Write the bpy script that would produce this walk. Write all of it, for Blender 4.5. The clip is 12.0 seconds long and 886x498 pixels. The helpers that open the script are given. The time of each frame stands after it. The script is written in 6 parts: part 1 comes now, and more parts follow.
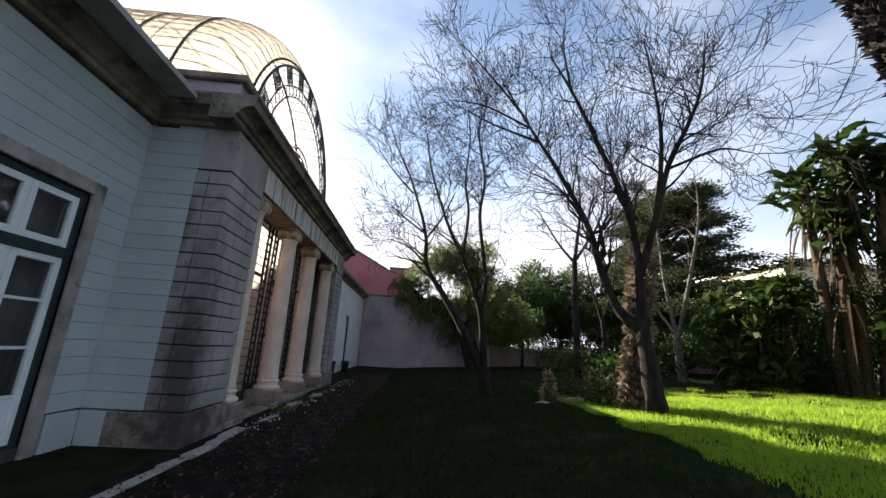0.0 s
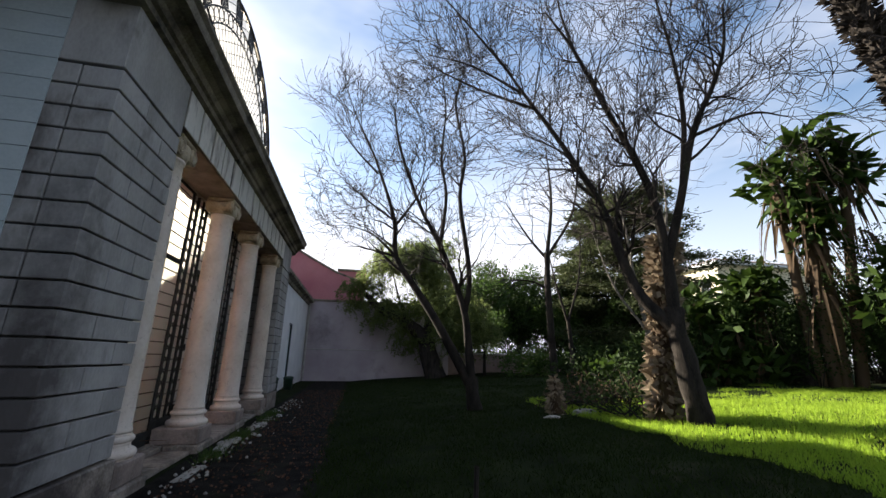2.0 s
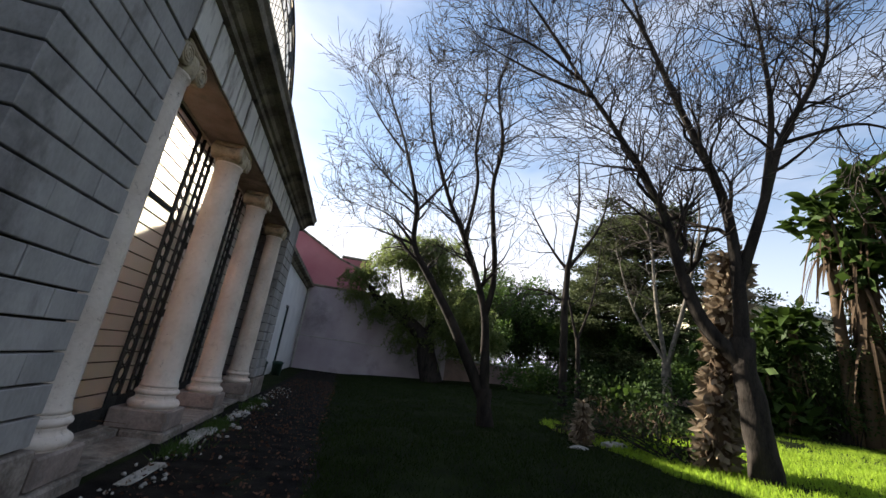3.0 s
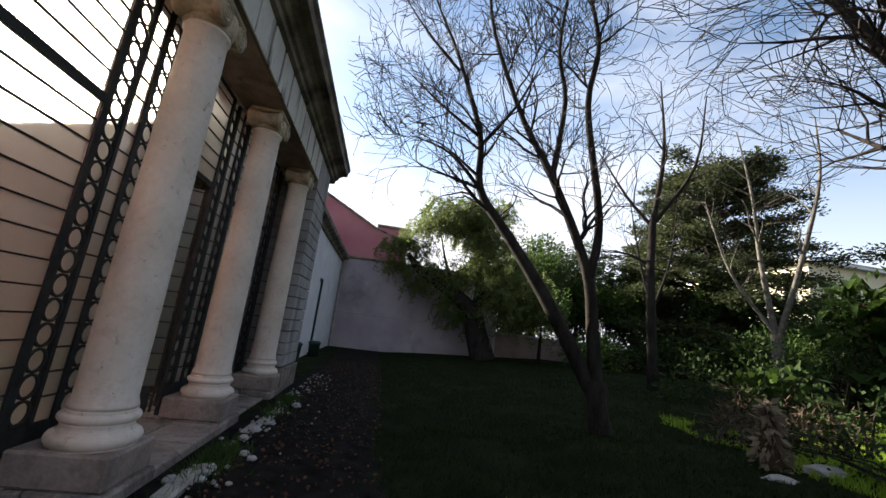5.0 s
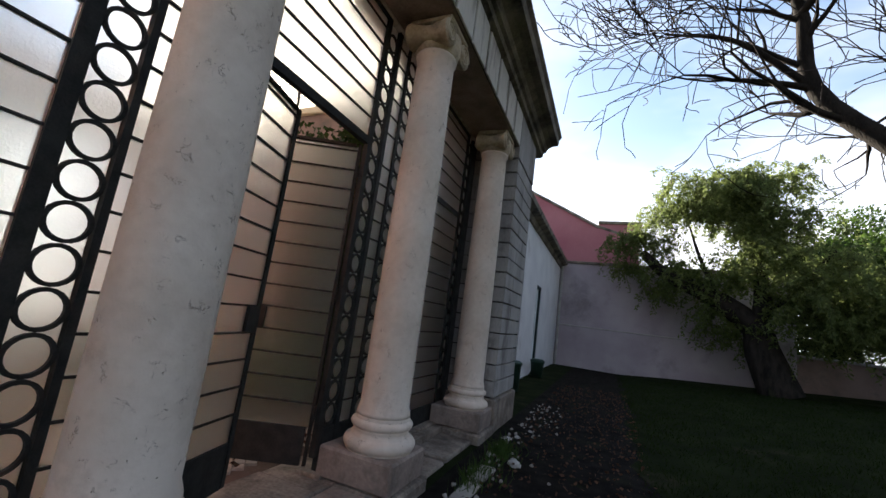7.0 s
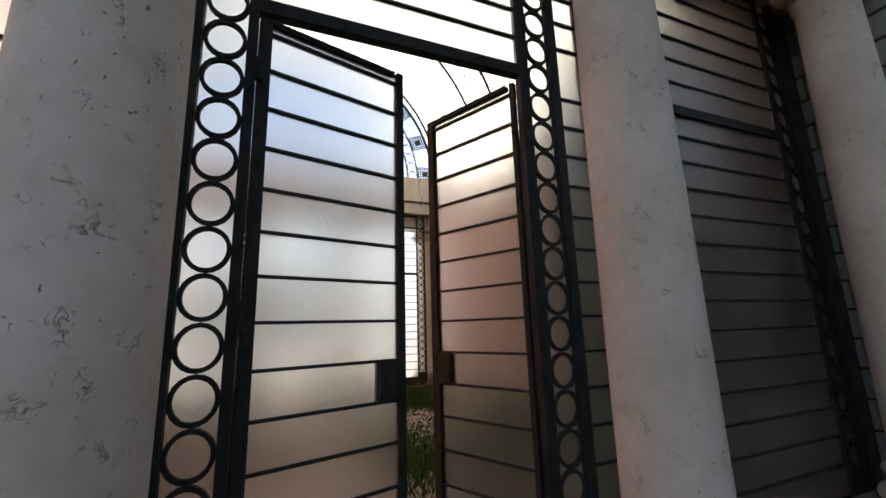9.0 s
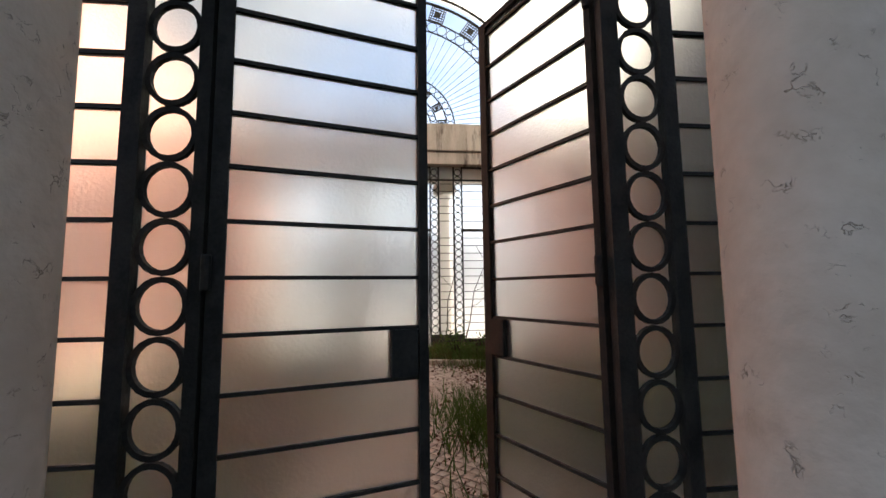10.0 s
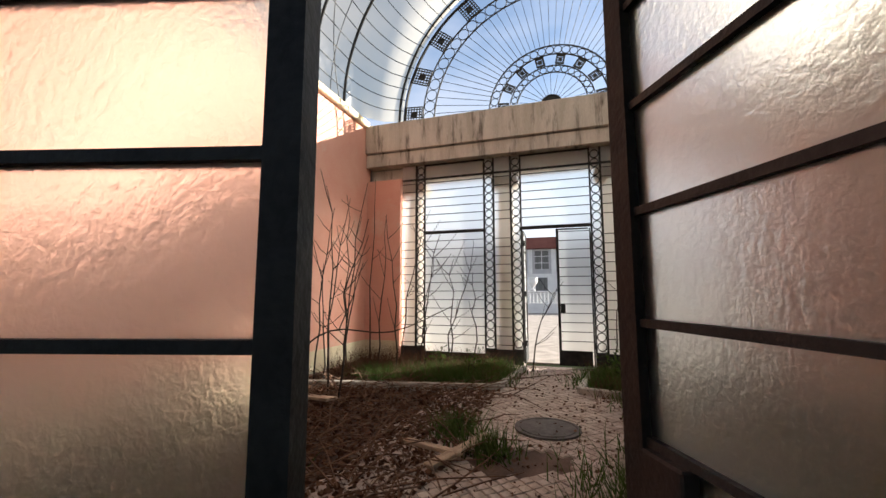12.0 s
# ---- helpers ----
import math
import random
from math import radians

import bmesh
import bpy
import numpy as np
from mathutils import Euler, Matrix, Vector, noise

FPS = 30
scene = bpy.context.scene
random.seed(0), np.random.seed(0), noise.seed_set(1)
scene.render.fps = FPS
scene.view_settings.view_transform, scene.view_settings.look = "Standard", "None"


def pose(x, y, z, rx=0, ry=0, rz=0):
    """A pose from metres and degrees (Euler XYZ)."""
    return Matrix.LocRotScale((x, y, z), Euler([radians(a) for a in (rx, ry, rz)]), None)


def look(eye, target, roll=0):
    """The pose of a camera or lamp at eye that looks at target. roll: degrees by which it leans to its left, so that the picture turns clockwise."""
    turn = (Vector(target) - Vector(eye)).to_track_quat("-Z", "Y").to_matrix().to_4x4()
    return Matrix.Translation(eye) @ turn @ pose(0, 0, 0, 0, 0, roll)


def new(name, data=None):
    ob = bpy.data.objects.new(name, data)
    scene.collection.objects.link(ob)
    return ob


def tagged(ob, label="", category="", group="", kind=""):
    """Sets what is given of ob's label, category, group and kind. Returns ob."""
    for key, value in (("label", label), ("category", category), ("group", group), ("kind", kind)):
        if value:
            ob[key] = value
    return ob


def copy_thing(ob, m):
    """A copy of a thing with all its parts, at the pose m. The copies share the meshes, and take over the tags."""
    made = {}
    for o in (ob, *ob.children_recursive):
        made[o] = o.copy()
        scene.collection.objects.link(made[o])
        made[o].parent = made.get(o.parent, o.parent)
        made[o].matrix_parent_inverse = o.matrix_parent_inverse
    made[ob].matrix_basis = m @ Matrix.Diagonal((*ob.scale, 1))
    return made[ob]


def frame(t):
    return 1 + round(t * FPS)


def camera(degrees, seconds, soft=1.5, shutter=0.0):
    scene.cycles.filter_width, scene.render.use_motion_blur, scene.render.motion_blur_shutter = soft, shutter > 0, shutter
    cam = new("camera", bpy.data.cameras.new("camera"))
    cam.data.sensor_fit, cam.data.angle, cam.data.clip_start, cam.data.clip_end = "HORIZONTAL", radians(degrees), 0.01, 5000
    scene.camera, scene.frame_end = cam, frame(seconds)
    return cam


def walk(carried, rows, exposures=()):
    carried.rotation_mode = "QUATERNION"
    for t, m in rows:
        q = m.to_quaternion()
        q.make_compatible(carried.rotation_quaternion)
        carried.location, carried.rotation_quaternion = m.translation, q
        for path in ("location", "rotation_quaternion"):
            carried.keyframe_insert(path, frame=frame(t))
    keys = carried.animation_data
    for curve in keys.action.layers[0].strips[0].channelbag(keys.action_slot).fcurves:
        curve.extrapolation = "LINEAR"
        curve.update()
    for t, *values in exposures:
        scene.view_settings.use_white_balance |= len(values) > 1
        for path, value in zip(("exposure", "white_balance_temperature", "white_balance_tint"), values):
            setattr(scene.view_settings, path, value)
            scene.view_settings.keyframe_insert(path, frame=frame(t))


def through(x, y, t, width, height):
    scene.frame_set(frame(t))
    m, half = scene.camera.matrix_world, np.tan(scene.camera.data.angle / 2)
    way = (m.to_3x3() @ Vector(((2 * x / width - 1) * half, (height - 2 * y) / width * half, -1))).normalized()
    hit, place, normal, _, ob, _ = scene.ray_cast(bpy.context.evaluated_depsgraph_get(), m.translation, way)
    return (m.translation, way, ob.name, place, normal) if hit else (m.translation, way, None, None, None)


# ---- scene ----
cam = camera(96.1, 12.0)
PATH = [
    (0, (0.146, 0.481, 1.405), (0.244, 2.42, 1.888), 3.5),
    (0.5, (-0.005, 0.996, 1.395), (0.146, 2.96, 1.743), 4.8),
    (1, (-0.21, 1.547, 1.363), (-0.091, 3.495, 1.799), 5.3),
    (1.5, (-0.45, 2.069, 1.359), (0.011, 3.972, 1.764), 1.3),
    (2, (-0.577, 2.604, 1.355), (-0.188, 4.493, 1.886), 1.1),
    (2.5, (-0.736, 3.177, 1.345), (-0.399, 5.068, 1.903), 7.5),
    (3, (-0.838, 3.759, 1.326), (-0.462, 5.645, 1.873), 8.3),
    (3.2, (-0.866, 3.98, 1.326), (-0.723, 5.919, 1.798), 8.5),
    (4.8, (-1.13, 6.036, 1.385), (-0.7, 7.944, 1.805), 6.4),
    (5, (-1.13, 6.285, 1.371), (-0.877, 8.227, 1.775), 7.2),
    (5.5, (-1.172, 6.893, 1.365), (-1.35, 8.859, 1.687), 9.7),
    (6, (-1.213, 7.454, 1.349), (-1.583, 9.392, 1.68), 8.5),
    (6.5, (-1.286, 7.999, 1.366), (-1.944, 9.862, 1.68), 9.7),
    (6.7, (-1.327, 8.222, 1.36), (-2.027, 10.068, 1.678), 9.5),
    (8.5, (-1.703, 9.706, 1.382), (-3.293, 10.816, 1.87), -3.9),
    (9, (-1.746, 9.983, 1.399), (-3.559, 10.731, 1.789), -1.7),
    (9.5, (-1.92, 10.203, 1.376), (-3.831, 10.776, 1.514), -2.6),
    (10, (-2.103, 10.407, 1.396), (-4.081, 10.618, 1.597), -0.7),
    (10.5, (-2.34, 10.531, 1.41), (-4.321, 10.407, 1.658), -2.1),
    (11, (-2.631, 10.62, 1.431), (-4.572, 10.21, 1.691), -1.7),
    (11.5, (-2.939, 10.723, 1.47), (-4.829, 10.131, 1.749), 0.0),
    (12, (-3.189, 10.715, 1.481), (-5.079, 10.097, 1.698), -0.1),
]
EXPOSURE = [(0, 2.08), (3, 2.08), (5.5, 2.18), (6.5, 2.34), (9, 2.24), (10.5, 2.48), (11.4, 2.04), (12, 1.88)]
walk(cam, [(t, look(eye, target, roll)) for t, eye, target, roll in PATH], EXPOSURE)

# ---- world, sun, exposure ----
SUN_AZ, SUN_EL = 42.0, 21.2            # degrees to the left of +y, and above the horizon
world = bpy.data.worlds.new("sky")
scene.world = world
world.use_nodes = True
wn, wl = world.node_tree.nodes, world.node_tree.links
wn.clear()
w_out = wn.new("ShaderNodeOutputWorld")
w_bg = wn.new("ShaderNodeBackground")
w_sky = wn.new("ShaderNodeTexSky")
w_sky.sky_type, w_sky.sun_disc = "NISHITA", False
w_sky.sun_elevation, w_sky.sun_rotation = radians(SUN_EL), radians(-SUN_AZ)
w_sky.air_density, w_sky.dust_density, w_sky.ozone_density = 1.0, 0.7, 1.5
w_bg.inputs["Strength"].default_value = 0.05
# thin cloud in the lower sky
w_tc = wn.new("ShaderNodeTexCoord")
w_map = wn.new("ShaderNodeMapping")
w_map.inputs["Scale"].default_value = (1.0, 1.0, 2.6)
w_noise = wn.new("ShaderNodeTexNoise")
w_noise.inputs["Scale"].default_value, w_noise.inputs["Detail"].default_value = 1.3, 5.0
w_noise.inputs["Roughness"].default_value = 0.55
w_ramp = wn.new("ShaderNodeValToRGB")
w_ramp.color_ramp.elements[0].position, w_ramp.color_ramp.elements[1].position = 0.45, 0.84
w_sep = wn.new("ShaderNodeSeparateXYZ")
w_low = wn.new("ShaderNodeMapRange")
w_low.inputs[1].default_value, w_low.inputs[2].default_value = 0.02, 0.45
w_low.inputs[3].default_value, w_low.inputs[4].default_value = 0.9, 0.03
w_add = wn.new("ShaderNodeMath")
w_add.operation, w_add.use_clamp = "ADD", True
w_mix = wn.new("ShaderNodeMix")
w_mix.data_type = "RGBA"
_az, _el = radians(SUN_AZ), radians(SUN_EL)
SUN_DIR = Vector((-math.sin(_az) * math.cos(_el), math.cos(_az) * math.cos(_el), math.sin(_el)))
w_dot = wn.new("ShaderNodeVectorMath")             # haze is brightest round the sun
w_dot.operation, w_dot.inputs[1].default_value = "DOT_PRODUCT", SUN_DIR
w_glow = wn.new("ShaderNodeMapRange")
w_glow.interpolation_type = "SMOOTHSTEP"
w_glow.inputs[1].default_value, w_glow.inputs[2].default_value = -0.9, 0.5
w_glow.inputs[3].default_value, w_glow.inputs[4].default_value = 3.8, 6.7
w_haze = wn.new("ShaderNodeCombineColor")
w_blue = wn.new("ShaderNodeMath")
w_blue.operation, w_blue.inputs[1].default_value = "MULTIPLY", 1.08
wl.new(w_tc.outputs["Generated"], w_map.inputs["Vector"])
wl.new(w_map.outputs["Vector"], w_noise.inputs["Vector"])
wl.new(w_noise.outputs["Fac"], w_ramp.inputs["Fac"])
wl.new(w_tc.outputs["Generated"], w_sep.inputs["Vector"])
wl.new(w_sep.outputs["Z"], w_low.inputs[0])
wl.new(w_ramp.outputs["Color"], w_add.inputs[0])
wl.new(w_low.outputs[0], w_add.inputs[1])
wl.new(w_add.outputs[0], w_mix.inputs[0])
w_deep = wn.new("ShaderNodeVectorMath")           # a clear winter sky above the haze
w_deep.operation, w_deep.inputs[1].default_value = "MULTIPLY", (1.30, 1.28, 1.26)
wl.new(w_sky.outputs["Color"], w_deep.inputs[0])
wl.new(w_deep.outputs[0], w_mix.inputs[6])
wl.new(w_tc.outputs["Generated"], w_dot.inputs[0])
wl.new(w_dot.outputs["Value"], w_glow.inputs[0])
wl.new(w_glow.outputs[0], w_blue.inputs[0])
for ch, src in (("Red", w_glow.outputs[0]), ("Green", w_glow.outputs[0]), ("Blue", w_blue.outputs[0])):
    wl.new(src, w_haze.inputs[ch])
wl.new(w_haze.outputs["Color"], w_mix.inputs[7])
wl.new(w_mix.outputs[2], w_bg.inputs["Color"])
wl.new(w_bg.outputs["Background"], w_out.inputs["Surface"])

sun = new("sun", bpy.data.lights.new("sun", "SUN"))
sun.data.energy, sun.data.angle, sun.data.color = 5.0, radians(0.6), (1.0, 0.93, 0.82)
sun.matrix_basis = look(SUN_DIR * 40, (0, 0, 0))


# ---- materials ----
def surface(name, a, b, scale=6.0, rough=0.8, bump=0.15, metal=0.0, fine=40.0, vary=0.0, dirt=None, dirt_scale=1.2, dirt_at=0.55, stretch=(1, 1, 1), spec=0.3, place=False):
    """Two colours mixed by coarse and fine noise, with grain in the relief, optional stains and a change from piece to piece."""
    m = bpy.data.materials.new(name)
    m.use_nodes = True
    n, l = m.node_tree.nodes, m.node_tree.links
    bsdf = n["Principled BSDF"]
    tc = n.new("ShaderNodeTexCoord")
    mp = n.new("ShaderNodeMapping")
    mp.inputs["Scale"].default_value = stretch
    if place:
        l.new(n.new("ShaderNodeNewGeometry").outputs["Position"], mp.inputs["Vector"])
    else:
        l.new(tc.outputs["Object"], mp.inputs["Vector"])
    n1, n2 = n.new("ShaderNodeTexNoise"), n.new("ShaderNodeTexNoise")
    n1.inputs["Scale"].default_value, n1.inputs["Detail"].default_value = scale, 6
    n2.inputs["Scale"].default_value, n2.inputs["Detail"].default_value = fine, 4
    for t in (n1, n2):
        l.new(mp.outputs["Vector"], t.inputs["Vector"])
    add = n.new("ShaderNodeMath")
    add.operation = "ADD"
    half = n.new("ShaderNodeMath")
    half.operation = "MULTIPLY_ADD"
    half.inputs[1].default_value, half.inputs[2].default_value = 0.45, -0.22
    l.new(n2.outputs["Fac"], half.inputs[0])
    l.new(n1.outputs["Fac"], add.inputs[0])
    l.new(half.outputs[0], add.inputs[1])
    rm = n.new("ShaderNodeMapRange")
    rm.inputs[1].default_value, rm.inputs[2].default_value = 0.32, 0.68
    l.new(add.outputs[0], rm.inputs[0])
    mix = n.new("ShaderNodeMix")
    mix.data_type = "RGBA"
    mix.inputs[6].default_value, mix.inputs[7].default_value = (*a, 1), (*b, 1)
    l.new(rm.outputs[0], mix.inputs[0])
    col = mix.outputs[2]
    if dirt:
        n3 = n.new("ShaderNodeTexNoise")
        n3.inputs["Scale"].default_value, n3.inputs["Detail"].default_value = dirt_scale, 8
        n3.inputs["Roughness"].default_value = 0.65
        l.new(mp.outputs["Vector"], n3.inputs["Vector"])
        r3 = n.new("ShaderNodeMapRange")
        r3.inputs[1].default_value, r3.inputs[2].default_value = dirt_at, dirt_at + 0.16
        l.new(n3.outputs["Fac"], r3.inputs[0])
        m3 = n.new("ShaderNodeMix")
        m3.data_type = "RGBA"
        m3.inputs[7].default_value = (*dirt, 1)
        l.new(r3.outputs[0], m3.inputs[0])
        l.new(col, m3.inputs[6])
        col = m3.outputs[2]
    if vary:
        oi = n.new("ShaderNodeObjectInfo")
        geo = n.new("ShaderNodeNewGeometry")
        su = n.new("ShaderNodeMath")
        su.operation = "ADD"
        l.new(oi.outputs["Random"], su.inputs[0])
        l.new(geo.outputs["Random Per Island"], su.inputs[1])
        vr = n.new("ShaderNodeMapRange")
        vr.inputs[2].default_value = 2.0
        vr.inputs[3].default_value, vr.inputs[4].default_value = 1 - vary, 1 + vary
        l.new(su.outputs[0], vr.inputs[0])
        hs = n.new("ShaderNodeHueSaturation")
        l.new(vr.outputs[0], hs.inputs["Value"])
        l.new(col, hs.inputs["Color"])
        col = hs.outputs["Color"]
    l.new(col, bsdf.inputs["Base Color"])
    bsdf.inputs["Roughness"].default_value, bsdf.inputs["Metallic"].default_value = rough, metal
    bsdf.inputs["Specular IOR Level"].default_value = spec
    if bump:
        bp = n.new("ShaderNodeBump")
        bp.inputs["Strength"].default_value, bp.inputs["Distance"].default_value = bump, 0.02
        l.new(add.outputs[0], bp.inputs["Height"])
        l.new(bp.outputs["Normal"], bsdf.inputs["Normal"])
    return m


def pitted(m):
    """Adds small dark worn pits and hairline scratches to a stone."""
    n, l = m.node_tree.nodes, m.node_tree.links
    bsdf = n["Principled BSDF"]
    base = bsdf.inputs["Base Color"].links[0].from_socket
    tc = n.new("ShaderNodeTexCoord")
    warp = n.new("ShaderNodeTexNoise")
    warp.inputs["Scale"].default_value, warp.inputs["Detail"].default_value = 14.0, 3.0
    l.new(tc.outputs["Object"], warp.inputs["Vector"])
    bend = n.new("ShaderNodeVectorMath")
    bend.operation = "MULTIPLY_ADD"
    bend.inputs[1].default_value = (0.09, 0.09, 0.14)
    l.new(warp.outputs["Color"], bend.inputs[0])
    l.new(tc.outputs["Object"], bend.inputs[2])
    cells = n.new("ShaderNodeTexVoronoi")
    cells.inputs["Scale"].default_value = 24.0
    l.new(bend.outputs[0], cells.inputs["Vector"])
    patch = n.new("ShaderNodeTexNoise")
    patch.inputs["Scale"].default_value, patch.inputs["Detail"].default_value = 2.2, 3.0
    l.new(tc.outputs["Object"], patch.inputs["Vector"])
    size = n.new("ShaderNodeMapRange")
    size.inputs[1].default_value, size.inputs[2].default_value = 0.36, 0.68
    size.inputs[3].default_value, size.inputs[4].default_value = 0.0, 0.13
    l.new(patch.outputs["Fac"], size.inputs[0])
    less = n.new("ShaderNodeMath")
    less.operation = "SUBTRACT"
    l.new(size.outputs[0], less.inputs[0])
    l.new(cells.outputs["Distance"], less.inputs[1])
    hole = n.new("ShaderNodeMapRange")
    hole.inputs[1].default_value, hole.inputs[2].default_value = 0.0, 0.06
    l.new(less.outputs[0], hole.inputs[0])
    vein = n.new("ShaderNodeTexNoise")
    vein.inputs["Scale"].default_value, vein.inputs["Detail"].default_value = 21.0, 4.0
    vein.inputs["Roughness"].default_value, vein.inputs["Distortion"].default_value = 0.55, 0.25
    l.new(bend.outputs[0], vein.inputs["Vector"])
    off = n.new("ShaderNodeMath")
    off.operation, off.inputs[1].default_value = "SUBTRACT", 0.5
    l.new(vein.outputs["Fac"], off.inputs[0])
    mag = n.new("ShaderNodeMath")
    mag.operation = "ABSOLUTE"
    l.new(off.outputs[0], mag.inputs[0])
    line = n.new("ShaderNodeMapRange")
    line.inputs[1].default_value, line.inputs[2].default_value = 0.002, 0.022
    line.inputs[3].default_value, line.inputs[4].default_value = 1.0, 0.0
    l.new(mag.outputs[0], line.inputs[0])
    where = n.new("ShaderNodeTexNoise")
    where.inputs["Scale"].default_value, where.inputs["Detail"].default_value = 15.0, 5.0
    l.new(tc.outputs["Object"], where.inputs["Vector"])
    gate = n.new("ShaderNodeMapRange")
    gate.inputs[1].default_value, gate.inputs[2].default_value = 0.56, 0.68
    l.new(where.outputs["Fac"], gate.inputs[0])
    crack = n.new("ShaderNodeMath")
    crack.operation = "MULTIPLY"
    l.new(line.outputs[0], crack.inputs[0])
    l.new(gate.outputs[0], crack.inputs[1])
    worn = n.new("ShaderNodeMath")
    worn.operation = "MAXIMUM"
    l.new(crack.outputs[0], worn.inputs[0])
    l.new(hole.outputs[0], worn.inputs[1])
    hole = worn
    mix = n.new("ShaderNodeMix")
    mix.data_type = "RGBA"
    mix.inputs[7].default_value = (0.25, 0.20, 0.155, 1)
    l.new(hole.outputs[0], mix.inputs[0])
    l.new(base, mix.inputs[6])
    l.new(mix.outputs[2], bsdf.inputs["Base Color"])
    old = bsdf.inputs["Normal"].links[0].from_socket
    bp = n.new("ShaderNodeBump")
    bp.invert = True
    bp.inputs["Strength"].default_value, bp.inputs["Distance"].default_value = 0.8, 0.006
    l.new(hole.outputs[0], bp.inputs["Height"])
    l.new(old, bp.inputs["Normal"])
    l.new(bp.outputs["Normal"], bsdf.inputs["Normal"])
    return m


def rain_stain(m, at, squash, radius):
    """A blackened patch of damp and soot round one place, ragged at its edge."""
    n, l = m.node_tree.nodes, m.node_tree.links
    bsdf = n["Principled BSDF"]
    base = bsdf.inputs["Base Color"].links[0].from_socket
    geo = n.new("ShaderNodeNewGeometry")
    off = n.new("ShaderNodeVectorMath")
    off.operation, off.inputs[1].default_value = "SUBTRACT", at
    l.new(geo.outputs["Position"], off.inputs[0])
    fit = n.new("ShaderNodeVectorMath")
    fit.operation, fit.inputs[1].default_value = "MULTIPLY", squash
    l.new(off.outputs[0], fit.inputs[0])
    far = n.new("ShaderNodeVectorMath")
    far.operation = "LENGTH"
    l.new(fit.outputs[0], far.inputs[0])
    rag = n.new("ShaderNodeTexNoise")
    rag.inputs["Scale"].default_value, rag.inputs["Detail"].default_value = 5.0, 8.0
    rag.inputs["Roughness"].default_value = 0.7
    l.new(geo.outputs["Position"], rag.inputs["Vector"])
    su = n.new("ShaderNodeMath")
    su.operation, su.inputs[1].default_value = "MULTIPLY_ADD", radius * 1.6
    l.new(rag.outputs["Fac"], su.inputs[0])
    l.new(far.outputs["Value"], su.inputs[2])
    mr = n.new("ShaderNodeMapRange")
    mr.inputs[1].default_value, mr.inputs[2].default_value = radius * 1.15, radius * 2.1
    mr.inputs[3].default_value, mr.inputs[4].default_value = 0.85, 0.0
    l.new(su.outputs[0], mr.inputs[0])
    mix = n.new("ShaderNodeMix")
    mix.data_type = "RGBA"
    mix.inputs[7].default_value = (0.045, 0.036, 0.034, 1)
    l.new(mr.outputs[0], mix.inputs[0])
    l.new(base, mix.inputs[6])
    l.new(mix.outputs[2], bsdf.inputs["Base Color"])


def leaf_surface(name, a, b, through=0.35, rough=0.65, spec=0.15):
    """Leaves: reflect and let light through, changing from leaf to leaf."""
    m = bpy.data.materials.new(name)
    m.use_nodes = True
    n, l = m.node_tree.nodes, m.node_tree.links
    bsdf, out = n["Principled BSDF"], n["Material Output"]
    geo = n.new("ShaderNodeNewGeometry")
    tc = n.new("ShaderNodeTexCoord")
    ns = n.new("ShaderNodeTexNoise")
    ns.inputs["Scale"].default_value = 0.9
    l.new(tc.outputs["Object"], ns.inputs["Vector"])
    av = n.new("ShaderNodeMath")
    av.operation = "MULTIPLY_ADD"
    av.inputs[1].default_value = 0.6
    sc = n.new("ShaderNodeMath")
    sc.operation = "MULTIPLY"
    sc.inputs[1].default_value = 0.5
    l.new(ns.outputs["Fac"], sc.inputs[0])
    l.new(geo.outputs["Random Per Island"], av.inputs[0])
    l.new(sc.outputs[0], av.inputs[2])
    mix = n.new("ShaderNodeMix")
    mix.data_type = "RGBA"
    mix.inputs[6].default_value, mix.inputs[7].default_value = (*a, 1), (*b, 1)
    l.new(av.outputs[0], mix.inputs[0])
    l.new(mix.outputs[2], bsdf.inputs["Base Color"])
    bsdf.inputs["Roughness"].default_value = rough
    bsdf.inputs["Specular IOR Level"].default_value = spec
    tr = n.new("ShaderNodeBsdfTranslucent")
    br = n.new("ShaderNodeHueSaturation")
    br.inputs["Value"].default_value = 1.7
    l.new(mix.outputs[2], br.inputs["Color"])
    l.new(br.outputs["Color"], tr.inputs["Color"])
    ms = n.new("ShaderNodeMixShader")
    ms.inputs[0].default_value = through
    l.new(bsdf.outputs[0], ms.inputs[1])
    l.new(tr.outputs[0], ms.inputs[2])
    l.new(ms.outputs[0], out.inputs["Surface"])
    return m


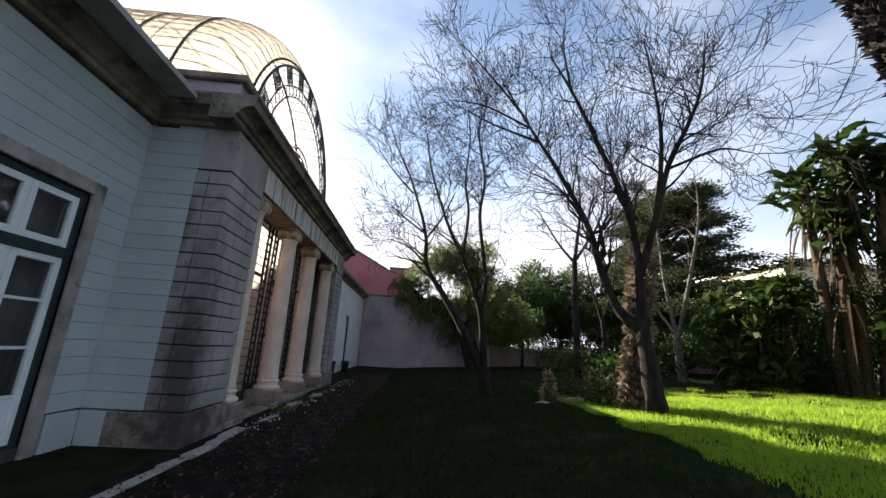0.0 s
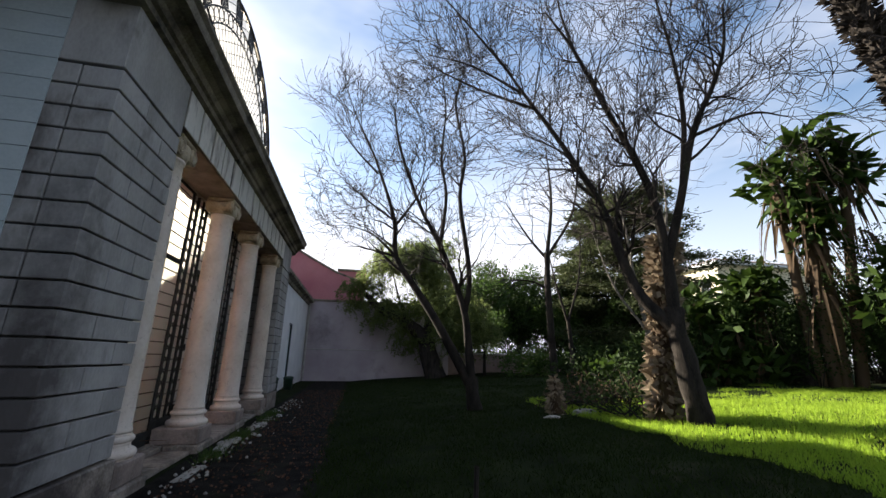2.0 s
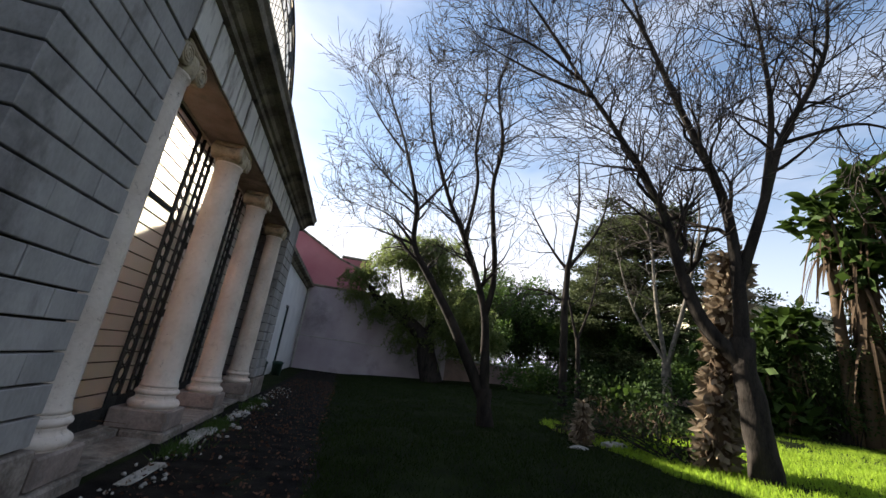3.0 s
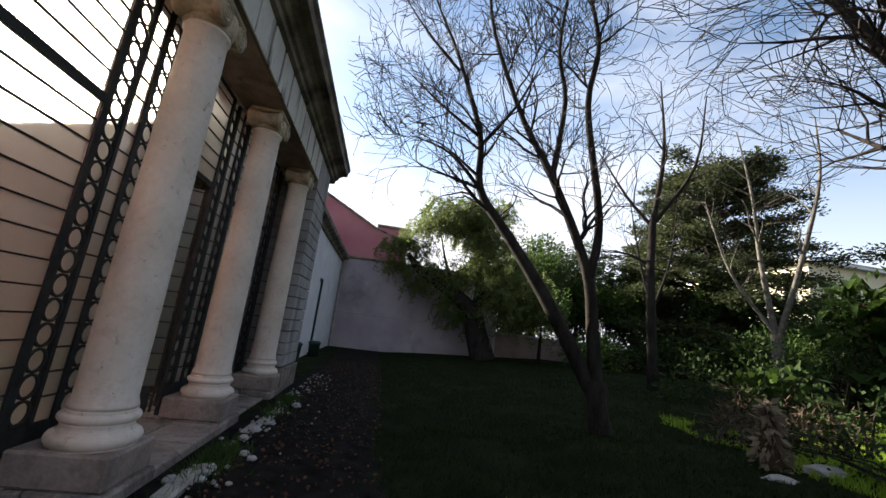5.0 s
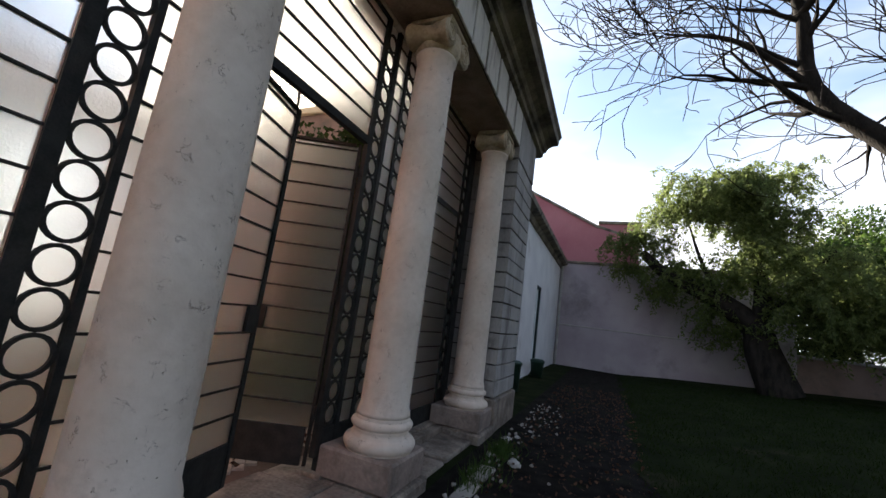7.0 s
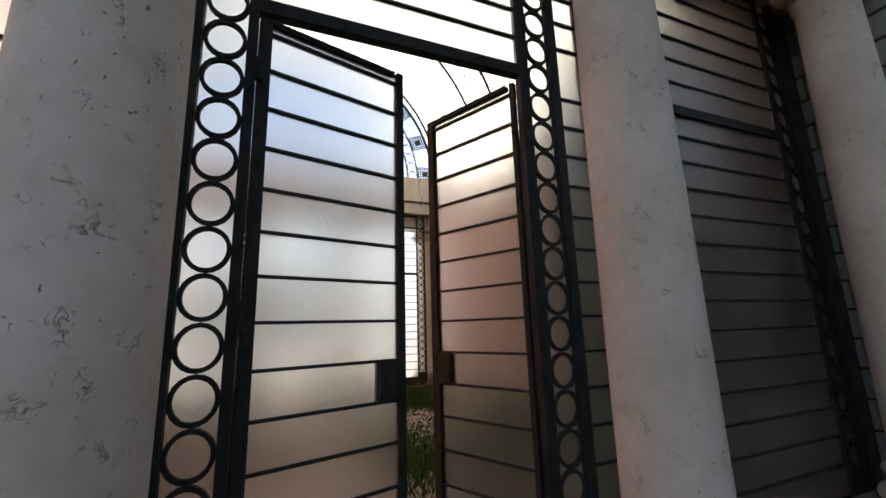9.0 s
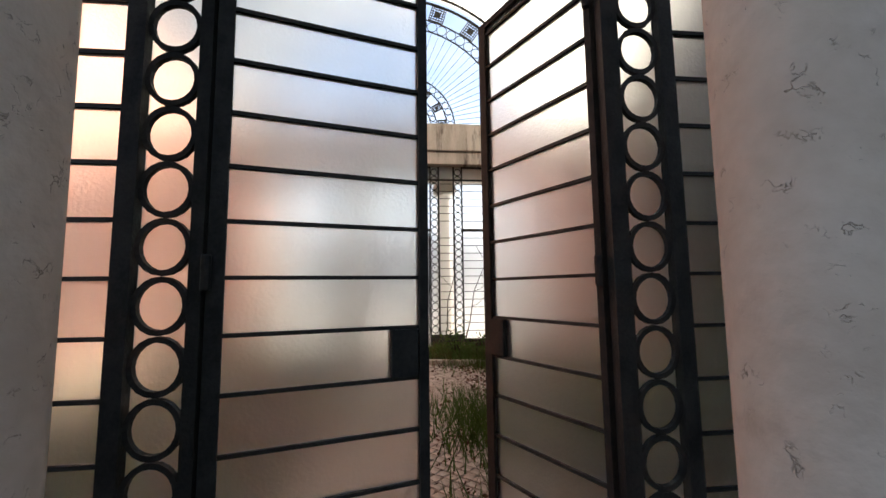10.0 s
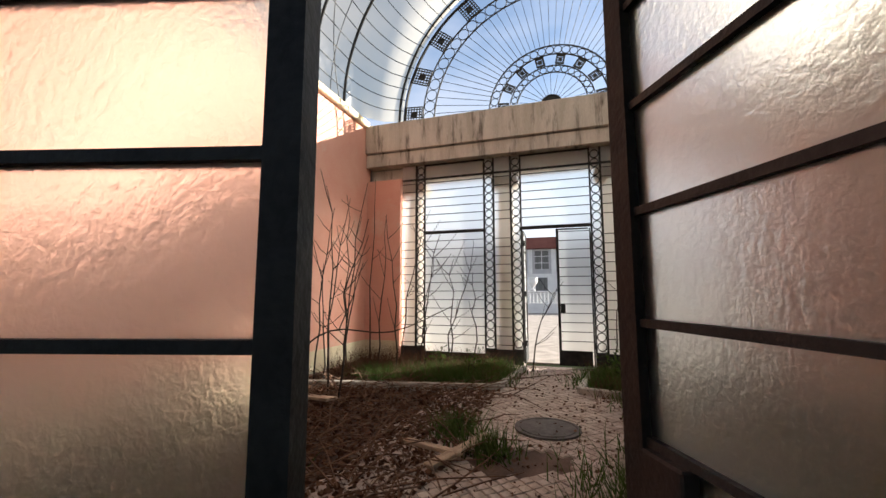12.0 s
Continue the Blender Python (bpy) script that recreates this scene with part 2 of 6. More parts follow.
def pane_surface(name, clear, milky, tint, rough, bump, scale):
    """Figured glass: part rough transmission, part milky scatter, with a rippled surface."""
    m = bpy.data.materials.new(name)
    m.use_nodes = True
    n, l = m.node_tree.nodes, m.node_tree.links
    bsdf, out = n["Principled BSDF"], n["Material Output"]
    bsdf.inputs["Base Color"].default_value = (*tint, 1)
    bsdf.inputs["Transmission Weight"].default_value = 1.0
    bsdf.inputs["Roughness"].default_value = rough
    bsdf.inputs["IOR"].default_value = 1.45
    tc = n.new("ShaderNodeTexCoord")
    ns = n.new("ShaderNodeTexNoise")
    ns.inputs["Scale"].default_value, ns.inputs["Detail"].default_value = scale, 2.0
    ns.inputs["Distortion"].default_value = 0.25
    l.new(tc.outputs["Object"], ns.inputs["Vector"])
    bp = n.new("ShaderNodeBump")
    bp.inputs["Strength"].default_value, bp.inputs["Distance"].default_value = bump, 0.01
    l.new(ns.outputs["Fac"], bp.inputs["Height"])
    l.new(bp.outputs["Normal"], bsdf.inputs["Normal"])
    tl = n.new("ShaderNodeBsdfTranslucent")
    tl.inputs["Color"].default_value = (*tint, 1)
    l.new(bp.outputs["Normal"], tl.inputs["Normal"])
    tp = n.new("ShaderNodeBsdfTransparent")
    tp.inputs["Color"].default_value = (*tint, 1)
    m1, m2 = n.new("ShaderNodeMixShader"), n.new("ShaderNodeMixShader")
    m1.inputs[0].default_value, m2.inputs[0].default_value = milky, clear
    l.new(bsdf.outputs[0], m1.inputs[1])
    l.new(tl.outputs[0], m1.inputs[2])
    l.new(m1.outputs[0], m2.inputs[1])
    l.new(tp.outputs[0], m2.inputs[2])
    l.new(m2.outputs[0], out.inputs["Surface"])
    return m


M_STONE = surface("grey_ashlar", (0.25, 0.235, 0.222), (0.36, 0.338, 0.318), 3.0, 0.85, 0.25, vary=0.12, dirt=(0.075, 0.06, 0.055), dirt_scale=1.6, dirt_at=0.54, stretch=(1, 1, 0.45), place=True)
rain_stain(M_STONE, (-2.80, 5.95, 0.9), (1.0, 1.0, 0.27), 0.40)
M_PAINT = surface("pale_painted_courses", (0.36, 0.40, 0.405), (0.44, 0.48, 0.48), 1.5, 0.8, 0.12, vary=0.03, dirt=(0.40, 0.42, 0.40), dirt_scale=0.8, dirt_at=0.6)
M_JOINT = surface("dark_joint", (0.035, 0.033, 0.032), (0.07, 0.065, 0.06), 8, 0.95, 0.2)
M_COLUMN = pitted(surface("worn_pale_marble", (0.55, 0.455, 0.37), (0.67, 0.575, 0.485), 2.2, 0.6, 0.6, fine=20, dirt=(0.44, 0.35, 0.275), dirt_scale=4.0, dirt_at=0.6))
M_BASE = surface("stained_base_stone", (0.13, 0.10, 0.08), (0.30, 0.25, 0.205), 5.0, 0.8, 0.35, dirt=(0.07, 0.06, 0.05), dirt_scale=3.0, dirt_at=0.53)
rain_stain(M_BASE, (-2.70, 6.1, 0.1), (1.0, 0.7, 0.5), 0.5)
M_STEP = surface("worn_pink_step_stone", (0.19, 0.145, 0.12), (0.33, 0.26, 0.22), 4.0, 0.8, 0.3, dirt=(0.12, 0.095, 0.08), dirt_scale=3.0, dirt_at=0.56)
M_CORNICE = surface("blackened_cornice", (0.12, 0.10, 0.075), (0.27, 0.235, 0.18), 2.5, 0.9, 0.35, dirt=(0.05, 0.045, 0.04), dirt_scale=2.0, dirt_at=0.5)
M_FRIEZE = surface("frieze_plaster", (0.52, 0.49, 0.44), (0.66, 0.62, 0.56), 3.0, 0.85, 0.2, dirt=(0.12, 0.095, 0.075), dirt_scale=3.0, dirt_at=0.51, stretch=(1, 1, 0.25))
M_IRON = surface("black_painted_iron", (0.010, 0.0105, 0.010), (0.027, 0.027, 0.025), 12, 0.62, 0.25, fine=90, spec=0.28)
M_RUST = surface("rusty_dark_iron", (0.010, 0.009, 0.008), (0.028, 0.019, 0.014), 14, 0.75, 0.3, fine=90)
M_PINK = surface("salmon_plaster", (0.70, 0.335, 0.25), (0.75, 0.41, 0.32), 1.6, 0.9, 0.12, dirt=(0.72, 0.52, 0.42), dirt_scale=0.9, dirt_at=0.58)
# darker salmon, with the unlit north wall's shade in the colour
M_PINK_DIM = surface("dim_salmon_plaster", (0.22, 0.15, 0.125), (0.30, 0.21, 0.18), 1.6, 0.9, 0.15, dirt=(0.14, 0.12, 0.10), dirt_scale=0.9, dirt_at=0.5)
M_SKIRT = surface("cream_skirting", (0.62, 0.53, 0.36), (0.70, 0.62, 0.46), 3, 0.85, 0.15, dirt=(0.35, 0.27, 0.17), dirt_scale=2.5, dirt_at=0.6)
M_MAUVE = surface("faded_mauve_render", (0.33, 0.27, 0.29), (0.43, 0.37, 0.38), 0.9, 0.92, 0.2, dirt=(0.25, 0.21, 0.22), dirt_scale=0.6, dirt_at=0.54)
M_ANNEX = surface("white_lime_render", (0.62, 0.60, 0.60), (0.74, 0.72, 0.71), 1.2, 0.9, 0.15, dirt=(0.42, 0.37, 0.37), dirt_scale=0.9, dirt_at=0.6)
M_HOUSE_PINK = surface("rose_house_render", (0.42, 0.15, 0.17), (0.52, 0.22, 0.23), 0.7, 0.9, 0.1, dirt=(0.40, 0.20, 0.20), dirt_scale=0.8, dirt_at=0.58)
M_YELLOW = surface("pale_yellow_render", (0.62, 0.55, 0.36), (0.72, 0.66, 0.48), 0.8, 0.9, 0.1)
M_ROOF = surface("weathered_roof_tile", (0.30, 0.17, 0.11), (0.42, 0.26, 0.18), 5, 0.9, 0.5)
M_BEAM = surface("streaked_beam_plaster", (0.40, 0.36, 0.30), (0.56, 0.52, 0.45), 3.0, 0.9, 0.2, dirt=(0.09, 0.075, 0.06), dirt_scale=3.2, dirt_at=0.53, stretch=(1, 2.0, 0.35))
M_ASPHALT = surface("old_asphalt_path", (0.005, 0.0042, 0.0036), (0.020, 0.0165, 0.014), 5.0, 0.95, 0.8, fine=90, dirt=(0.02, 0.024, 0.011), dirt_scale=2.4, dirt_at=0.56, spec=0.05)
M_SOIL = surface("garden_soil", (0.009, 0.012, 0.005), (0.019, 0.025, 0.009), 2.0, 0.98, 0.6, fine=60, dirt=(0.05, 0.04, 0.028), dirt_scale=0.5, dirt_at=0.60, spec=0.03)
M_KERB = surface("pale_kerb_stone", (0.24, 0.22, 0.19), (0.38, 0.35, 0.31), 4, 0.9, 0.4, vary=0.12, dirt=(0.12, 0.11, 0.09), dirt_scale=3, dirt_at=0.55)
M_RUBBLE = surface("pale_broken_stone", (0.26, 0.24, 0.22), (0.44, 0.42, 0.39), 6, 0.9, 0.4, vary=0.2)
M_BARK = surface("dark_bark", (0.014, 0.012, 0.010), (0.038, 0.031, 0.025), 7, 0.95, 0.8, fine=60, stretch=(1, 1, 0.3), dirt=(0.045, 0.05, 0.024), dirt_scale=2.0, dirt_at=0.62, spec=0.08)
M_TWIG = surface("winter_twig", (0.02, 0.015, 0.012), (0.05, 0.038, 0.03), 5, 0.9, 0.0)
M_PALE_BARK = surface("pale_bark", (0.08, 0.07, 0.055), (0.16, 0.14, 0.11), 7, 0.95, 0.6, fine=50)
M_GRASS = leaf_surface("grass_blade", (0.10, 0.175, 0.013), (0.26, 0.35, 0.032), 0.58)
# turf greens darkened to carry the house shade; M_GRASS serves the sunlit side
M_TURF_SHADED = leaf_surface("shaded_turf_blade", (0.009, 0.015, 0.004), (0.025, 0.038, 0.009), 0.2, 0.9, 0.02)
M_LEAF_DARK = leaf_surface("dark_evergreen_leaf", (0.010, 0.019, 0.006), (0.036, 0.058, 0.014), 0.16, 0.7, 0.08)
M_LEAF_MID = leaf_surface("garden_leaf", (0.02, 0.04, 0.009), (0.062, 0.10, 0.02), 0.33)
M_LEAF_PEPPER = leaf_surface("feathery_pepper_leaf", (0.045, 0.062, 0.02), (0.16, 0.19, 0.062), 0.45, 0.7, 0.08)
M_LEAF_PALM = leaf_surface("broad_palm_leaf", (0.010, 0.022, 0.005), (0.043, 0.07, 0.012), 0.22, 0.6, 0.1)
M_LEAF_DRY = leaf_surface("dry_brown_frond", (0.035, 0.025, 0.017), (0.12, 0.082, 0.052), 0.2, 0.85, 0.05)
M_SHEATH = leaf_surface("pale_dry_leaf_base", (0.09, 0.066, 0.045), (0.32, 0.25, 0.17), 0.15, 0.85, 0.05)
M_LEAF_CEDAR = leaf_surface("cedar_needle", (0.022, 0.032, 0.013), (0.075, 0.085, 0.035), 0.2, 0.75, 0.08)
M_WOOD_WHITE = surface("white_painted_joinery", (0.66, 0.70, 0.70), (0.76, 0.79, 0.78), 3, 0.5, 0.1, dirt=(0.5, 0.52, 0.5), dirt_scale=3, dirt_at=0.62)
M_WOOD_GREEN = surface("dark_green_frame", (0.012, 0.022, 0.022), (0.025, 0.04, 0.038), 5, 0.5, 0.1)
M_CURTAIN = surface("grey_curtain", (0.10, 0.10, 0.095), (0.20, 0.20, 0.19), 3, 0.95, 0.1, stretch=(1, 6, 0.3))
M_WINDOW = pane_surface("window_glass", 0.35, 0.0, (0.92, 0.95, 0.95), 0.03, 0.02, 3.0)
M_PANE = pane_surface("hammered_glass", 0.0, 0.035, (0.93, 0.94, 0.92), 0.29, 0.15, 84.0)
M_VAULT = pane_surface("dusty_vault_glass", 0.66, 0.92, (0.90, 0.83, 0.70), 0.2, 0.1, 12.0)
M_PAVE = surface("pale_setts", (0.26, 0.205, 0.175), (0.40, 0.335, 0.29), 8, 0.9, 0.3, vary=0.22, dirt=(0.13, 0.09, 0.07), dirt_scale=1.0, dirt_at=0.56)
M_DUST = surface("packed_earth", (0.05, 0.03, 0.023), (0.12, 0.08, 0.062), 3, 0.97, 0.5, fine=70, dirt=(0.05, 0.03, 0.022), dirt_scale=1.2, dirt_at=0.5)
M_STICK = surface("dead_brown_stick", (0.05, 0.028, 0.018), (0.16, 0.09, 0.055), 9, 0.9, 0.0)
M_COVER = surface("old_cast_iron", (0.05, 0.045, 0.042), (0.10, 0.09, 0.085), 9, 0.75, 0.3)
M_CAPITAL = surface("lichen_stained_capital", (0.32, 0.25, 0.16), (0.54, 0.45, 0.32), 5, 0.85, 0.4, dirt=(0.10, 0.075, 0.055), dirt_scale=5, dirt_at=0.52)
M_LITTER = leaf_surface("fallen_leaf", (0.035, 0.016, 0.010), (0.13, 0.068, 0.04), 0.12, 0.9)
M_PLANK = surface("grey_old_timber", (0.22, 0.16, 0.11), (0.42, 0.33, 0.24), 5, 0.9, 0.3, stretch=(1, 6, 6))
M_GRAVEL = surface("pale_court_gravel", (0.20, 0.175, 0.15), (0.32, 0.28, 0.25), 3, 0.95, 0.3, fine=60)
M_CONC = surface("old_concrete", (0.28, 0.26, 0.24), (0.40, 0.38, 0.35), 4, 0.95, 0.3)
M_BIN = surface("dark_green_plastic", (0.012, 0.03, 0.02), (0.02, 0.045, 0.03), 6, 0.45, 0.05)
M_COURT = surface("grey_court_render", (0.40, 0.40, 0.40), (0.52, 0.52, 0.52), 1.0, 0.9, 0.1)
M_BROWN = surface("dark_red_facade", (0.16, 0.06, 0.05), (0.22, 0.09, 0.07), 1.0, 0.9, 0.1)
M_WHITE = surface("white_trim", (0.66, 0.66, 0.64), (0.76, 0.76, 0.74), 2, 0.8, 0.1)


# ---- builders ----
rnd = random.Random(7)


def thing(name, label, category, at=(0, 0, 0), group="", kind=""):
    ob = new(name)
    ob.empty_display_size = 0.1
    ob.location = at
    return tagged(ob, label, category, group, kind)


def mesh_of(name, bm, material, smooth=False):
    me = bpy.data.meshes.new(name)
    bm.to_mesh(me)
    bm.free()
    me.materials.append(material)
    if smooth:
        me.shade_smooth()
    return me


def part(name, bm, material, parent, label="", smooth=False, kind=""):
    ob = new(name, mesh_of(name, bm, material, smooth))
    ob.parent = parent
    ob.matrix_parent_inverse = Matrix.Translation(-parent.location) if parent.parent is None and parent.data is None else Matrix()
    return tagged(ob, label, kind=kind)


def piece(name, me, parent, m, label=""):
    """One of many alike pieces, sharing its mesh; m is its pose in the world."""
    ob = new(name, me)
    ob.parent = parent
    ob.matrix_basis = m
    ob.matrix_parent_inverse = Matrix.Translation(-parent.location) if parent.parent is None and parent.data is None else Matrix()
    return tagged(ob, label)


def solid(name, bm, material, label, category="", kind="structure", smooth=False, group=""):
    return tagged(new(name, mesh_of(name, bm, material, smooth)), label, category, group, kind)


def box(bm, x0, x1, y0, y1, z0, z1, bevel=0.0):
    m = Matrix.LocRotScale(((x0 + x1) / 2, (y0 + y1) / 2, (z0 + z1) / 2), None, (abs(x1 - x0), abs(y1 - y0), abs(z1 - z0)))
    made = bmesh.ops.create_cube(bm, size=1.0, matrix=m)
    if bevel:
        edges = list({e for v in made["verts"] for e in v.link_edges})
        bmesh.ops.bevel(bm, geom=edges, offset=bevel, segments=1, affect="EDGES")
    return bm


def boxes(*rows, bevel=0.0):
    bm = bmesh.new()
    for r in rows:
        box(bm, *r, bevel=bevel)
    return bm


def lathe(bm, profile, centre=(0, 0, 0), seg=28):
    """Turns (radius, height) rows round the z axis."""
    rings = []
    for r, z in profile:
        rings.append([bm.verts.new((centre[0] + r * math.cos(2 * math.pi * k / seg), centre[1] + r * math.sin(2 * math.pi * k / seg), centre[2] + z)) for k in range(seg)])
    for a, b in zip(rings, rings[1:]):
        for k in range(seg):
            bm.faces.new((a[k], a[(k + 1) % seg], b[(k + 1) % seg], b[k]))
    bm.faces.new(rings[0][::-1])
    bm.faces.new(rings[-1])
    return bm


def tubes(paths, sides=5):
    """Vertices and faces of round, tapering tubes along (point, radius) rows."""
    verts, faces = [], []
    ang = [2 * math.pi * k / sides for k in range(sides)]
    for path in paths:
        start = len(verts)
        count = len(path)
        for i, (p, r) in enumerate(path):
            a, b = path[max(i - 1, 0)][0], path[min(i + 1, count - 1)][0]
            d = (b - a)
            d = d.normalized() if d.length > 1e-9 else Vector((0, 0, 1))
            u = d.orthogonal().normalized() if i == 0 else (u - d * u.dot(d)).normalized()
            v = d.cross(u)
            verts.extend(p + (u * math.cos(t) + v * math.sin(t)) * r for t in ang)
        for i in range(count - 1):
            for k in range(sides):
                a0, a1 = start + i * sides + k, start + i * sides + (k + 1) % sides
                faces.append((a0, a1, a1 + sides, a0 + sides))
    return verts, faces


def raw_mesh(name, verts, faces, material, smooth=False):
    me = bpy.data.meshes.new(name)
    me.from_pydata([tuple(v) for v in verts], [], faces)
    me.materials.append(material)
    if smooth:
        me.shade_smooth()
    return me


def raw_part(name, verts, faces, material, parent, label="", smooth=False, kind=""):
    return tagged(piece(name, raw_mesh(name, verts, faces, material, smooth), parent, Matrix()), label, kind=kind)


def prism(bm, outline, axis, a, b):
    """Pushes a closed outline of (u, z) along x or y from a to b."""
    put = (lambda u, z, s: (u, s, z)) if axis == "y" else (lambda u, z, s: (s, u, z))
    one = [bm.verts.new(put(u, z, a)) for u, z in outline]
    two = [bm.verts.new(put(u, z, b)) for u, z in outline]
    n = len(outline)
    for k in range(n):
        bm.faces.new((one[k], one[(k + 1) % n], two[(k + 1) % n], two[k]))
    bm.faces.new(one[::-1])
    bm.faces.new(two)
    bmesh.ops.recalc_face_normals(bm, faces=bm.faces)
    return bm


def rise(x, y):
    """Height of the ground: level beside the house, climbing over the lawn."""
    up = 0.9 * (1 - math.exp(-(x + 0.8) * 0.095)) if x > -0.8 else 0.0
    bumps = 0.03 * noise.noise(Vector((x * 0.5, y * 0.5, 0.3))) if x > -0.8 else 0.0
    if x > 3.5:
        bumps += 0.12 * min((x - 3.5) / 2, 1.0) * noise.noise(Vector((x * 0.35 + y * 0.2, y * 0.85 - x * 0.3, 4.3)))
    return 0.02 + up + bumps


# ---- plan ----
MID = 10.43                       # the pavilion's middle along the wall
COLS = (7.48, 9.535, 11.37, 13.39)
COL_X = -2.93
FAR_COLS = (7.48, 9.45, 11.41, 13.38)
FRONT, BACK = -3.3, -10.75        # planes of the two glazed screens
PIER_X, PIER_Y = -2.68, 5.97
FLOOR = 0.15
TOP, BEAM_TOP = 3.83, 5.05
IN_Y = (6.58, 14.28)

# ---- ground, path, kerb ----
xs = [-400, -150, -60, -30, -16] + [-12 + 0.8 * k for k in range(19)] + [3.2 + 0.32 * k for k in range(48)] + [18.6 + 0.8 * k for k in range(22)] + [40, 55, 80, 150, 400]
ys = [-300, -100, -40, -20] + [-10 + 0.8 * k for k in range(13)] + [0.4 + 0.32 * k for k in range(60)] + [19.6 + 0.8 * k for k in range(25)] + [45, 60, 90, 160, 400]
gv = [(x, y, rise(x, y)) for y in ys for x in xs]
gw = len(xs)
gf = [(j * gw + i, j * gw + i + 1, (j + 1) * gw + i + 1, (j + 1) * gw + i) for j in range(len(ys) - 1) for i in range(gw - 1)]
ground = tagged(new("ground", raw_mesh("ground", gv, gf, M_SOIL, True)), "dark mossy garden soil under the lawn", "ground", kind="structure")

pv, pf = [], []
rows_y = [-9 + 0.3 * k for k in range(120)]
for j, y in enumerate(rows_y):
    e = -0.86 + 0.17 * noise.noise(Vector((0, y * 0.9, 2.0))) + 0.05 * noise.noise(Vector((0, y * 4, 5.0)))
    for i in range(9):
        x = -2.62 + (e + 2.62) * i / 8
        pv.append((x, y, 0.034 + 0.012 * noise.noise(Vector((x * 1.5, y * 1.5, 1.0))) - (0.02 if i == 8 else 0)))
    if j:
        pf += [((j - 1) * 9 + i, (j - 1) * 9 + i + 1, j * 9 + i + 1, j * 9 + i) for i in range(8)]
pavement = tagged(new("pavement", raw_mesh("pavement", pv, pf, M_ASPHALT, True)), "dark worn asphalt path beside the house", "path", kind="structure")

kerb = thing("kerb", "broken pale kerb stones along the foot of the house", "kerb", (-2.4, 3, 0), kind="structure")
y = 1.2
while y < 12.6:
    ln = rnd.uniform(0.35, 0.7)
    if rnd.random() < 0.66:
        h = rnd.uniform(0.04, 0.09)
        bm = boxes((-0.07, 0.07, 0, ln - 0.015, 0, h), bevel=0.014)
        for v in bm.verts:
            v.co.x += rnd.uniform(-0.012, 0.012)
            v.co.z += rnd.uniform(-0.008, 0.008)
        piece("kerb_stone", mesh_of("kerb_stone", bm, M_KERB), kerb, pose(-2.36 + rnd.uniform(-0.03, 0.03), y, 0.0, 0, rnd.uniform(-4, 4), rnd.uniform(-3, 3)))
    y += ln

# ---- piers of rusticated blocks ----
COURSE = 0.203
block_cache = {}


def block_mesh(dx, dy):
    key = (round(dx, 3), round(dy, 3))
    if key not in block_cache:
        block_cache[key] = mesh_of("block", boxes((0, dx, 0, dy, 0, COURSE - 0.017), bevel=0.006), M_STONE)
    return block_cache[key]


def pier(name, y0, y1, x0, x1, flip):
    """Grey ashlar pier with recessed joints: x0 its back, x1 its face."""
    core = thing(name, "grey stained ashlar pier with recessed joints", "pier", ((x0 + x1) / 2, (y0 + y1) / 2, 0), kind="structure")
    part("core", boxes((x0, x1 - 0.06, y0 + 0.05, y1 - 0.03, 0, 4.36)), M_JOINT, core)
    part("footing", boxes((x0 - 0.02, x1 + 0.035, y0 - 0.035, y1 + 0.02, -0.05, 0.42), bevel=0.012), M_BASE, core, "blackened plinth stone")
    t = 0.06
    for k in range(16):
        z = 0.441 + k * COURSE
        odd = k % 2
        # the long face towards the garden
        cut = y0 + (0.46 if odd else 0.80)
        for a, b in ((y0, cut), (cut, y1)):
            piece("block", block_mesh(t + 0.24, b - a - 0.008), core, pose(x1 - t - 0.24 + rnd.uniform(-0.004, 0.004), a + 0.004, z))
        # the two ends
        cut = x1 - t - 0.24 - (0.30 if odd else 0.52)
        for yy in (y0, y1 - t):
            for a, b in ((x0, cut), (cut, x1 - t - 0.245)):
                if b - a > 0.05:
                    piece("block", block_mesh(b - a - 0.008, t), core, pose(a + 0.004, yy + rnd.uniform(-0.003, 0.003), z))
    part("capping", boxes((x0, x1, y0, y1, 3.70, 4.345), bevel=0.006), M_STONE, core, "smooth band of stone under the cornice")
    return core


pier("wall_pier_south", PIER_Y, 7.12, -3.55, PIER_X, False)
pier("wall_pier_north", 2 * MID - 7.12, 2 * MID - PIER_Y, -3.55, PIER_X, True)

# ---- wing with the french window, left of the pavilion ----
WING = -3.9
W0, W1, WT = 3.93, 5.29, 2.96      # window opening
wing = thing("wall_wing", "pale painted wall with fine horizontal joints", "wall", (-5, 2, 0), kind="structure")
part("core", boxes((-4.35, WING - 0.02, -9, W0, 0, 4.36), (-4.35, WING - 0.02, W1, PIER_Y, 0, 4.36), (-4.35, WING - 0.02, W0, W1, WT, 4.36), (-4.35, WING - 0.02, W0, W1, 0, 0.14)), M_JOINT, wing)
part("footing", boxes((-4.0, WING + 0.03, -9, W0 - 0.2, -0.05, 0.42), (-4.0, WING + 0.03, W1 + 0.2, PIER_Y - 0.04, -0.05, 0.42), bevel=0.01), M_PAINT, wing)
for k in range(19):
    z = 0.441 + k * COURSE
    spans = [(-9.0, W0 - 0.16), (W1 + 0.16, PIER_Y)] if z + 0.1 < WT + 0.16 else [(-9.0, PIER_Y)]
    for a, b in spans:
        part("course", boxes((WING - 0.02, WING, a, b, z, z + COURSE - 0.006)), M_PAINT, wing)
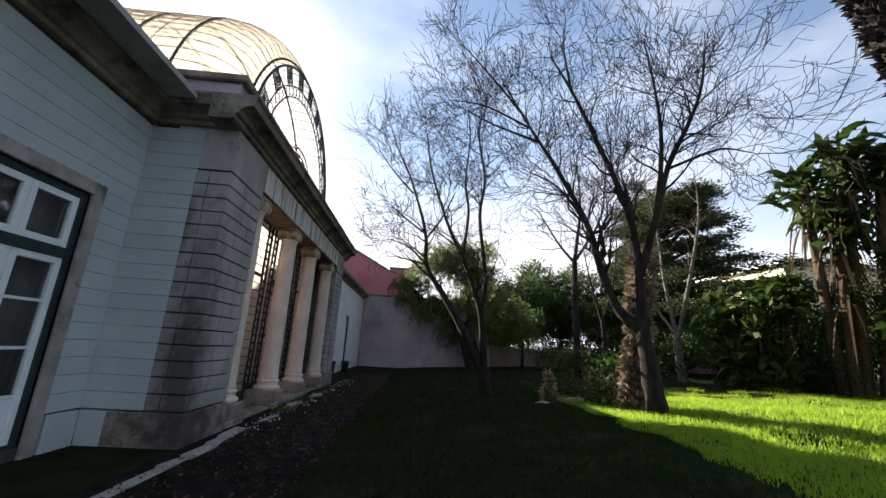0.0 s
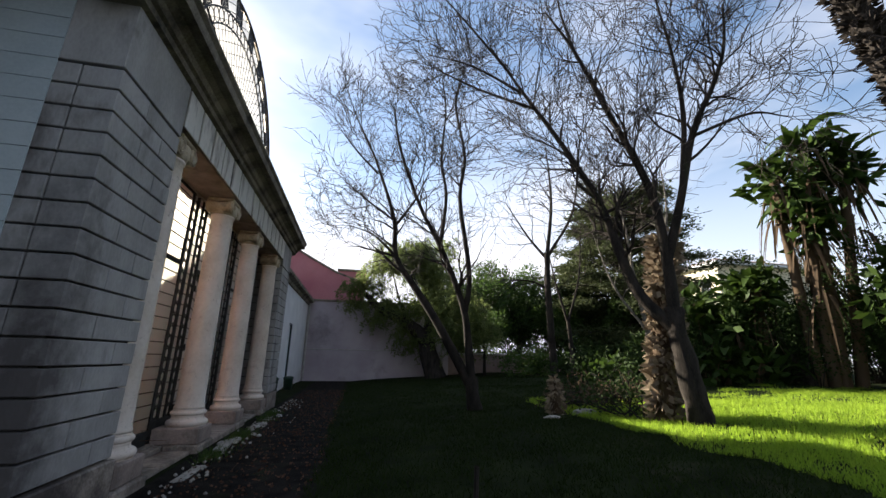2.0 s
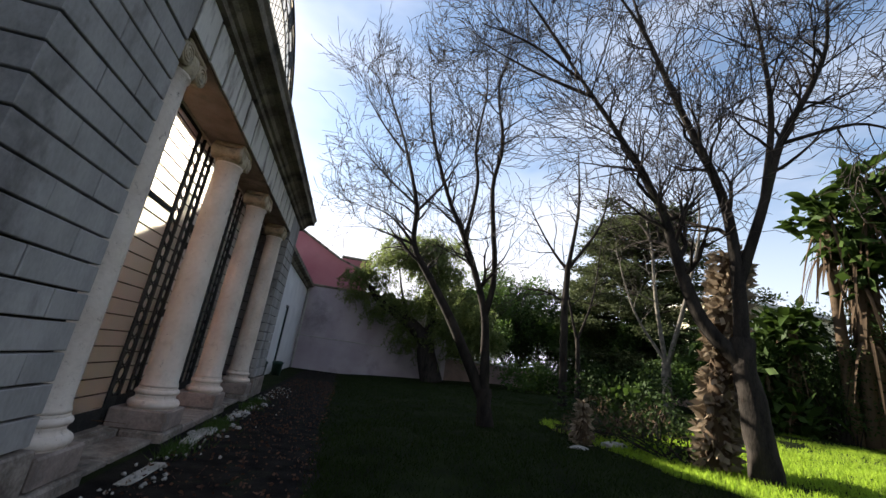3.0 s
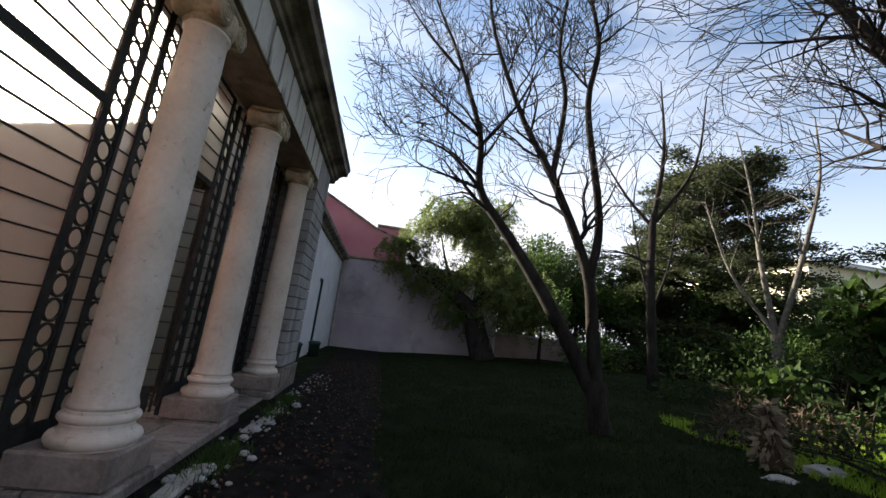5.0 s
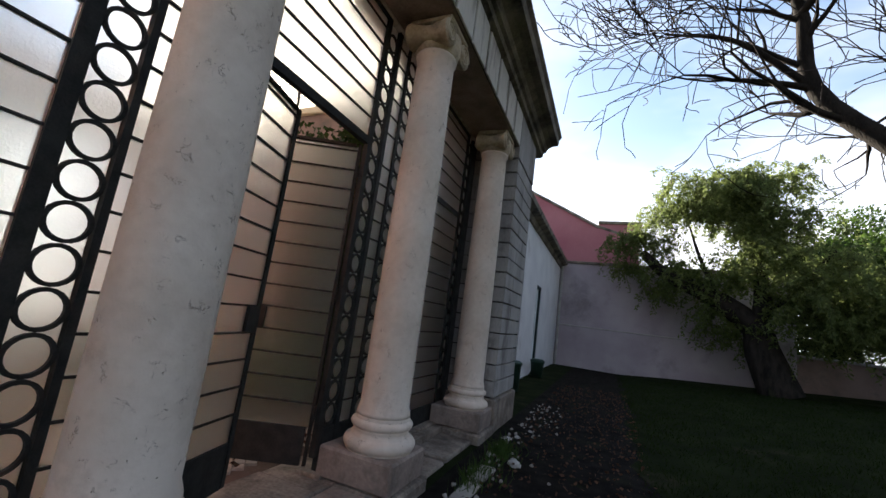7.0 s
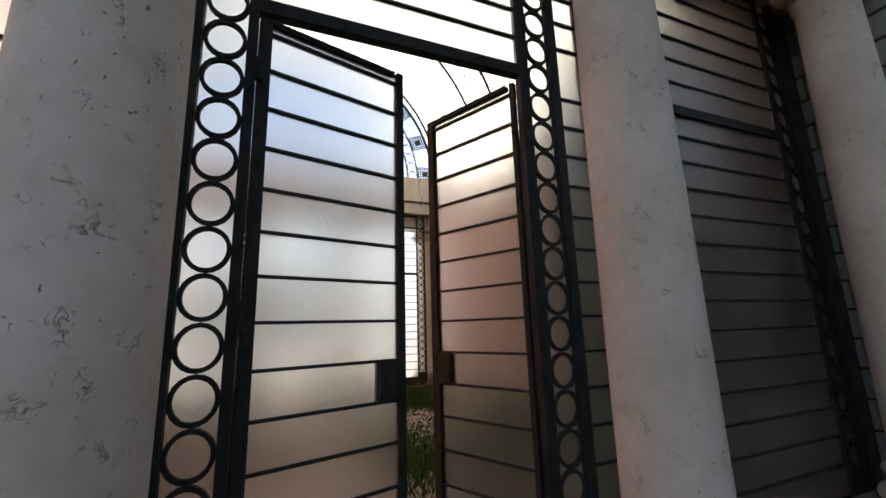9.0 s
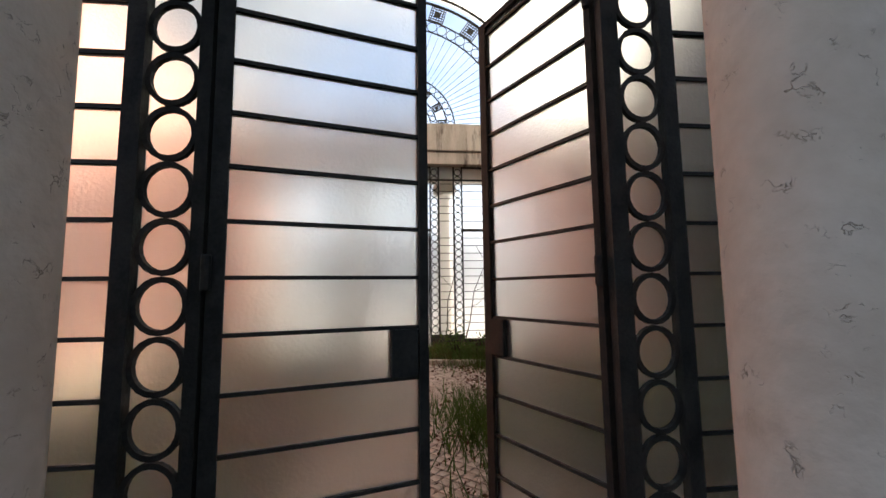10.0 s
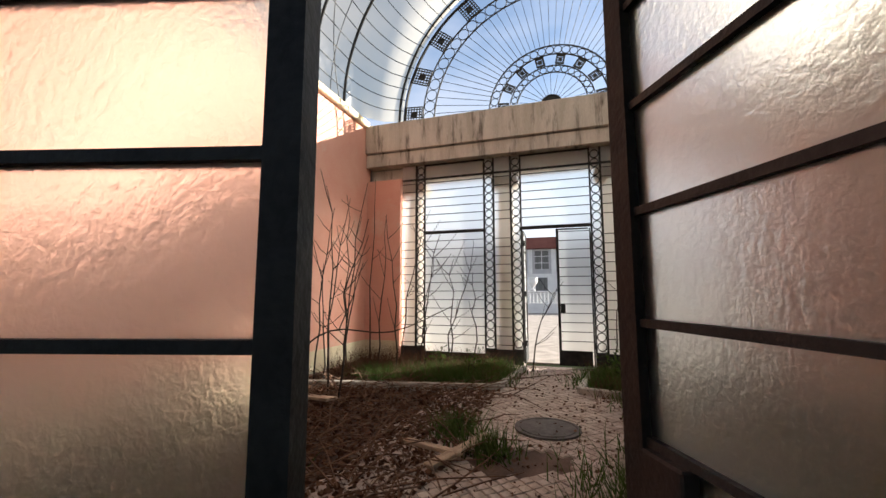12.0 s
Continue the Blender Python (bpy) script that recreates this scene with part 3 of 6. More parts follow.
# the pale return of the wing against the pier
for k in range(19):
    z = 0.441 + k * COURSE
    part("course", boxes((WING + 0.002, -3.55, PIER_Y - 0.012, PIER_Y + 0.2, z, z + COURSE - 0.006)), M_PAINT, wing)
    part("course", boxes((-3.552, -3.16, PIER_Y - 0.012, PIER_Y - 0.004, z, z + COURSE - 0.006)), M_PAINT, wing)
part("footing", boxes((WING + 0.03, -3.57, PIER_Y - 0.04, PIER_Y + 0.2, -0.05, 0.42)), M_PAINT, wing)
part("surround", boxes((WING - 0.1, WING + 0.025, W0 - 0.16, W0, 0.0, WT + 0.16), (WING - 0.1, WING + 0.025, W1, W1 + 0.16, 0.0, WT + 0.16), (WING - 0.1, WING + 0.025, W0, W1, WT, WT + 0.16), bevel=0.008), M_KERB, wing, "stone window surround")
solid("wall_wing_back", boxes((-12, -4.35, -9, -8.7, 0, 4.6), (-12, -11.7, -8.7, 6.3, 0, 4.6)), M_PAINT, "plain rear walls of the wing", "wall")
solid("floor_wing", boxes((-11.7, -4.35, -8.7, 6.3, 0.0, 0.13)), M_PLANK, "wooden floor behind the french window", "floor")
solid("roof_wing", boxes((-12, -3.2, -9, 6.1, 4.62, 4.70)), M_CONC, "flat roof of the side wing", "roof")

window = thing("window_1", "tall french window, white leaves in a dark green frame", "window", ((WING - 0.1), (W0 + W1) / 2, 0.14), kind="structure")
fx0, fx1 = WING - 0.13, WING - 0.04
part("window_frame", boxes((fx0, fx1, W0, W0 + 0.09, 0.14, WT), (fx0, fx1, W1 - 0.09, W1, 0.14, WT), (fx0, fx1, W0 + 0.09, W1 - 0.09, WT - 0.09, WT), (fx0, fx1 + 0.01, W0 + 0.09, W1 - 0.09, 2.14, 2.26), (fx0, fx1, W0 + 0.09, W1 - 0.09, 0.14, 0.18), bevel=0.006), M_WOOD_GREEN, window)
mid_w = (W0 + W1) / 2
for a, b in ((W0 + 0.09, mid_w - 0.003), (mid_w + 0.003, W1 - 0.09)):
    for z0, z1, cuts in ((0.18, 2.14, (0.66, 1.15, 1.65)), (2.26, WT - 0.09, ())):
        lx0, lx1 = fx0 + 0.02, fx1 - 0.01
        s = 0.075
        rows = [(lx0, lx1, a, a + s, z0, z1), (lx0, lx1, b - s, b, z0, z1), (lx0, lx1, a + s, b - s, z1 - s, z1), (lx0, lx1, a + s, b - s, z0, z0 + s)]
        leaf = part("leaf", boxes(*rows, bevel=0.005), M_WOOD_WHITE, window, "white painted casement")
        if cuts:
            part("glazing_bar", boxes(*[(lx0 + 0.01, lx1 - 0.01, a + s, b - s, c - 0.015, c + 0.015) for c in cuts]), M_WOOD_WHITE, leaf)
            part("bottom_panel", boxes((lx0 + 0.012, lx1 - 0.015, a + s, b - s, z0 + s, 0.64), bevel=0.01), M_WOOD_WHITE, leaf)
        lo = 0.66 if cuts else z0 + s
        ob = part("pane", boxes((lx0 + 0.022, lx0 + 0.028, a + s, b - s, lo, z1 - s)), M_WINDOW, leaf)
        ob.visible_shadow = False
cv, cf = [], []
for i in range(40):
    yy = W0 + (W1 - W0) * i / 39
    for z in (0.16, WT):
        cv.append((-4.22 + 0.03 * math.sin(i * 1.3) + 0.01 * math.sin(i * 3.1), yy, z))
    if i:
        cf.append((2 * i - 2, 2 * i, 2 * i + 1, 2 * i - 1))
curtain = tagged(new("curtain", raw_mesh("curtain", cv, cf, M_CURTAIN, True)), "dull grey net curtain behind the french window", "curtain")
curtain.modifiers.new("thickness", "SOLIDIFY").thickness = 0.004

# ---- entablature and cornice ----
CORN = [(0, 4.34), (0.05, 4.36), (0.06, 4.42), (0.10, 4.44), (0.13, 4.50), (0.20, 4.545), (0.30, 4.56), (0.31, 4.60), (0.315, 4.66), (0.35, 4.70), (0.35, 4.735), (0, 4.735)]


def cornice_run(name, face, y0, y1, ends, label):
    """A cornice along y with its profile returned round the free ends."""
    ob = thing(name, label, "cornice", (face, (y0 + y1) / 2, 4.4), kind="structure")
    bm = bmesh.new()
    prism(bm, [(face + u, z) for u, z in CORN] + [(face - 0.3, 4.735), (face - 0.3, 4.34)], "y", y0 - (0.35 if ends[0] else 0), y1 + (0.35 if ends[1] else 0))
    part("moulding", bm, M_CORNICE, ob)
    return ob


def return_run(name, y, sign, x0, x1, label):
    ob = thing(name, label, "cornice", (x0, y, 4.4), kind="structure")
    bm = bmesh.new()
    prism(bm, [(y + sign * (u - 0.004), z) for u, z in CORN] + [(y - sign * 0.3, 4.735), (y - sign * 0.3, 4.34)], "x", x0, x1)
    part("moulding", bm, M_CORNICE, ob)


cornice_run("trim_cornice_front", PIER_X, PIER_Y, 2 * MID - PIER_Y, (True, True), "dark weathered moulded cornice over the columns")
return_run("trim_cornice_return", PIER_Y, -1, -3.9, PIER_X - 0.31, "dark weathered cornice returning to the wing")
return_run("trim_cornice_return_north", 2 * MID - PIER_Y, 1, -3.9, PIER_X - 0.31, "dark weathered cornice at the far end")
cornice_run("trim_cornice_wing", WING, -9, PIER_Y - 0.02, (False, False), "dark weathered cornice of the side wing")

ent = thing("wall_entablature", "stained pale architrave and frieze over the columns", "entablature", (-2.9, MID, TOP), kind="structure")
E0, E1 = 7.12, 2 * MID - 7.12
part("architrave", boxes((-3.25, PIER_X - 0.03, E0, E1, TOP + 0.02, 4.05), bevel=0.006), M_STEP, ent, "brown-stained soffit beam")
part("backing", boxes((-3.25, PIER_X - 0.034, E0, E1, 4.052, 4.34)), M_CORNICE, ent)
part("joint_bed", boxes((PIER_X - 0.03, PIER_X - 0.016, E0, E1, TOP + 0.03, 4.338)), M_CORNICE, ent, "dark stained bed between the plates")
n_pan = 15
for k in range(n_pan):
    a = E0 + (E1 - E0) * k / n_pan
    b = E0 + (E1 - E0) * (k + 1) / n_pan
    part("frieze_panel", boxes((PIER_X - 0.016, PIER_X + 0.004, a + rnd.uniform(0.012, 0.045), b - rnd.uniform(0.012, 0.04), TOP + 0.024, 4.332), bevel=0.005), M_FRIEZE, ent)
part("beam_back", boxes((-3.62, -3.25, 6.58, 14.28, TOP + 0.02, BEAM_TOP), bevel=0.01), M_BEAM, ent)
part("top_slab", boxes((-3.25, PIER_X - 0.3, E0, E1, 4.34, 4.76)), M_CONC, ent)

par = thing("wall_parapet_south", "faded pink parapet with a dark coping", "parapet", (-3.3, 6.5, 4.73), kind="structure")
part("panel", boxes((-3.9, -2.80, 5.98, 7.3, 4.735, 5.14), (-4.2, -3.99, -9, 5.98, 4.735, 5.14), (-3.99, -3.9, 5.98, 6.2, 4.735, 5.14)), M_MAUVE, par)
part("coping", boxes((-3.95, -2.70, 5.90, 7.36, 5.14, 5.26), (-4.25, -3.90, -9, 5.90, 5.14, 5.26), bevel=0.02), M_CORNICE, par)
par = thing("wall_parapet_north", "faded pink parapet block with a dark coping", "parapet", (-3.3, 14.3, 4.73), kind="structure")
part("panel", boxes((-3.9, -2.80, 2 * MID - 7.3, 2 * MID - 5.98, 4.735, 5.14)), M_MAUVE, par)
part("coping", boxes((-3.95, -2.70, 2 * MID - 7.36, 2 * MID - 5.90, 5.14, 5.26), bevel=0.02), M_CORNICE, par)

# ---- stylobate ----
sty = thing("floor_stylobate", "worn stone slabs at the foot of the columns", "step", (-2.9, MID, 0), kind="structure")
y = 7.2
while y < 13.6:
    ln = min(rnd.uniform(0.8, 1.2), 13.66 - y)
    part("slab", boxes((-3.6, -3.10, y + 0.004, y + ln - 0.004, -0.02, 0.125 + rnd.uniform(-0.005, 0.005)), bevel=0.008), M_BASE, sty)
    y += ln
for a, b in ((9.80, 10.42), (10.43, 11.10)):
    part("slab", boxes((-3.096, -2.62, a + 0.004, b - 0.004, -0.02, 0.115 + rnd.uniform(-0.006, 0.006)), bevel=0.014), M_STEP, sty, "worn pinkish doorstep slab")
for a, b in ((7.70, 8.35), (8.38, 9.22), (11.68, 12.3), (12.34, 13.14)):
    part("slab", boxes((-3.096, -2.72, a + 0.004, b - 0.004, -0.03, 0.06 + rnd.uniform(-0.012, 0.012)), bevel=0.014), M_BASE, sty, "sunken broken edge slab")


# ---- columns ----
def scroll(bm, c, r):
    """A volute: a spiral band on the front of a capital."""
    pts = []
    for k in range(26):
        t = k / 25
        a = t * 4.6 * math.pi
        rr = r * (1 - 0.82 * t)
        pts.append((Vector((c[0], c[1] + rr * math.cos(a), c[2] + rr * math.sin(a))), 0.014 * (1 - 0.5 * t)))
    v, f = tubes([pts], 5)
    vs = [bm.verts.new(p) for p in v]
    for q in f:
        bm.faces.new([vs[i] for i in q])


def column(x, y, back=1):
    ob = thing("column", "pale worn marble ionic column on a stained block", "column", (x, y, 0.11), "columns of the pavilion")
    part("plinth", boxes((x - 0.34 * back, x + 0.27 * back, y - 0.27, y + 0.27, 0.13, 0.345), bevel=0.016), M_STEP, ob, "stained square stone plinth")
    part("footing", boxes((x - 0.16 * back, x + 0.31 * back, y - 0.30, y + 0.30, -0.03, 0.13), bevel=0.02), M_BASE, ob, "rough dark foundation block")
    bm = bmesh.new()
    prof = [(0.25, 0.345)]
    for k in range(9):
        a = -math.pi / 2 + math.pi * k / 8
        prof.append((0.225 + 0.045 * math.cos(a), 0.395 + 0.045 * math.sin(a)))
    prof += [(0.222, 0.445), (0.212, 0.46), (0.208, 0.48), (0.214, 0.495)]
    for k in range(7):
        a = -math.pi / 2 + math.pi * k / 6
        prof.append((0.205 + 0.03 * math.cos(a), 0.528 + 0.03 * math.sin(a)))
    prof += [(0.205, 0.562), (0.205, 0.575), (0.196, 0.59)]
    lathe(bm, prof, (x, y, 0), 40)
    part("base", bm, M_COLUMN, ob, smooth=True)
    bm = bmesh.new()
    prof = [(0.206, 0.585), (0.202, 0.61)] + [(0.188 - 0.024 * t ** 1.7, 0.65 + 2.88 * t) for t in [k / 14 for k in range(15)]] + [(0.180, 3.545), (0.182, 3.56), (0.175, 3.58)]
    lathe(bm, prof, (x, y, 0), 40)
    part("shaft", bm, M_COLUMN, ob, smooth=True)
    bm = bmesh.new()
    lathe(bm, [(0.165, 3.56), (0.185, 3.59), (0.20, 3.63), (0.205, 3.70), (0.20, 3.77)], (x, y, 0), 32)
    for s in (-1, 1):
        # rolls from front to back, waisted in the middle
        prof = [(0.095, -0.19), (0.10, -0.175), (0.085, -0.12), (0.07, -0.03), (0.07, 0.03), (0.085, 0.12), (0.10, 0.175), (0.095, 0.19)]
        rings = []
        for r, u in prof:
            rings.append([bm.verts.new((x + u, y + s * 0.17 + 1.12 * r * math.cos(2 * math.pi * k / 18), 3.70 + 1.12 * r * math.sin(2 * math.pi * k / 18))) for k in range(18)])
        for a, b in zip(rings, rings[1:]):
            for k in range(18):
                bm.faces.new((a[k], b[k], b[(k + 1) % 18], a[(k + 1) % 18]))
        bm.faces.new(rings[0])
        bm.faces.new(rings[-1][::-1])
    part("volutes", bm, M_CAPITAL, ob, "carved scroll rolls", smooth=True)
    bm = bmesh.new()
    for s in (-1, 1):
        for fx in (x + 0.19, x - 0.19):
            scroll(bm, (fx, y + s * 0.17, 3.70), 0.098)
    part("scroll", bm, M_CAPITAL, ob, "spiral carving", smooth=True)
    part("abacus", boxes((x - 0.20, x + 0.20, y - 0.21, y + 0.21, 3.79, 3.848), bevel=0.015), M_CAPITAL, ob, "stained square cap slab")
    return ob


first = column(COL_X, COLS[0])
for cy in COLS[1:]:
    copy_thing(first, pose(COL_X, cy, 0.11))
far_first = column(BACK - 0.48, FAR_COLS[0], -1)
for cy in FAR_COLS[1:]:
    copy_thing(far_first, pose(BACK - 0.48, cy, 0.11))

# ---- glazed iron screens ----
RING = 0.165
BARS = [1.272 + 0.1645 * k for k in range(-5, 9)]               # heights of the bars in the door leaves
BAY_BARS = [0.333 + 0.168 * k for k in range(1, 14)]
HEAD = 2.66
UPPER = [2.725 + 0.168 * k for k in range(1, 7)]
bar_cache, pane_cache = {}, {}
rv, rf = [], []
for k in range(20):
    a = 2 * math.pi * k / 20
    for dr, dx in ((-0.008, -0.009), (0.008, -0.009), (0.008, 0.009), (-0.008, 0.009)):
        rv.append((dx, (0.074 + dr) * math.cos(a), (0.074 + dr) * math.sin(a)))
for k in range(20):
    for q in range(4):
        rf.append((4 * k + q, 4 * k + (q + 1) % 4, 4 * ((k + 1) % 20) + (q + 1) % 4, 4 * ((k + 1) % 20) + q))
RING_MESH = raw_mesh("ring", rv, rf, M_IRON)


def glaze(parent, x, y0, y1, levels, lo, hi, m=None):
    """Bars at the given heights and a pane in each gap, in the plane x, from lo to hi; m moves them all."""
    m = m or Matrix()
    w = round(y1 - y0, 3)
    if w not in bar_cache:
        bar_cache[w] = mesh_of("glazing_bar", boxes((-0.012, 0.012, 0, w, -0.006, 0.006)), M_IRON)
    for z in levels:
        if lo + 0.01 < z < hi - 0.01:
            piece("glazing_bar", bar_cache[w], parent, m @ pose(x, y0, z))
    cuts = [lo] + [z for z in levels if lo + 0.02 < z < hi - 0.02] + [hi]
    for a, b in zip(cuts, cuts[1:]):
        key = (w, round(b - a, 3))
        if key not in pane_cache:
            pane_cache[key] = mesh_of("pane", boxes((-0.002, 0.002, 0, w, 0, key[1])), M_PANE)
        piece("pane", pane_cache[key], parent, m @ pose(x, y0, a, 0, 0, rnd.uniform(-0.15, 0.15)))


def ring_strip(parent, x, y0, y1, lo, hi, left=0.05, right=0.045):
    """Two flat stiles with a chain of rings between, and glass behind."""
    part("stile", boxes((x - 0.02, x + 0.022, y0, y0 + left, lo - 0.2, hi)), M_IRON, parent)
    part("stile", boxes((x - 0.02, x + 0.022, y1 - right, y1, lo - 0.2, hi)), M_IRON, parent)
    c, z = (y0 + left + y1 - right) / 2, 1.359 - 5 * RING
    wide = (y1 - right - y0 - left) / 0.164
    while z < hi - 0.06:
        piece("ring", RING_MESH, parent, pose(x + 0.004, c, z) @ Matrix.Diagonal((1, min(wide, 1.0), 1, 1)))
        z += RING
    glaze(parent, x - 0.016, y0 + left, y1 - right, [], lo, hi)
    part("cross_bar", boxes((x - 0.014, x - 0.004, y0 + left, y1 - right, lo - 0.01, lo + 0.012)), M_IRON, parent)
    part("kick_panel", boxes((x - 0.02, x + 0.018, y0 + left, y1 - right, FLOOR, lo - 0.01)), M_IRON, parent)


def screen(name, x, label, strips, bays, narrow, lo, hi, bay_bars, narrow_bars):
    """A whole screen: ring strips, three bays with a transom each, narrow lights behind the columns; bay 1 is the doorway."""
    ob = thing(name, label, "window", (x, MID, FLOOR), kind="structure")
    for a, b, l, r in strips:
        ring_strip(ob, x, a, b, lo, hi, l, r)
    for n, (a, b) in enumerate(bays):
        part("transom", boxes((x - 0.022, x + 0.026, a, b, HEAD, HEAD + 0.06)), M_IRON, ob)
        part("head_rail", boxes((x - 0.022, x + 0.022, a, b, hi - 0.03, hi)), M_IRON, ob)
        glaze(ob, x, a, b, UPPER, HEAD + 0.06, hi - 0.03)
        if n != 1:
            glaze(ob, x, a, b, bay_bars, 0.333, HEAD)
            part("kick_panel", boxes((x - 0.02, x + 0.02, a, b, FLOOR, 0.333)), M_IRON, ob)
    for a, b in narrow:
        glaze(ob, x, a, b, narrow_bars + UPPER, lo, hi)
        part("kick_panel", boxes((x - 0.02, x + 0.02, a, b, FLOOR, lo)), M_IRON, ob)
    part("sill", boxes((x - 0.12, x + 0.10, bays[0][0] - 0.3, bays[1][0], 0.10, FLOOR), (x - 0.12, x + 0.10, bays[1][1], bays[2][1] + 0.3, 0.10, FLOOR), bevel=0.008), M_BASE, ob)
    return ob


screen("window_2", FRONT, "black iron screen with ring strips and hammered glass panes",
       [(7.36, 7.60, 0.045, 0.045), (9.20, 9.463, 0.065, 0.033), (9.616, 9.855, 0.052, 0.036), (11.068, 11.32, 0.057, 0.048), (11.475, 11.738, 0.033, 0.065), (13.26, 13.5, 0.045, 0.045)],
       [(7.60, 9.20), (9.855, 11.068), (11.738, 13.26)], [(9.463, 9.616), (11.32, 11.475)], 0.45, TOP + 0.015, BAY_BARS, BARS)
screen("window_3", BACK, "black iron screen with ring strips facing the courtyard",
       [(7.65, 7.87, 0.035, 0.03), (9.08, 9.30, 0.03, 0.035), (9.60, 9.82, 0.035, 0.03), (11.04, 11.26, 0.03, 0.035), (11.56, 11.78, 0.035, 0.03), (12.99, 13.21, 0.03, 0.035)],
       [(7.87, 9.08), (9.82, 11.04), (11.78, 12.99)], [(9.30, 9.60), (11.26, 11.56), (7.35, 7.65)], 0.42, 4.12, BAY_BARS, BAY_BARS)
part("cross_bar", boxes((BACK - 0.016, BACK + 0.018, 7.35, 13.21, 3.80, 3.84)), M_IRON, bpy.data.objects["window_3"])


def door_leaf(name, hinge, angle, width, sign, label, plate_in=1, metal=None):
    """One glazed leaf. Built along +y from the hinge, then turned by angle."""
    metal = metal or M_IRON
    ob = thing(name, label, "door", (hinge[0], hinge[1], FLOOR), "glazed iron doors", kind="structure")
    m = pose(hinge[0], hinge[1], 0, 0, 0, angle)
    w = sign * width
    a, b = (0.0, w) if sign > 0 else (w, 0.0)
    free = (w - 0.033, w) if sign > 0 else (w, w + 0.045)
    hs = (0.0, 0.045) if sign > 0 else (-0.024, 0.0)
    piece("stile", mesh_of("stile", boxes((-0.018, 0.018, *free, 0.19, HEAD - 0.015)), metal), ob, m, "meeting stile")
    piece("stile", mesh_of("stile", boxes((-0.015, 0.015, *hs, 0.19, HEAD - 0.015)), metal), ob, m)
    piece("rail", mesh_of("rail", boxes((-0.018, 0.018, a + 0.045, b - 0.045, HEAD - 0.04, HEAD - 0.015)), metal), ob, m)
    piece("kick_panel", mesh_of("kick_panel", boxes((-0.018, 0.018, a + 0.045, b - 0.045, 0.19, 0.45)), M_IRON), ob, m)
    glaze(ob, 0, a + (0.045 if sign > 0 else 0.040), b - (0.031 if sign > 0 else 0.024), BARS, 0.45, HEAD - 0.04, m)
    p = (w - 0.13, w - 0.038) if sign > 0 else (w + 0.05, w + 0.13)
    plate = piece("lock_plate", mesh_of("lock_plate", boxes((-0.026, 0.026, *p, BARS[4] + 0.006, BARS[5] - 0.006), bevel=0.003), metal), ob, m, "black lock box")
    bm = bmesh.new()
    for z in (0.55, 1.45, 2.4):
        lathe(bm, [(0.012, -0.05), (0.014, -0.045), (0.014, 0.045), (0.012, 0.05)], (0.03, 0.0, z), 10)
    piece("hinge", mesh_of("hinge", bm, metal), ob, m)
    return ob


door_leaf("door_1", (FRONT, 9.86), 15.5, 0.66, 1, "glazed iron door leaf standing slightly ajar")
door_leaf("door_2", (FRONT - 0.03, 11.065), -64.0, 0.615, -1, "rust-edged glazed iron door leaf standing open inwards", metal=M_RUST)
door_leaf("door_3", (BACK, 11.035), 0.0, 0.605, -1, "closed glazed iron door leaf to the courtyard")
door_leaf("door_4", (BACK - 0.02, 9.825), 92.0, 0.605, 1, "glazed iron door leaf folded back to the courtyard")

# ---- glazed vault and fanlights ----
VR, GR = 3.85, 3.06


def vault_radius(x):
    """Radius of the vault along its length: full in the middle, drawn in at both ends."""
    d = min(FRONT - 0.05 - x, x - BACK - 0.05)
    if d >= 1.1:
        return VR
    t = max(d, 0.0) / 1.1
    return GR + (VR - GR) * math.sqrt(max(0.0, 1 - (1 - t) ** 2))


vault = thing("ceiling_vault", "dusty glazed barrel vault on dark iron ribs", "roof", ((FRONT + BACK) / 2, MID, BEAM_TOP), kind="structure")
stations = [FRONT - 0.05 - 1.1 * k / 8 for k in range(9)]
stations += [-4.45 - (5.2 - 0.0) * k / 6 for k in range(1, 6)]
stations += [BACK + 0.05 + 1.1 * (8 - k) / 8 for k in range(9)]
vv, vf = [], []
NA = 40
for x in stations:
    r = vault_radius(x)
    for k in range(NA + 1):
        a = math.pi * k / NA
        vv.append((x, MID + r * math.cos(a), BEAM_TOP + 0.06 + r * math.sin(a)))
for i in range(len(stations) - 1):
    for k in range(NA):
        q = i * (NA + 1) + k
        vf.append((q, q + 1, q + NA + 2, q + NA + 1))
glass = raw_part("pane", vv, vf, M_VAULT, vault, "dusty yellowed glass skin", smooth=True)
rib_x = [FRONT - 0.06, FRONT - 1.15, -5.4, -6.5, -7.55, -8.6, BACK + 1.15, BACK + 0.06]
for x in rib_x:
    r = vault_radius(x) - 0.02
    pts = [(Vector((x, MID + r * math.cos(math.pi * k / 48), BEAM_TOP + 0.06 + r * math.sin(math.pi * k / 48))), 0.028) for k in range(49)]
    v, f = tubes([pts], 6)
    raw_part("rib", v, f, M_IRON, vault)
fine = []
for k in range(1, 40):
    a = math.pi * k / 40
    fine.append([(Vector((x, MID + (vault_radius(x) - 0.012) * math.cos(a), BEAM_TOP + 0.06 + (vault_radius(x) - 0.012) * math.sin(a))), 0.009) for x in stations])
for j, path in enumerate(fine):
    v, f = tubes([path], 4)
    raw_part("purlin", v, f, M_IRON, vault)
for x in [s - 0.55 for s in rib_x[1:6]]:
    r = VR - 0.012
    v, f = tubes([[(Vector((x, MID + r * math.cos(math.pi * k / 40), BEAM_TOP + 0.06 + r * math.sin(math.pi * k / 40))), 0.008) for k in range(41)]], 4)
    raw_part("glazing_bar", v, f, M_IRON, vault)
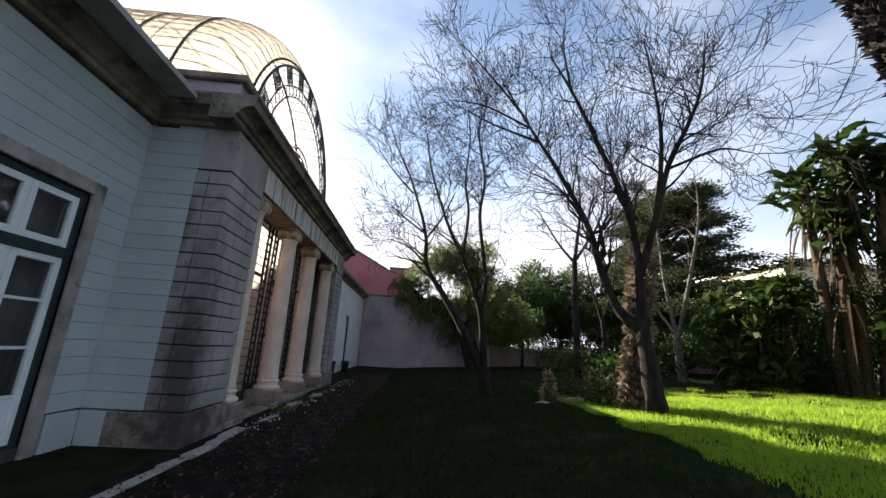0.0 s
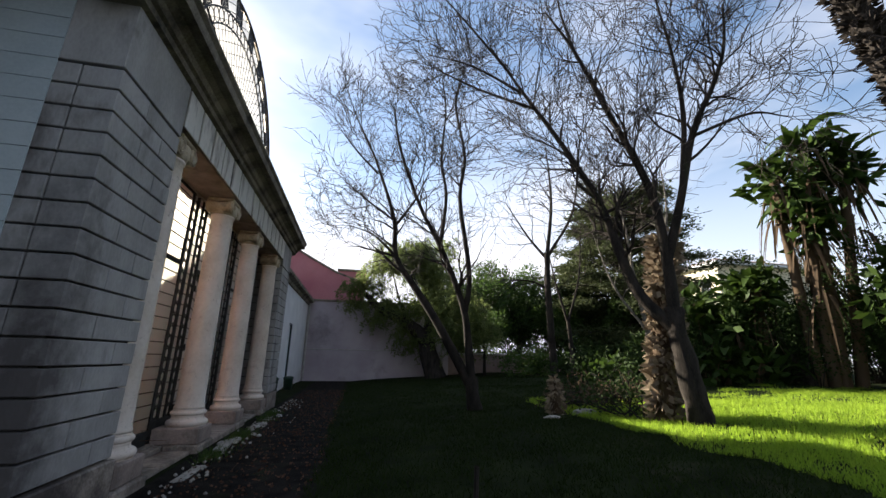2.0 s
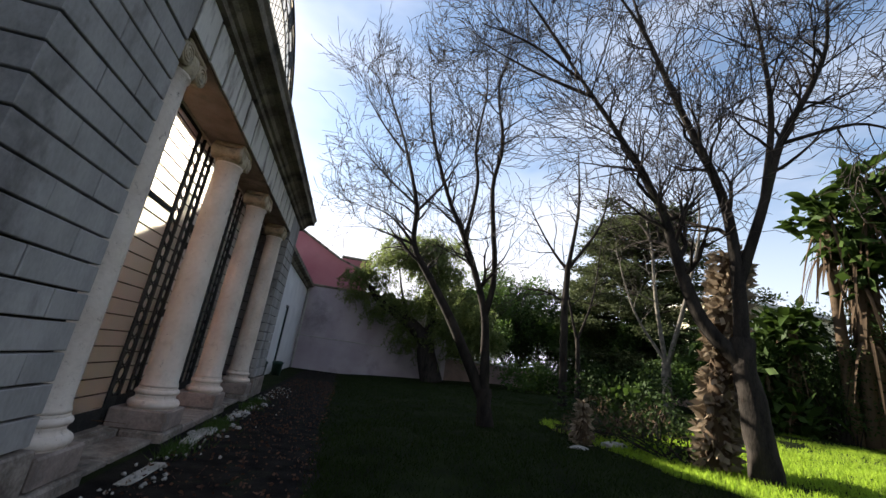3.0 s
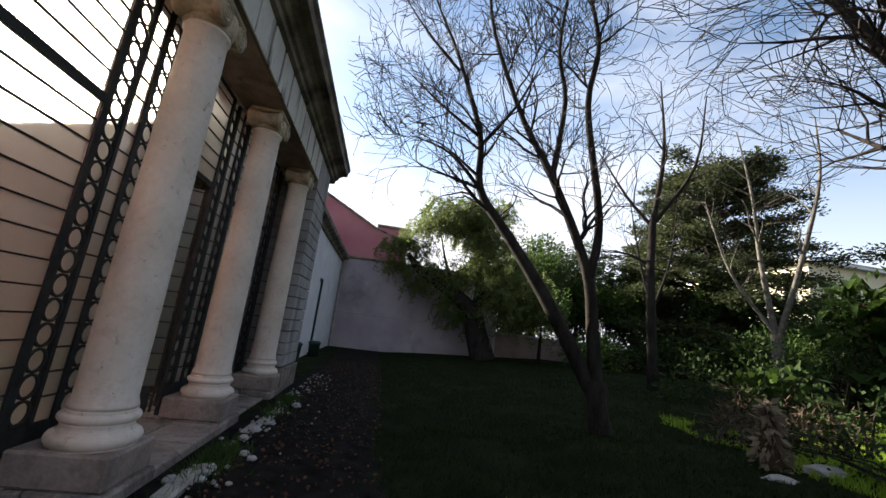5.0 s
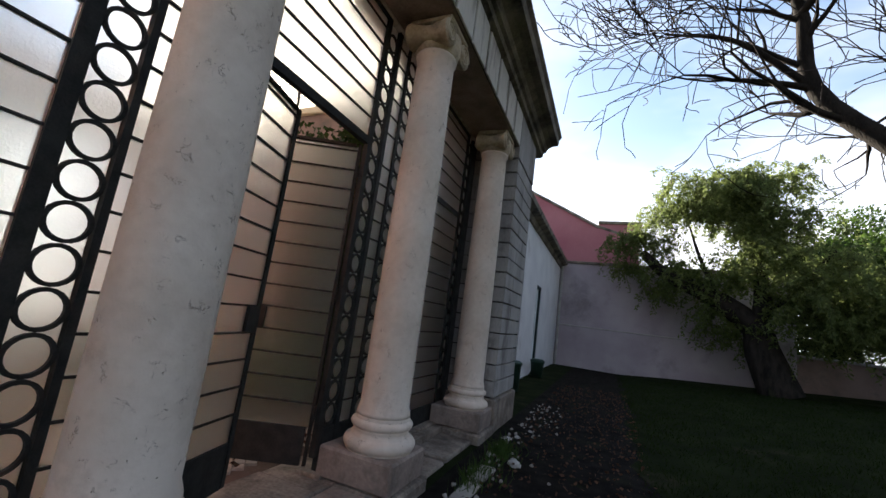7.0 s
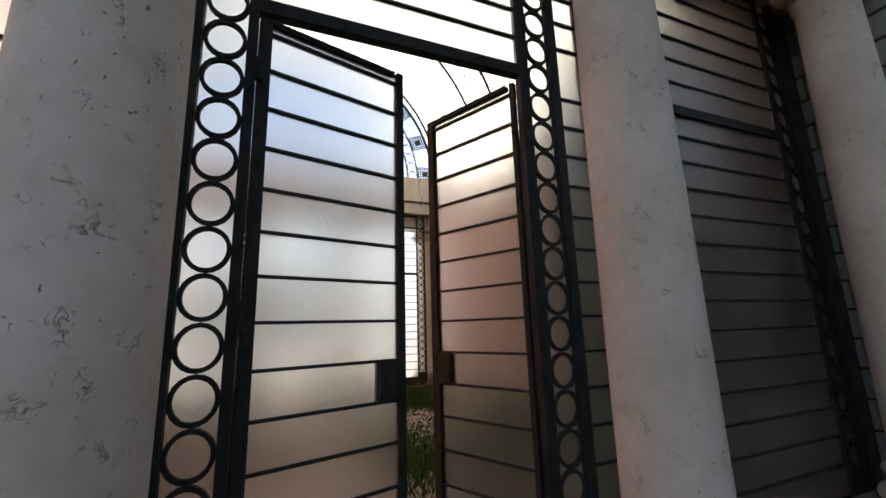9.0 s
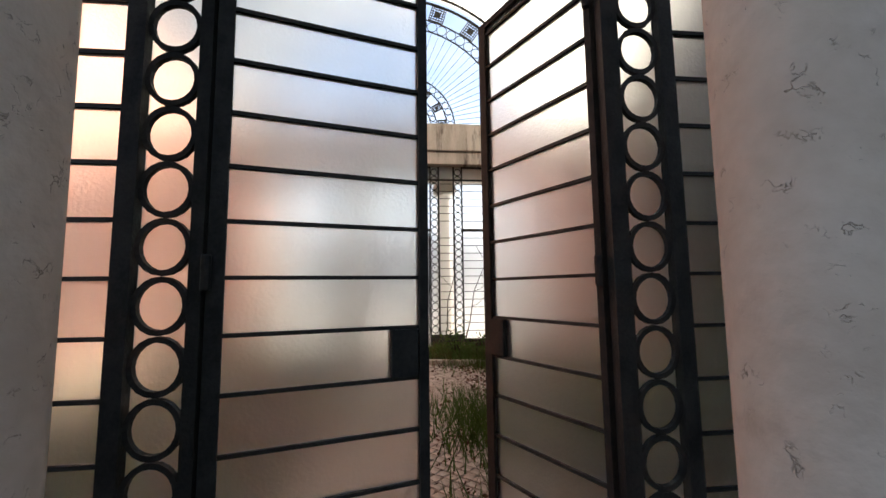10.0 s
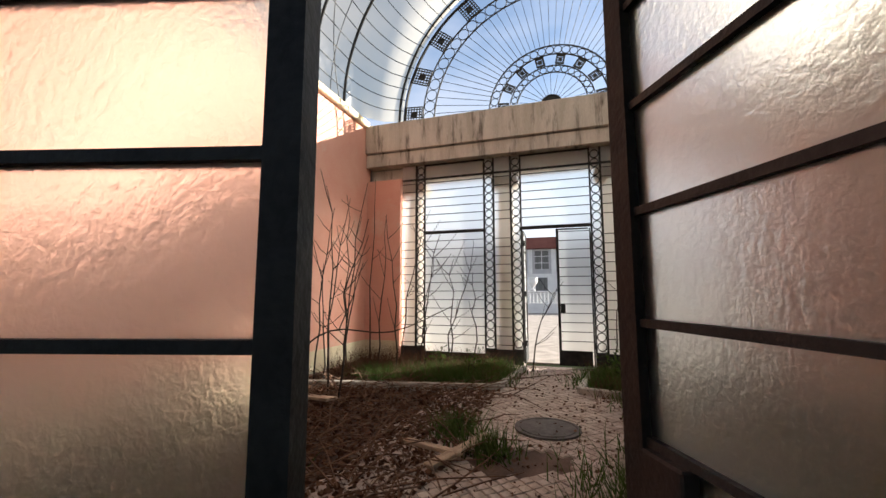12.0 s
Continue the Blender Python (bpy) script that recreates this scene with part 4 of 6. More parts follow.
# diagonal wind braces, four of them
for sx, dx in ((-4.6, -2.2), (-6.8, 2.2), (-7.4, -2.2), (-9.4, 2.2)):
    for side in (1, -1):
        path = []
        for k in range(13):
            t = k / 12
            a = math.pi * (0.5 + side * (0.5 - 0.42 * t))
            path.append((Vector((sx + dx * t, MID + (VR - 0.05) * math.cos(a), BEAM_TOP + 0.06 + (VR - 0.05) * math.sin(a))), 0.008))
        v, f = tubes([path], 4)
        raw_part("brace", v, f, M_IRON, vault)


def hoop(parent, x, r, t):
    pts = [(Vector((x, MID + r * math.cos(math.pi * k / 56), BEAM_TOP + r * math.sin(math.pi * k / 56))), t) for k in range(57)]
    v, f = tubes([pts], 5)
    raw_part("hoop", v, f, M_IRON, parent)


def small_ring(r):
    v, f = tubes([[(Vector((0, r * math.cos(2 * math.pi * k / 16), r * math.sin(2 * math.pi * k / 16))), 0.009) for k in range(17)]], 4)
    return raw_mesh("ring", v, f, M_IRON)


def grille(w, h):
    """A square of pierced ironwork."""
    rows = [(-0.008, 0.008, -w / 2, w / 2, -h / 2, -h / 2 + 0.02), (-0.008, 0.008, -w / 2, w / 2, h / 2 - 0.02, h / 2), (-0.008, 0.008, -w / 2, -w / 2 + 0.02, -h / 2, h / 2), (-0.008, 0.008, w / 2 - 0.02, w / 2, -h / 2, h / 2), (-0.006, 0.006, -w * 0.2, w * 0.2, -h * 0.2, h * 0.2)]
    n = 6
    for k in range(1, n):
        c = -w / 2 + w * k / n
        rows.append((-0.005, 0.005, c - w * 0.028, c + w * 0.028, -h / 2, h / 2))
        c = -h / 2 + h * k / n
        rows.append((-0.0045, 0.0045, -w / 2, w / 2, c - h * 0.028, c + h * 0.028))
    return mesh_of("grille", boxes(*rows), M_IRON)


RING_BIG, RING_MID, RING_SMALL = small_ring(0.115), small_ring(0.075), small_ring(0.06)
GRILLE_BIG, GRILLE_SMALL = grille(0.36, 0.38), grille(0.17, 0.19)


def fanlight(name, x, label):
    ob = thing(name, label, "fanlight", (x, MID, BEAM_TOP), kind="structure")
    for r, t in ((GR, 0.03), (2.64, 0.016), (2.38, 0.016), (1.21, 0.014), (1.03, 0.014), (0.80, 0.012), (0.66, 0.012), (0.20, 0.02)):
        hoop(ob, x, r, t)
    for r, mesh, n in ((2.51, RING_BIG, 33), (1.12, RING_MID, 23), (0.73, RING_SMALL, 17)):
        for k in range(n):
            a = math.pi * (k + 0.5) / n
            piece("ring", mesh, ob, pose(x, MID + r * math.cos(a), BEAM_TOP + r * math.sin(a)))
    for r, mesh, n in ((2.85, GRILLE_BIG, 21), (0.915, GRILLE_SMALL, 15)):
        for k in range(0, n, 2):
            a = math.pi * (k + 0.5) / n
            piece("grille", mesh, ob, pose(x, MID + r * math.cos(a), BEAM_TOP + r * math.sin(a), math.degrees(a) - 90))
    for k in range(1, 42):
        a = math.pi * k / 42
        r0, r1 = (1.21, 2.38)
        v, f = tubes([[(Vector((x, MID + r * math.cos(a), BEAM_TOP + r * math.sin(a))), 0.006) for r in (r0, r1)]], 4)
        raw_part("ray_bar", v, f, M_IRON, ob)
    for k in range(1, 14):
        a = math.pi * k / 14
        v, f = tubes([[(Vector((x, MID + r * math.cos(a), BEAM_TOP + r * math.sin(a))), 0.005) for r in (0.2, 0.66)]], 4)
        raw_part("ray_bar", v, f, M_IRON, ob)
    # pierced boss in the middle
    bm = bmesh.new()
    ring = [bm.verts.new((x, MID + 0.19 * math.cos(math.pi * k / 12), BEAM_TOP + 0.19 * math.sin(math.pi * k / 12))) for k in range(13)]
    back = [bm.verts.new((v.co.x - 0.02, v.co.y, v.co.z)) for v in ring]
    bm.faces.new(ring)
    bm.faces.new(back[::-1])
    for k in range(12):
        bm.faces.new((ring[k], back[k], back[k + 1], ring[k + 1]))
    part("boss", bm, M_IRON, ob)


fanlight("window_4", FRONT + 0.02, "iron fanlight with rings, rays and pierced squares")
fanlight("window_5", BACK - 0.02, "iron fanlight with rings, rays and pierced squares")

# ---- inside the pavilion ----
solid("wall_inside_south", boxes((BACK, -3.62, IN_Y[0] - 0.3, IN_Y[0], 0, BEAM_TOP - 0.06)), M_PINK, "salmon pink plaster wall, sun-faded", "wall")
# faces away from the sun; its shade is part of the plaster colour
solid("wall_inside_north", boxes((BACK, -3.62, IN_Y[1], IN_Y[1] + 0.3, 0, BEAM_TOP - 0.06)), M_PINK_DIM, "salmon pink plaster wall, colour dimmed for its unlit side", "wall")
for n, (a, b) in enumerate(((IN_Y[0], 7.355), (13.505, IN_Y[1]))):
    for x0, x1, tag in ((BACK - 0.2, BACK + 0.12, "back"), (-3.6, -3.32, "front")):
        solid("wall_return_%s_%d" % (tag, n), boxes((x0, x1, a, b, 0, TOP + 0.01)), M_PINK if tag == "back" else M_JOINT, "return wall beside the iron screen", "wall")
trim = thing("trim_plate", "cream wall plate under the vault", "trim", (-7, MID, BEAM_TOP), kind="structure")
for a in (IN_Y[0] - 0.3, IN_Y[1] - 0.08):
    part("plate", boxes((BACK + 0.2, -3.62, a, a + 0.38, BEAM_TOP - 0.06, BEAM_TOP + 0.09), bevel=0.02), M_SKIRT, trim)
base = thing("baseboard", "cream painted skirting band with damp stains", "skirting", (-7, MID, FLOOR), kind="structure")
part("band", boxes((BACK + 0.12, -3.62, IN_Y[0], IN_Y[0] + 0.015, FLOOR, 0.52), (BACK + 0.12, -3.62, IN_Y[1] - 0.015, IN_Y[1], FLOOR, 0.52)), M_SKIRT, base)
part("band", boxes((BACK + 0.12, BACK + 0.135, IN_Y[0] + 0.016, 7.34, FLOOR, 0.52)), M_SKIRT, base)
beam = thing("wall_beam_back", "rain-streaked plaster beam over the courtyard screen", "beam", (BACK, MID, 4), kind="structure")
part("beam", boxes((BACK - 0.25, BACK + 0.25, IN_Y[0], IN_Y[1], 4.42, BEAM_TOP - 0.02), bevel=0.012), M_BEAM, beam)
part("lower_band", boxes((BACK - 0.30, BACK - 0.07, IN_Y[0], IN_Y[1], 3.84, 4.12), bevel=0.01), M_BEAM, beam)
part("upper_band", boxes((BACK - 0.25, BACK + 0.19, IN_Y[0], IN_Y[1], 4.13, 4.40), bevel=0.01), M_BEAM, beam)
part("cornice", boxes((BACK - 0.85, BACK - 0.25, 6.2, 14.7, 4.35, 4.75), (BACK - 0.62, BACK - 0.25, 6.2, 14.7, 3.87, 4.35), bevel=0.02), M_FRIEZE, beam)
solid("wall_pier_court_south", boxes((BACK - 0.6, BACK - 0.2, 5.9, 7.2, 0, 4.35)), M_STONE, "grey pier on the courtyard side", "pier")
solid("wall_pier_court_north", boxes((BACK - 0.6, BACK - 0.2, 13.66, 15.0, 0, 4.35)), M_STONE, "grey pier on the courtyard side", "pier")
solid("floor", boxes((BACK - 0.2, -3.6, IN_Y[0], IN_Y[1], 0.0, FLOOR - 0.03)), M_DUST, "bare earth bed of the pavilion floor", "floor")

# ---- annex, end wall, pink house ----
AX = -3.5
annex = thing("wall_annex", "low white rendered annex with a dark eave", "wall", (AX, 20, 0), kind="structure")
D = [(18.1, 19.0), (21.2, 22.1)]
ysplit = [14.76, D[0][0], D[0][1], D[1][0], D[1][1], 27.0]
rows = [(-4.0, AX, ysplit[k], ysplit[k + 1], 0, 4.35) for k in (0, 2, 4)] + [(-4.0, AX, a, b, 2.75, 4.35) for a, b in D]
part("wall", boxes(*rows), M_ANNEX, annex)
part("rear", boxes((-10.5, -10.2, 15.0, 27, 0, 4.35), (-10.2, -4.0, 14.75, 15.0, 0, 4.35)), M_ANNEX, annex)
bm = bmesh.new()
prism(bm, [(AX, 4.2), (AX + 0.06, 4.22), (AX + 0.10, 4.34), (AX + 0.28, 4.40), (AX + 0.30, 4.52), (AX - 0.1, 4.56), (AX - 0.1, 4.2)], "y", 14.78, 26.98)
part("eave", bm, M_CORNICE, annex, "dark moulded eave")
bm = bmesh.new()
prism(bm, [(AX + 0.2, 4.56), (-7.0, 5.9), (-10.5, 4.5), (-10.5, 4.4), (AX - 0.1, 4.45)], "y", 14.9, 26.98)
part("roof", bm, M_ROOF, annex)
# raised roof out of sight, added to throw shade over the northern lawn
bm = bmesh.new()
prism(bm, [(AX + 0.12, 4.66), (-6.9, 7.7), (-10.4, 4.7), (-10.4, 4.5), (AX + 0.12, 4.5)], "y", 22.6, 26.97)
part("shade_roof", bm, M_ROOF, annex)
for n, (a, b) in enumerate(D):
    dr = thing("door_%d" % (5 + n), "narrow white annex door with glazed top and dark frame", "door", (AX - 0.1, (a + b) / 2, 0), kind="structure")
    part("door_frame", boxes((AX - 0.16, AX - 0.02, a, a + 0.07, 0.03, 2.75), (AX - 0.16, AX - 0.02, b - 0.07, b, 0.03, 2.75), (AX - 0.16, AX - 0.02, a + 0.07, b - 0.07, 2.67, 2.75)), M_WOOD_GREEN, dr)
    part("leaf", boxes((AX - 0.14, AX - 0.09, a + 0.07, b - 0.07, 0.03, 1.05), (AX - 0.14, AX - 0.09, a + 0.07, a + 0.17, 1.05, 2.67), (AX - 0.14, AX - 0.09, b - 0.17, b - 0.07, 1.05, 2.67), (AX - 0.14, AX - 0.09, a + 0.17, b - 0.17, 1.86, 1.94), bevel=0.006), M_WOOD_WHITE, dr)
    part("pane", boxes((AX - 0.12, AX - 0.115, a + 0.17, b - 0.17, 1.05, 2.67)), M_WINDOW, dr)
    part("blind", boxes((AX - 0.3, AX - 0.29, a, b, 0.0, 2.75)), M_CURTAIN, dr)

EW = 27.0
solid("wall_end", boxes((-10.5, 4.9, EW, EW + 0.35, -0.1, 4.48)), M_MAUVE, "tall faded mauve garden wall with a string line", "wall")
solid("trim_end_wall", boxes((-3.3, 4.95, EW - 0.06, EW + 0.41, 4.48, 4.60), bevel=0.02), M_CORNICE, "dark coping of the garden wall", "coping")
solid("trim_string_line", boxes((-3.5, 4.9, EW - 0.03, EW, 1.72, 1.77), bevel=0.01), M_CONC, "thin string course low on the garden wall", "trim")
house = thing("pink_house", "rose pink gabled house behind the garden wall", "house", (-5, 30, 0))
bm = bmesh.new()
prism(bm, [(-16, 0), (-0.45, 0), (-0.45, 5.75), (-2.1, 6.3), (-6.5, 8.6), (-11, 6.4), (-16, 5.6)], "y", EW + 0.36, 38)
part("wall", bm, M_HOUSE_PINK, house)
bm = bmesh.new()
prism(bm, [(-0.3, 5.78), (-2.1, 6.38), (-6.5, 8.72), (-11, 6.5), (-16.2, 5.7), (-16.2, 5.6), (-11, 6.38), (-6.5, 8.58), (-2.1, 6.26), (-0.3, 5.68)], "y", EW + 0.28, 38.2)
part("roof", bm, M_CORNICE, house, "dark tiled roof edge")
part("stub_wall", boxes((-2.0, -0.32, EW + 0.30, EW + 0.37, 4.6, 6.42)), M_HOUSE_PINK, house, "square pink parapet end")
part("coping", boxes((-2.05, -0.25, EW + 0.24, EW + 0.80, 6.42, 6.56), bevel=0.02), M_CORNICE, house)

low = thing("wall_low", "low dark garden wall beyond the lawn", "wall", (15, 27, 0.4), kind="structure")
part("wall", boxes((4.9, 30, EW, EW + 0.3, 0, 1.62)), M_PINK_DIM, low)
part("coping", boxes((4.96, 30, EW - 0.05, EW + 0.35, 1.62, 1.72), bevel=0.02), M_CONC, low)

yh = thing("yellow_house", "pale yellow villa with a low hipped roof behind the trees", "house", (40, 40, 0))
part("wall", boxes((33, 47, 34, 48, 0, 11.0)), M_YELLOW, yh)
bm = bmesh.new()
one = [bm.verts.new(p) for p in ((32.3, 33.3, 11.0), (47.7, 33.3, 11.0), (47.7, 48.7, 11.0), (32.3, 48.7, 11.0))]
two = [bm.verts.new(p) for p in ((39, 39.5, 13.0), (41, 39.5, 13.0), (41, 42.5, 13.0), (39, 42.5, 13.0))]
for k in range(4):
    bm.faces.new((one[k], one[(k + 1) % 4], two[(k + 1) % 4], two[k]))
bm.faces.new(two)
bm.faces.new(one[::-1])
part("roof", bm, M_ROOF, yh)
part("eave", boxes((32.4, 47.6, 33.4, 48.6, 10.7, 10.98)), M_WHITE, yh)
for k in range(5):
    for z in (3.0, 7.4):
        win = part("window", boxes((32.95, 33.0, 35 + 2.5 * k, 36.1 + 2.5 * k, z, z + 1.9)), M_WOOD_GREEN, yh)
        part("pane", boxes((32.93, 32.95, 35.1 + 2.5 * k, 36.0 + 2.5 * k, z + 0.1, z + 1.8)), M_WINDOW, win)
        win = part("window", boxes((34.4 + 2.4 * k, 35.5 + 2.4 * k, 33.95, 34.0, z, z + 1.9)), M_WOOD_GREEN, yh)
        part("pane", boxes((34.5 + 2.4 * k, 35.4 + 2.4 * k, 33.93, 33.95, z + 0.1, z + 1.8)), M_WINDOW, win)

# ---- courtyard seen through the far door ----
court = thing("court_building", "dark red courtyard building with white pilasters", "building", (-46, 6, 0))
part("wall", boxes((-52, -46, -10, 22, 0, 6.0)), M_COURT, court)
part("fascia", boxes((-52.2, -45.5, -10.2, 22.2, 6.0, 7.2), bevel=0.05), M_BROWN, court, "dark red roof band")
part("ground_storey", boxes((-46, -45.85, -10, 22, 0, 3.4)), M_WHITE, court, "white rendered lower storey")
for k in range(12):
    y0 = -8 + 2.4 * k
    part("pilaster", boxes((-46, -45.8, y0 - 0.22, y0 + 0.22, 3.4, 5.98), bevel=0.02), M_WHITE, court)
    win = part("window", boxes((-45.98, -45.92, y0 + 0.5, y0 + 1.9, 3.9, 5.8)), M_CURTAIN, court)
    part("glazing_bar", boxes((-45.92, -45.90, y0 + 1.17, y0 + 1.23, 3.9, 5.8), (-45.92, -45.90, y0 + 0.5, y0 + 1.9, 4.5, 4.56), (-45.92, -45.90, y0 + 0.5, y0 + 1.9, 5.2, 5.26)), M_WHITE, win)
    win = part("window", boxes((-45.84, -45.80, y0 + 0.55, y0 + 1.75, 1.4, 3.0)), M_CURTAIN, court)
bal = thing("balustrade", "pale stone balustrade along the courtyard terrace", "balustrade", (-32, 6, 0))
part("plinth", boxes((-32.2, -31.8, -2, 16, 0, 0.75), bevel=0.02), M_WHITE, bal)
part("rail", boxes((-32.2, -31.8, -2, 16, 1.42, 1.58), bevel=0.03), M_WHITE, bal)
bm = bmesh.new()
lathe(bm, [(0.07, 0.75), (0.09, 0.8), (0.05, 0.9), (0.10, 1.08), (0.06, 1.25), (0.09, 1.36), (0.08, 1.42)], (0, 0, 0), 10)
bmesh_post = mesh_of("baluster", bm, M_WHITE, True)
for k in range(70):
    piece("baluster", bmesh_post, bal, pose(-32, -1.8 + 0.25 * k, 0))
urn = thing("stone_urn", "white stone urn on the balustrade", "urn", (-32, 7.95, 1.58))
bm = bmesh.new()
lathe(bm, [(0.2, 1.58), (0.2, 1.66), (0.08, 1.72), (0.1, 1.85), (0.3, 2.1), (0.36, 2.3), (0.28, 2.36), (0.4, 2.5), (0.36, 2.52)], (-32, 7.95, 0), 20)
part("body", bm, M_WHITE, urn, smooth=True)
solid("pavement_court", boxes((-60, BACK - 1.0, -12, 26, -0.02, 0.05)), M_GRAVEL, "pale gravel courtyard", "pavement")

# ---- trees ----
def smooth_path(pts, steps=4):
    """A soft curve through the points of a limb."""
    p = [Vector(q) for q in pts]
    p = [p[0] * 2 - p[1]] + p + [p[-1] * 2 - p[-2]]
    out = []
    for i in range(1, len(p) - 2):
        for k in range(steps):
            t = k / steps
            a, b, c, d = p[i - 1], p[i], p[i + 1], p[i + 2]
            out.append(0.5 * ((2 * b) + (c - a) * t + (2 * a - 5 * b + 4 * c - d) * t * t + (3 * b - a - 3 * c + d) * t ** 3))
    out.append(p[-2])
    return out


def sprout(rng, out, p, d, length, r, depth, lift):
    """Adds a wandering shoot to out[depth] and grows smaller shoots from it."""
    n = (3, 3, 4, 5)[min(depth, 3)]
    path, step = [(p.copy(), r)], length / n
    for k in range(1, n + 1):
        d = (d + Vector((rng.gauss(0, 0.2), rng.gauss(0, 0.2), rng.gauss(0, 0.18) + lift))).normalized()
        p = p + d * step
        path.append((p.copy(), max(r * (1 - 0.7 * k / n), 0.0056)))
        if depth > 0 and (k == n or rng.random() < (0.60 if depth > 1 else 0.5)):
            for _ in range(2 if k == n and depth > 1 else 1):
                side = d.cross(Vector((rng.gauss(0, 1), rng.gauss(0, 1), rng.gauss(0, 1))))
                if side.length < 1e-3:
                    continue
                a = rng.uniform(0.3, 0.85)
                nd = (d * math.cos(a) + side.normalized() * math.sin(a)).normalized()
                sprout(rng, out, p, nd, length * rng.uniform(0.55, 0.82), path[-1][1] * 0.7, depth - 1, lift)
    out[depth].append(path)


def bare_tree(name, label, at, trunk, limbs, seed, depth=3, spread=1.5, lift=0.05, bark=None, density=1.0, start=0.3):
    """A leafless tree: trunk and limbs follow their curves, shoots and twigs grow from the limbs."""
    bark = bark or M_BARK
    rng = random.Random(seed)
    ob = thing(name, label, "tree", at)
    path = smooth_path([p for p in trunk[0]])
    v, f = tubes([[(q, trunk[1] + (trunk[2] - trunk[1]) * (k / (len(path) - 1)) ** 0.7) for k, q in enumerate(path)]], 14)
    v = [q + Vector((noise.noise(q * 5), noise.noise(q * 5 + Vector((9, 0, 0))), 0)) * trunk[1] * 0.22 for q in v]
    raw_part("trunk", v, f, bark, ob, smooth=True)
    shoots = {k: [] for k in range(depth + 1)}
    for pts, r0, r1 in limbs:
        path = smooth_path(pts)
        n = len(path)
        rad = [r0 + (r1 - r0) * k / (n - 1) for k in range(n)]
        v, f = tubes([list(zip(path, rad))], 9)
        raw_part("limb", v, f, bark, ob, smooth=True)
        for k in range(1, n):
            t = k / (n - 1)
            if t < start:
                continue
            cnt = 1 + (rng.random() < 0.25 * density) + (1 if k == n - 1 else 0)
            for _ in range(cnt):
                d = (path[k] - path[k - 1]).normalized()
                side = d.cross(Vector((rng.gauss(0, 1), rng.gauss(0, 1), rng.gauss(0, 1)))).normalized()
                a = rng.uniform(0.5, 1.1)
                nd = d * math.cos(a) + side * math.sin(a)
                sprout(rng, shoots, path[k], nd, spread * rng.uniform(0.6, 1.25) * (1.15 - 0.4 * t), rad[k] * 0.5, depth if rng.random() < density else depth - 1, lift)
    thick = [p for k in range(2, depth + 1) for p in shoots[k]]
    if thick:
        v, f = tubes(thick, 5)
        raw_part("branch_growth", v, f, bark, ob, smooth=True, kind="stuff")
    v, f = tubes([p for k in range(0, min(2, depth + 1)) for p in shoots[k]], 3)
    raw_part("twig_growth", v, f, M_TWIG, ob, "fine bare winter twigs", kind="stuff")
    return ob


def blades(points, normals, size, aspect, rng, bend=0.0):
    """Vertices and faces of small pointed leaves at the points, lying across their directions."""
    n = len(points)
    up = rng.normal(size=(n, 3))
    side = np.cross(normals, up)
    side /= np.linalg.norm(side, axis=1)[:, None] + 1e-9
    size = size * rng.uniform(0.6, 1.35, n)[:, None]
    a = points
    tip = points + normals * size
    midp = points + normals * size * 0.5
    w = side * size * aspect
    verts = np.stack([a, midp + w, tip, midp - w], 1).reshape(-1, 3)
    faces = np.arange(4 * n).reshape(-1, 4)
    return verts, faces


def leaf_part(name, points, dirs, size, aspect, material, parent, seed, label=""):
    rng = np.random.default_rng(seed)
    v, f = blades(points, dirs, size, aspect, rng)
    me = bpy.data.meshes.new(name)
    me.from_pydata(v.tolist(), [], f.tolist())
    me.materials.append(material)
    return tagged(piece(name, me, parent, Matrix()), label, kind="stuff")


def cloud(clumps, per, seed, hollow=0.55, flat=1.0):
    """Points and outward directions in many small uneven clumps."""
    rng = np.random.default_rng(seed)
    ps, ds = [], []
    for cx, cy, cz, r in clumps:
        n = int(per * r * r)
        d = rng.normal(size=(n, 3))
        d /= np.linalg.norm(d, axis=1)[:, None]
        rad = r * (hollow + (1 - hollow) * rng.random(n) ** 0.6) * (0.8 + 0.35 * np.sin(d[:, 0] * 5 + cx) * np.cos(d[:, 2] * 4 + cy))
        p = d * rad[:, None]
        p[:, 2] *= flat
        ps.append(p + np.array([cx, cy, cz]))
        ds.append(d + rng.normal(size=(n, 3)) * 0.8)
    p, d = np.concatenate(ps), np.concatenate(ds)
    d /= np.linalg.norm(d, axis=1)[:, None]
    return p, d


def crown_clumps(rng, c, rx, ry, rz, n, r):
    out = []
    for _ in range(n):
        d = Vector((rng.gauss(0, 1), rng.gauss(0, 1), rng.gauss(0, 1))).normalized() * rng.uniform(0.45, 1.0)
        out.append((c[0] + d.x * rx, c[1] + d.y * ry, c[2] + d.z * rz, r * rng.uniform(0.6, 1.3)))
    return out


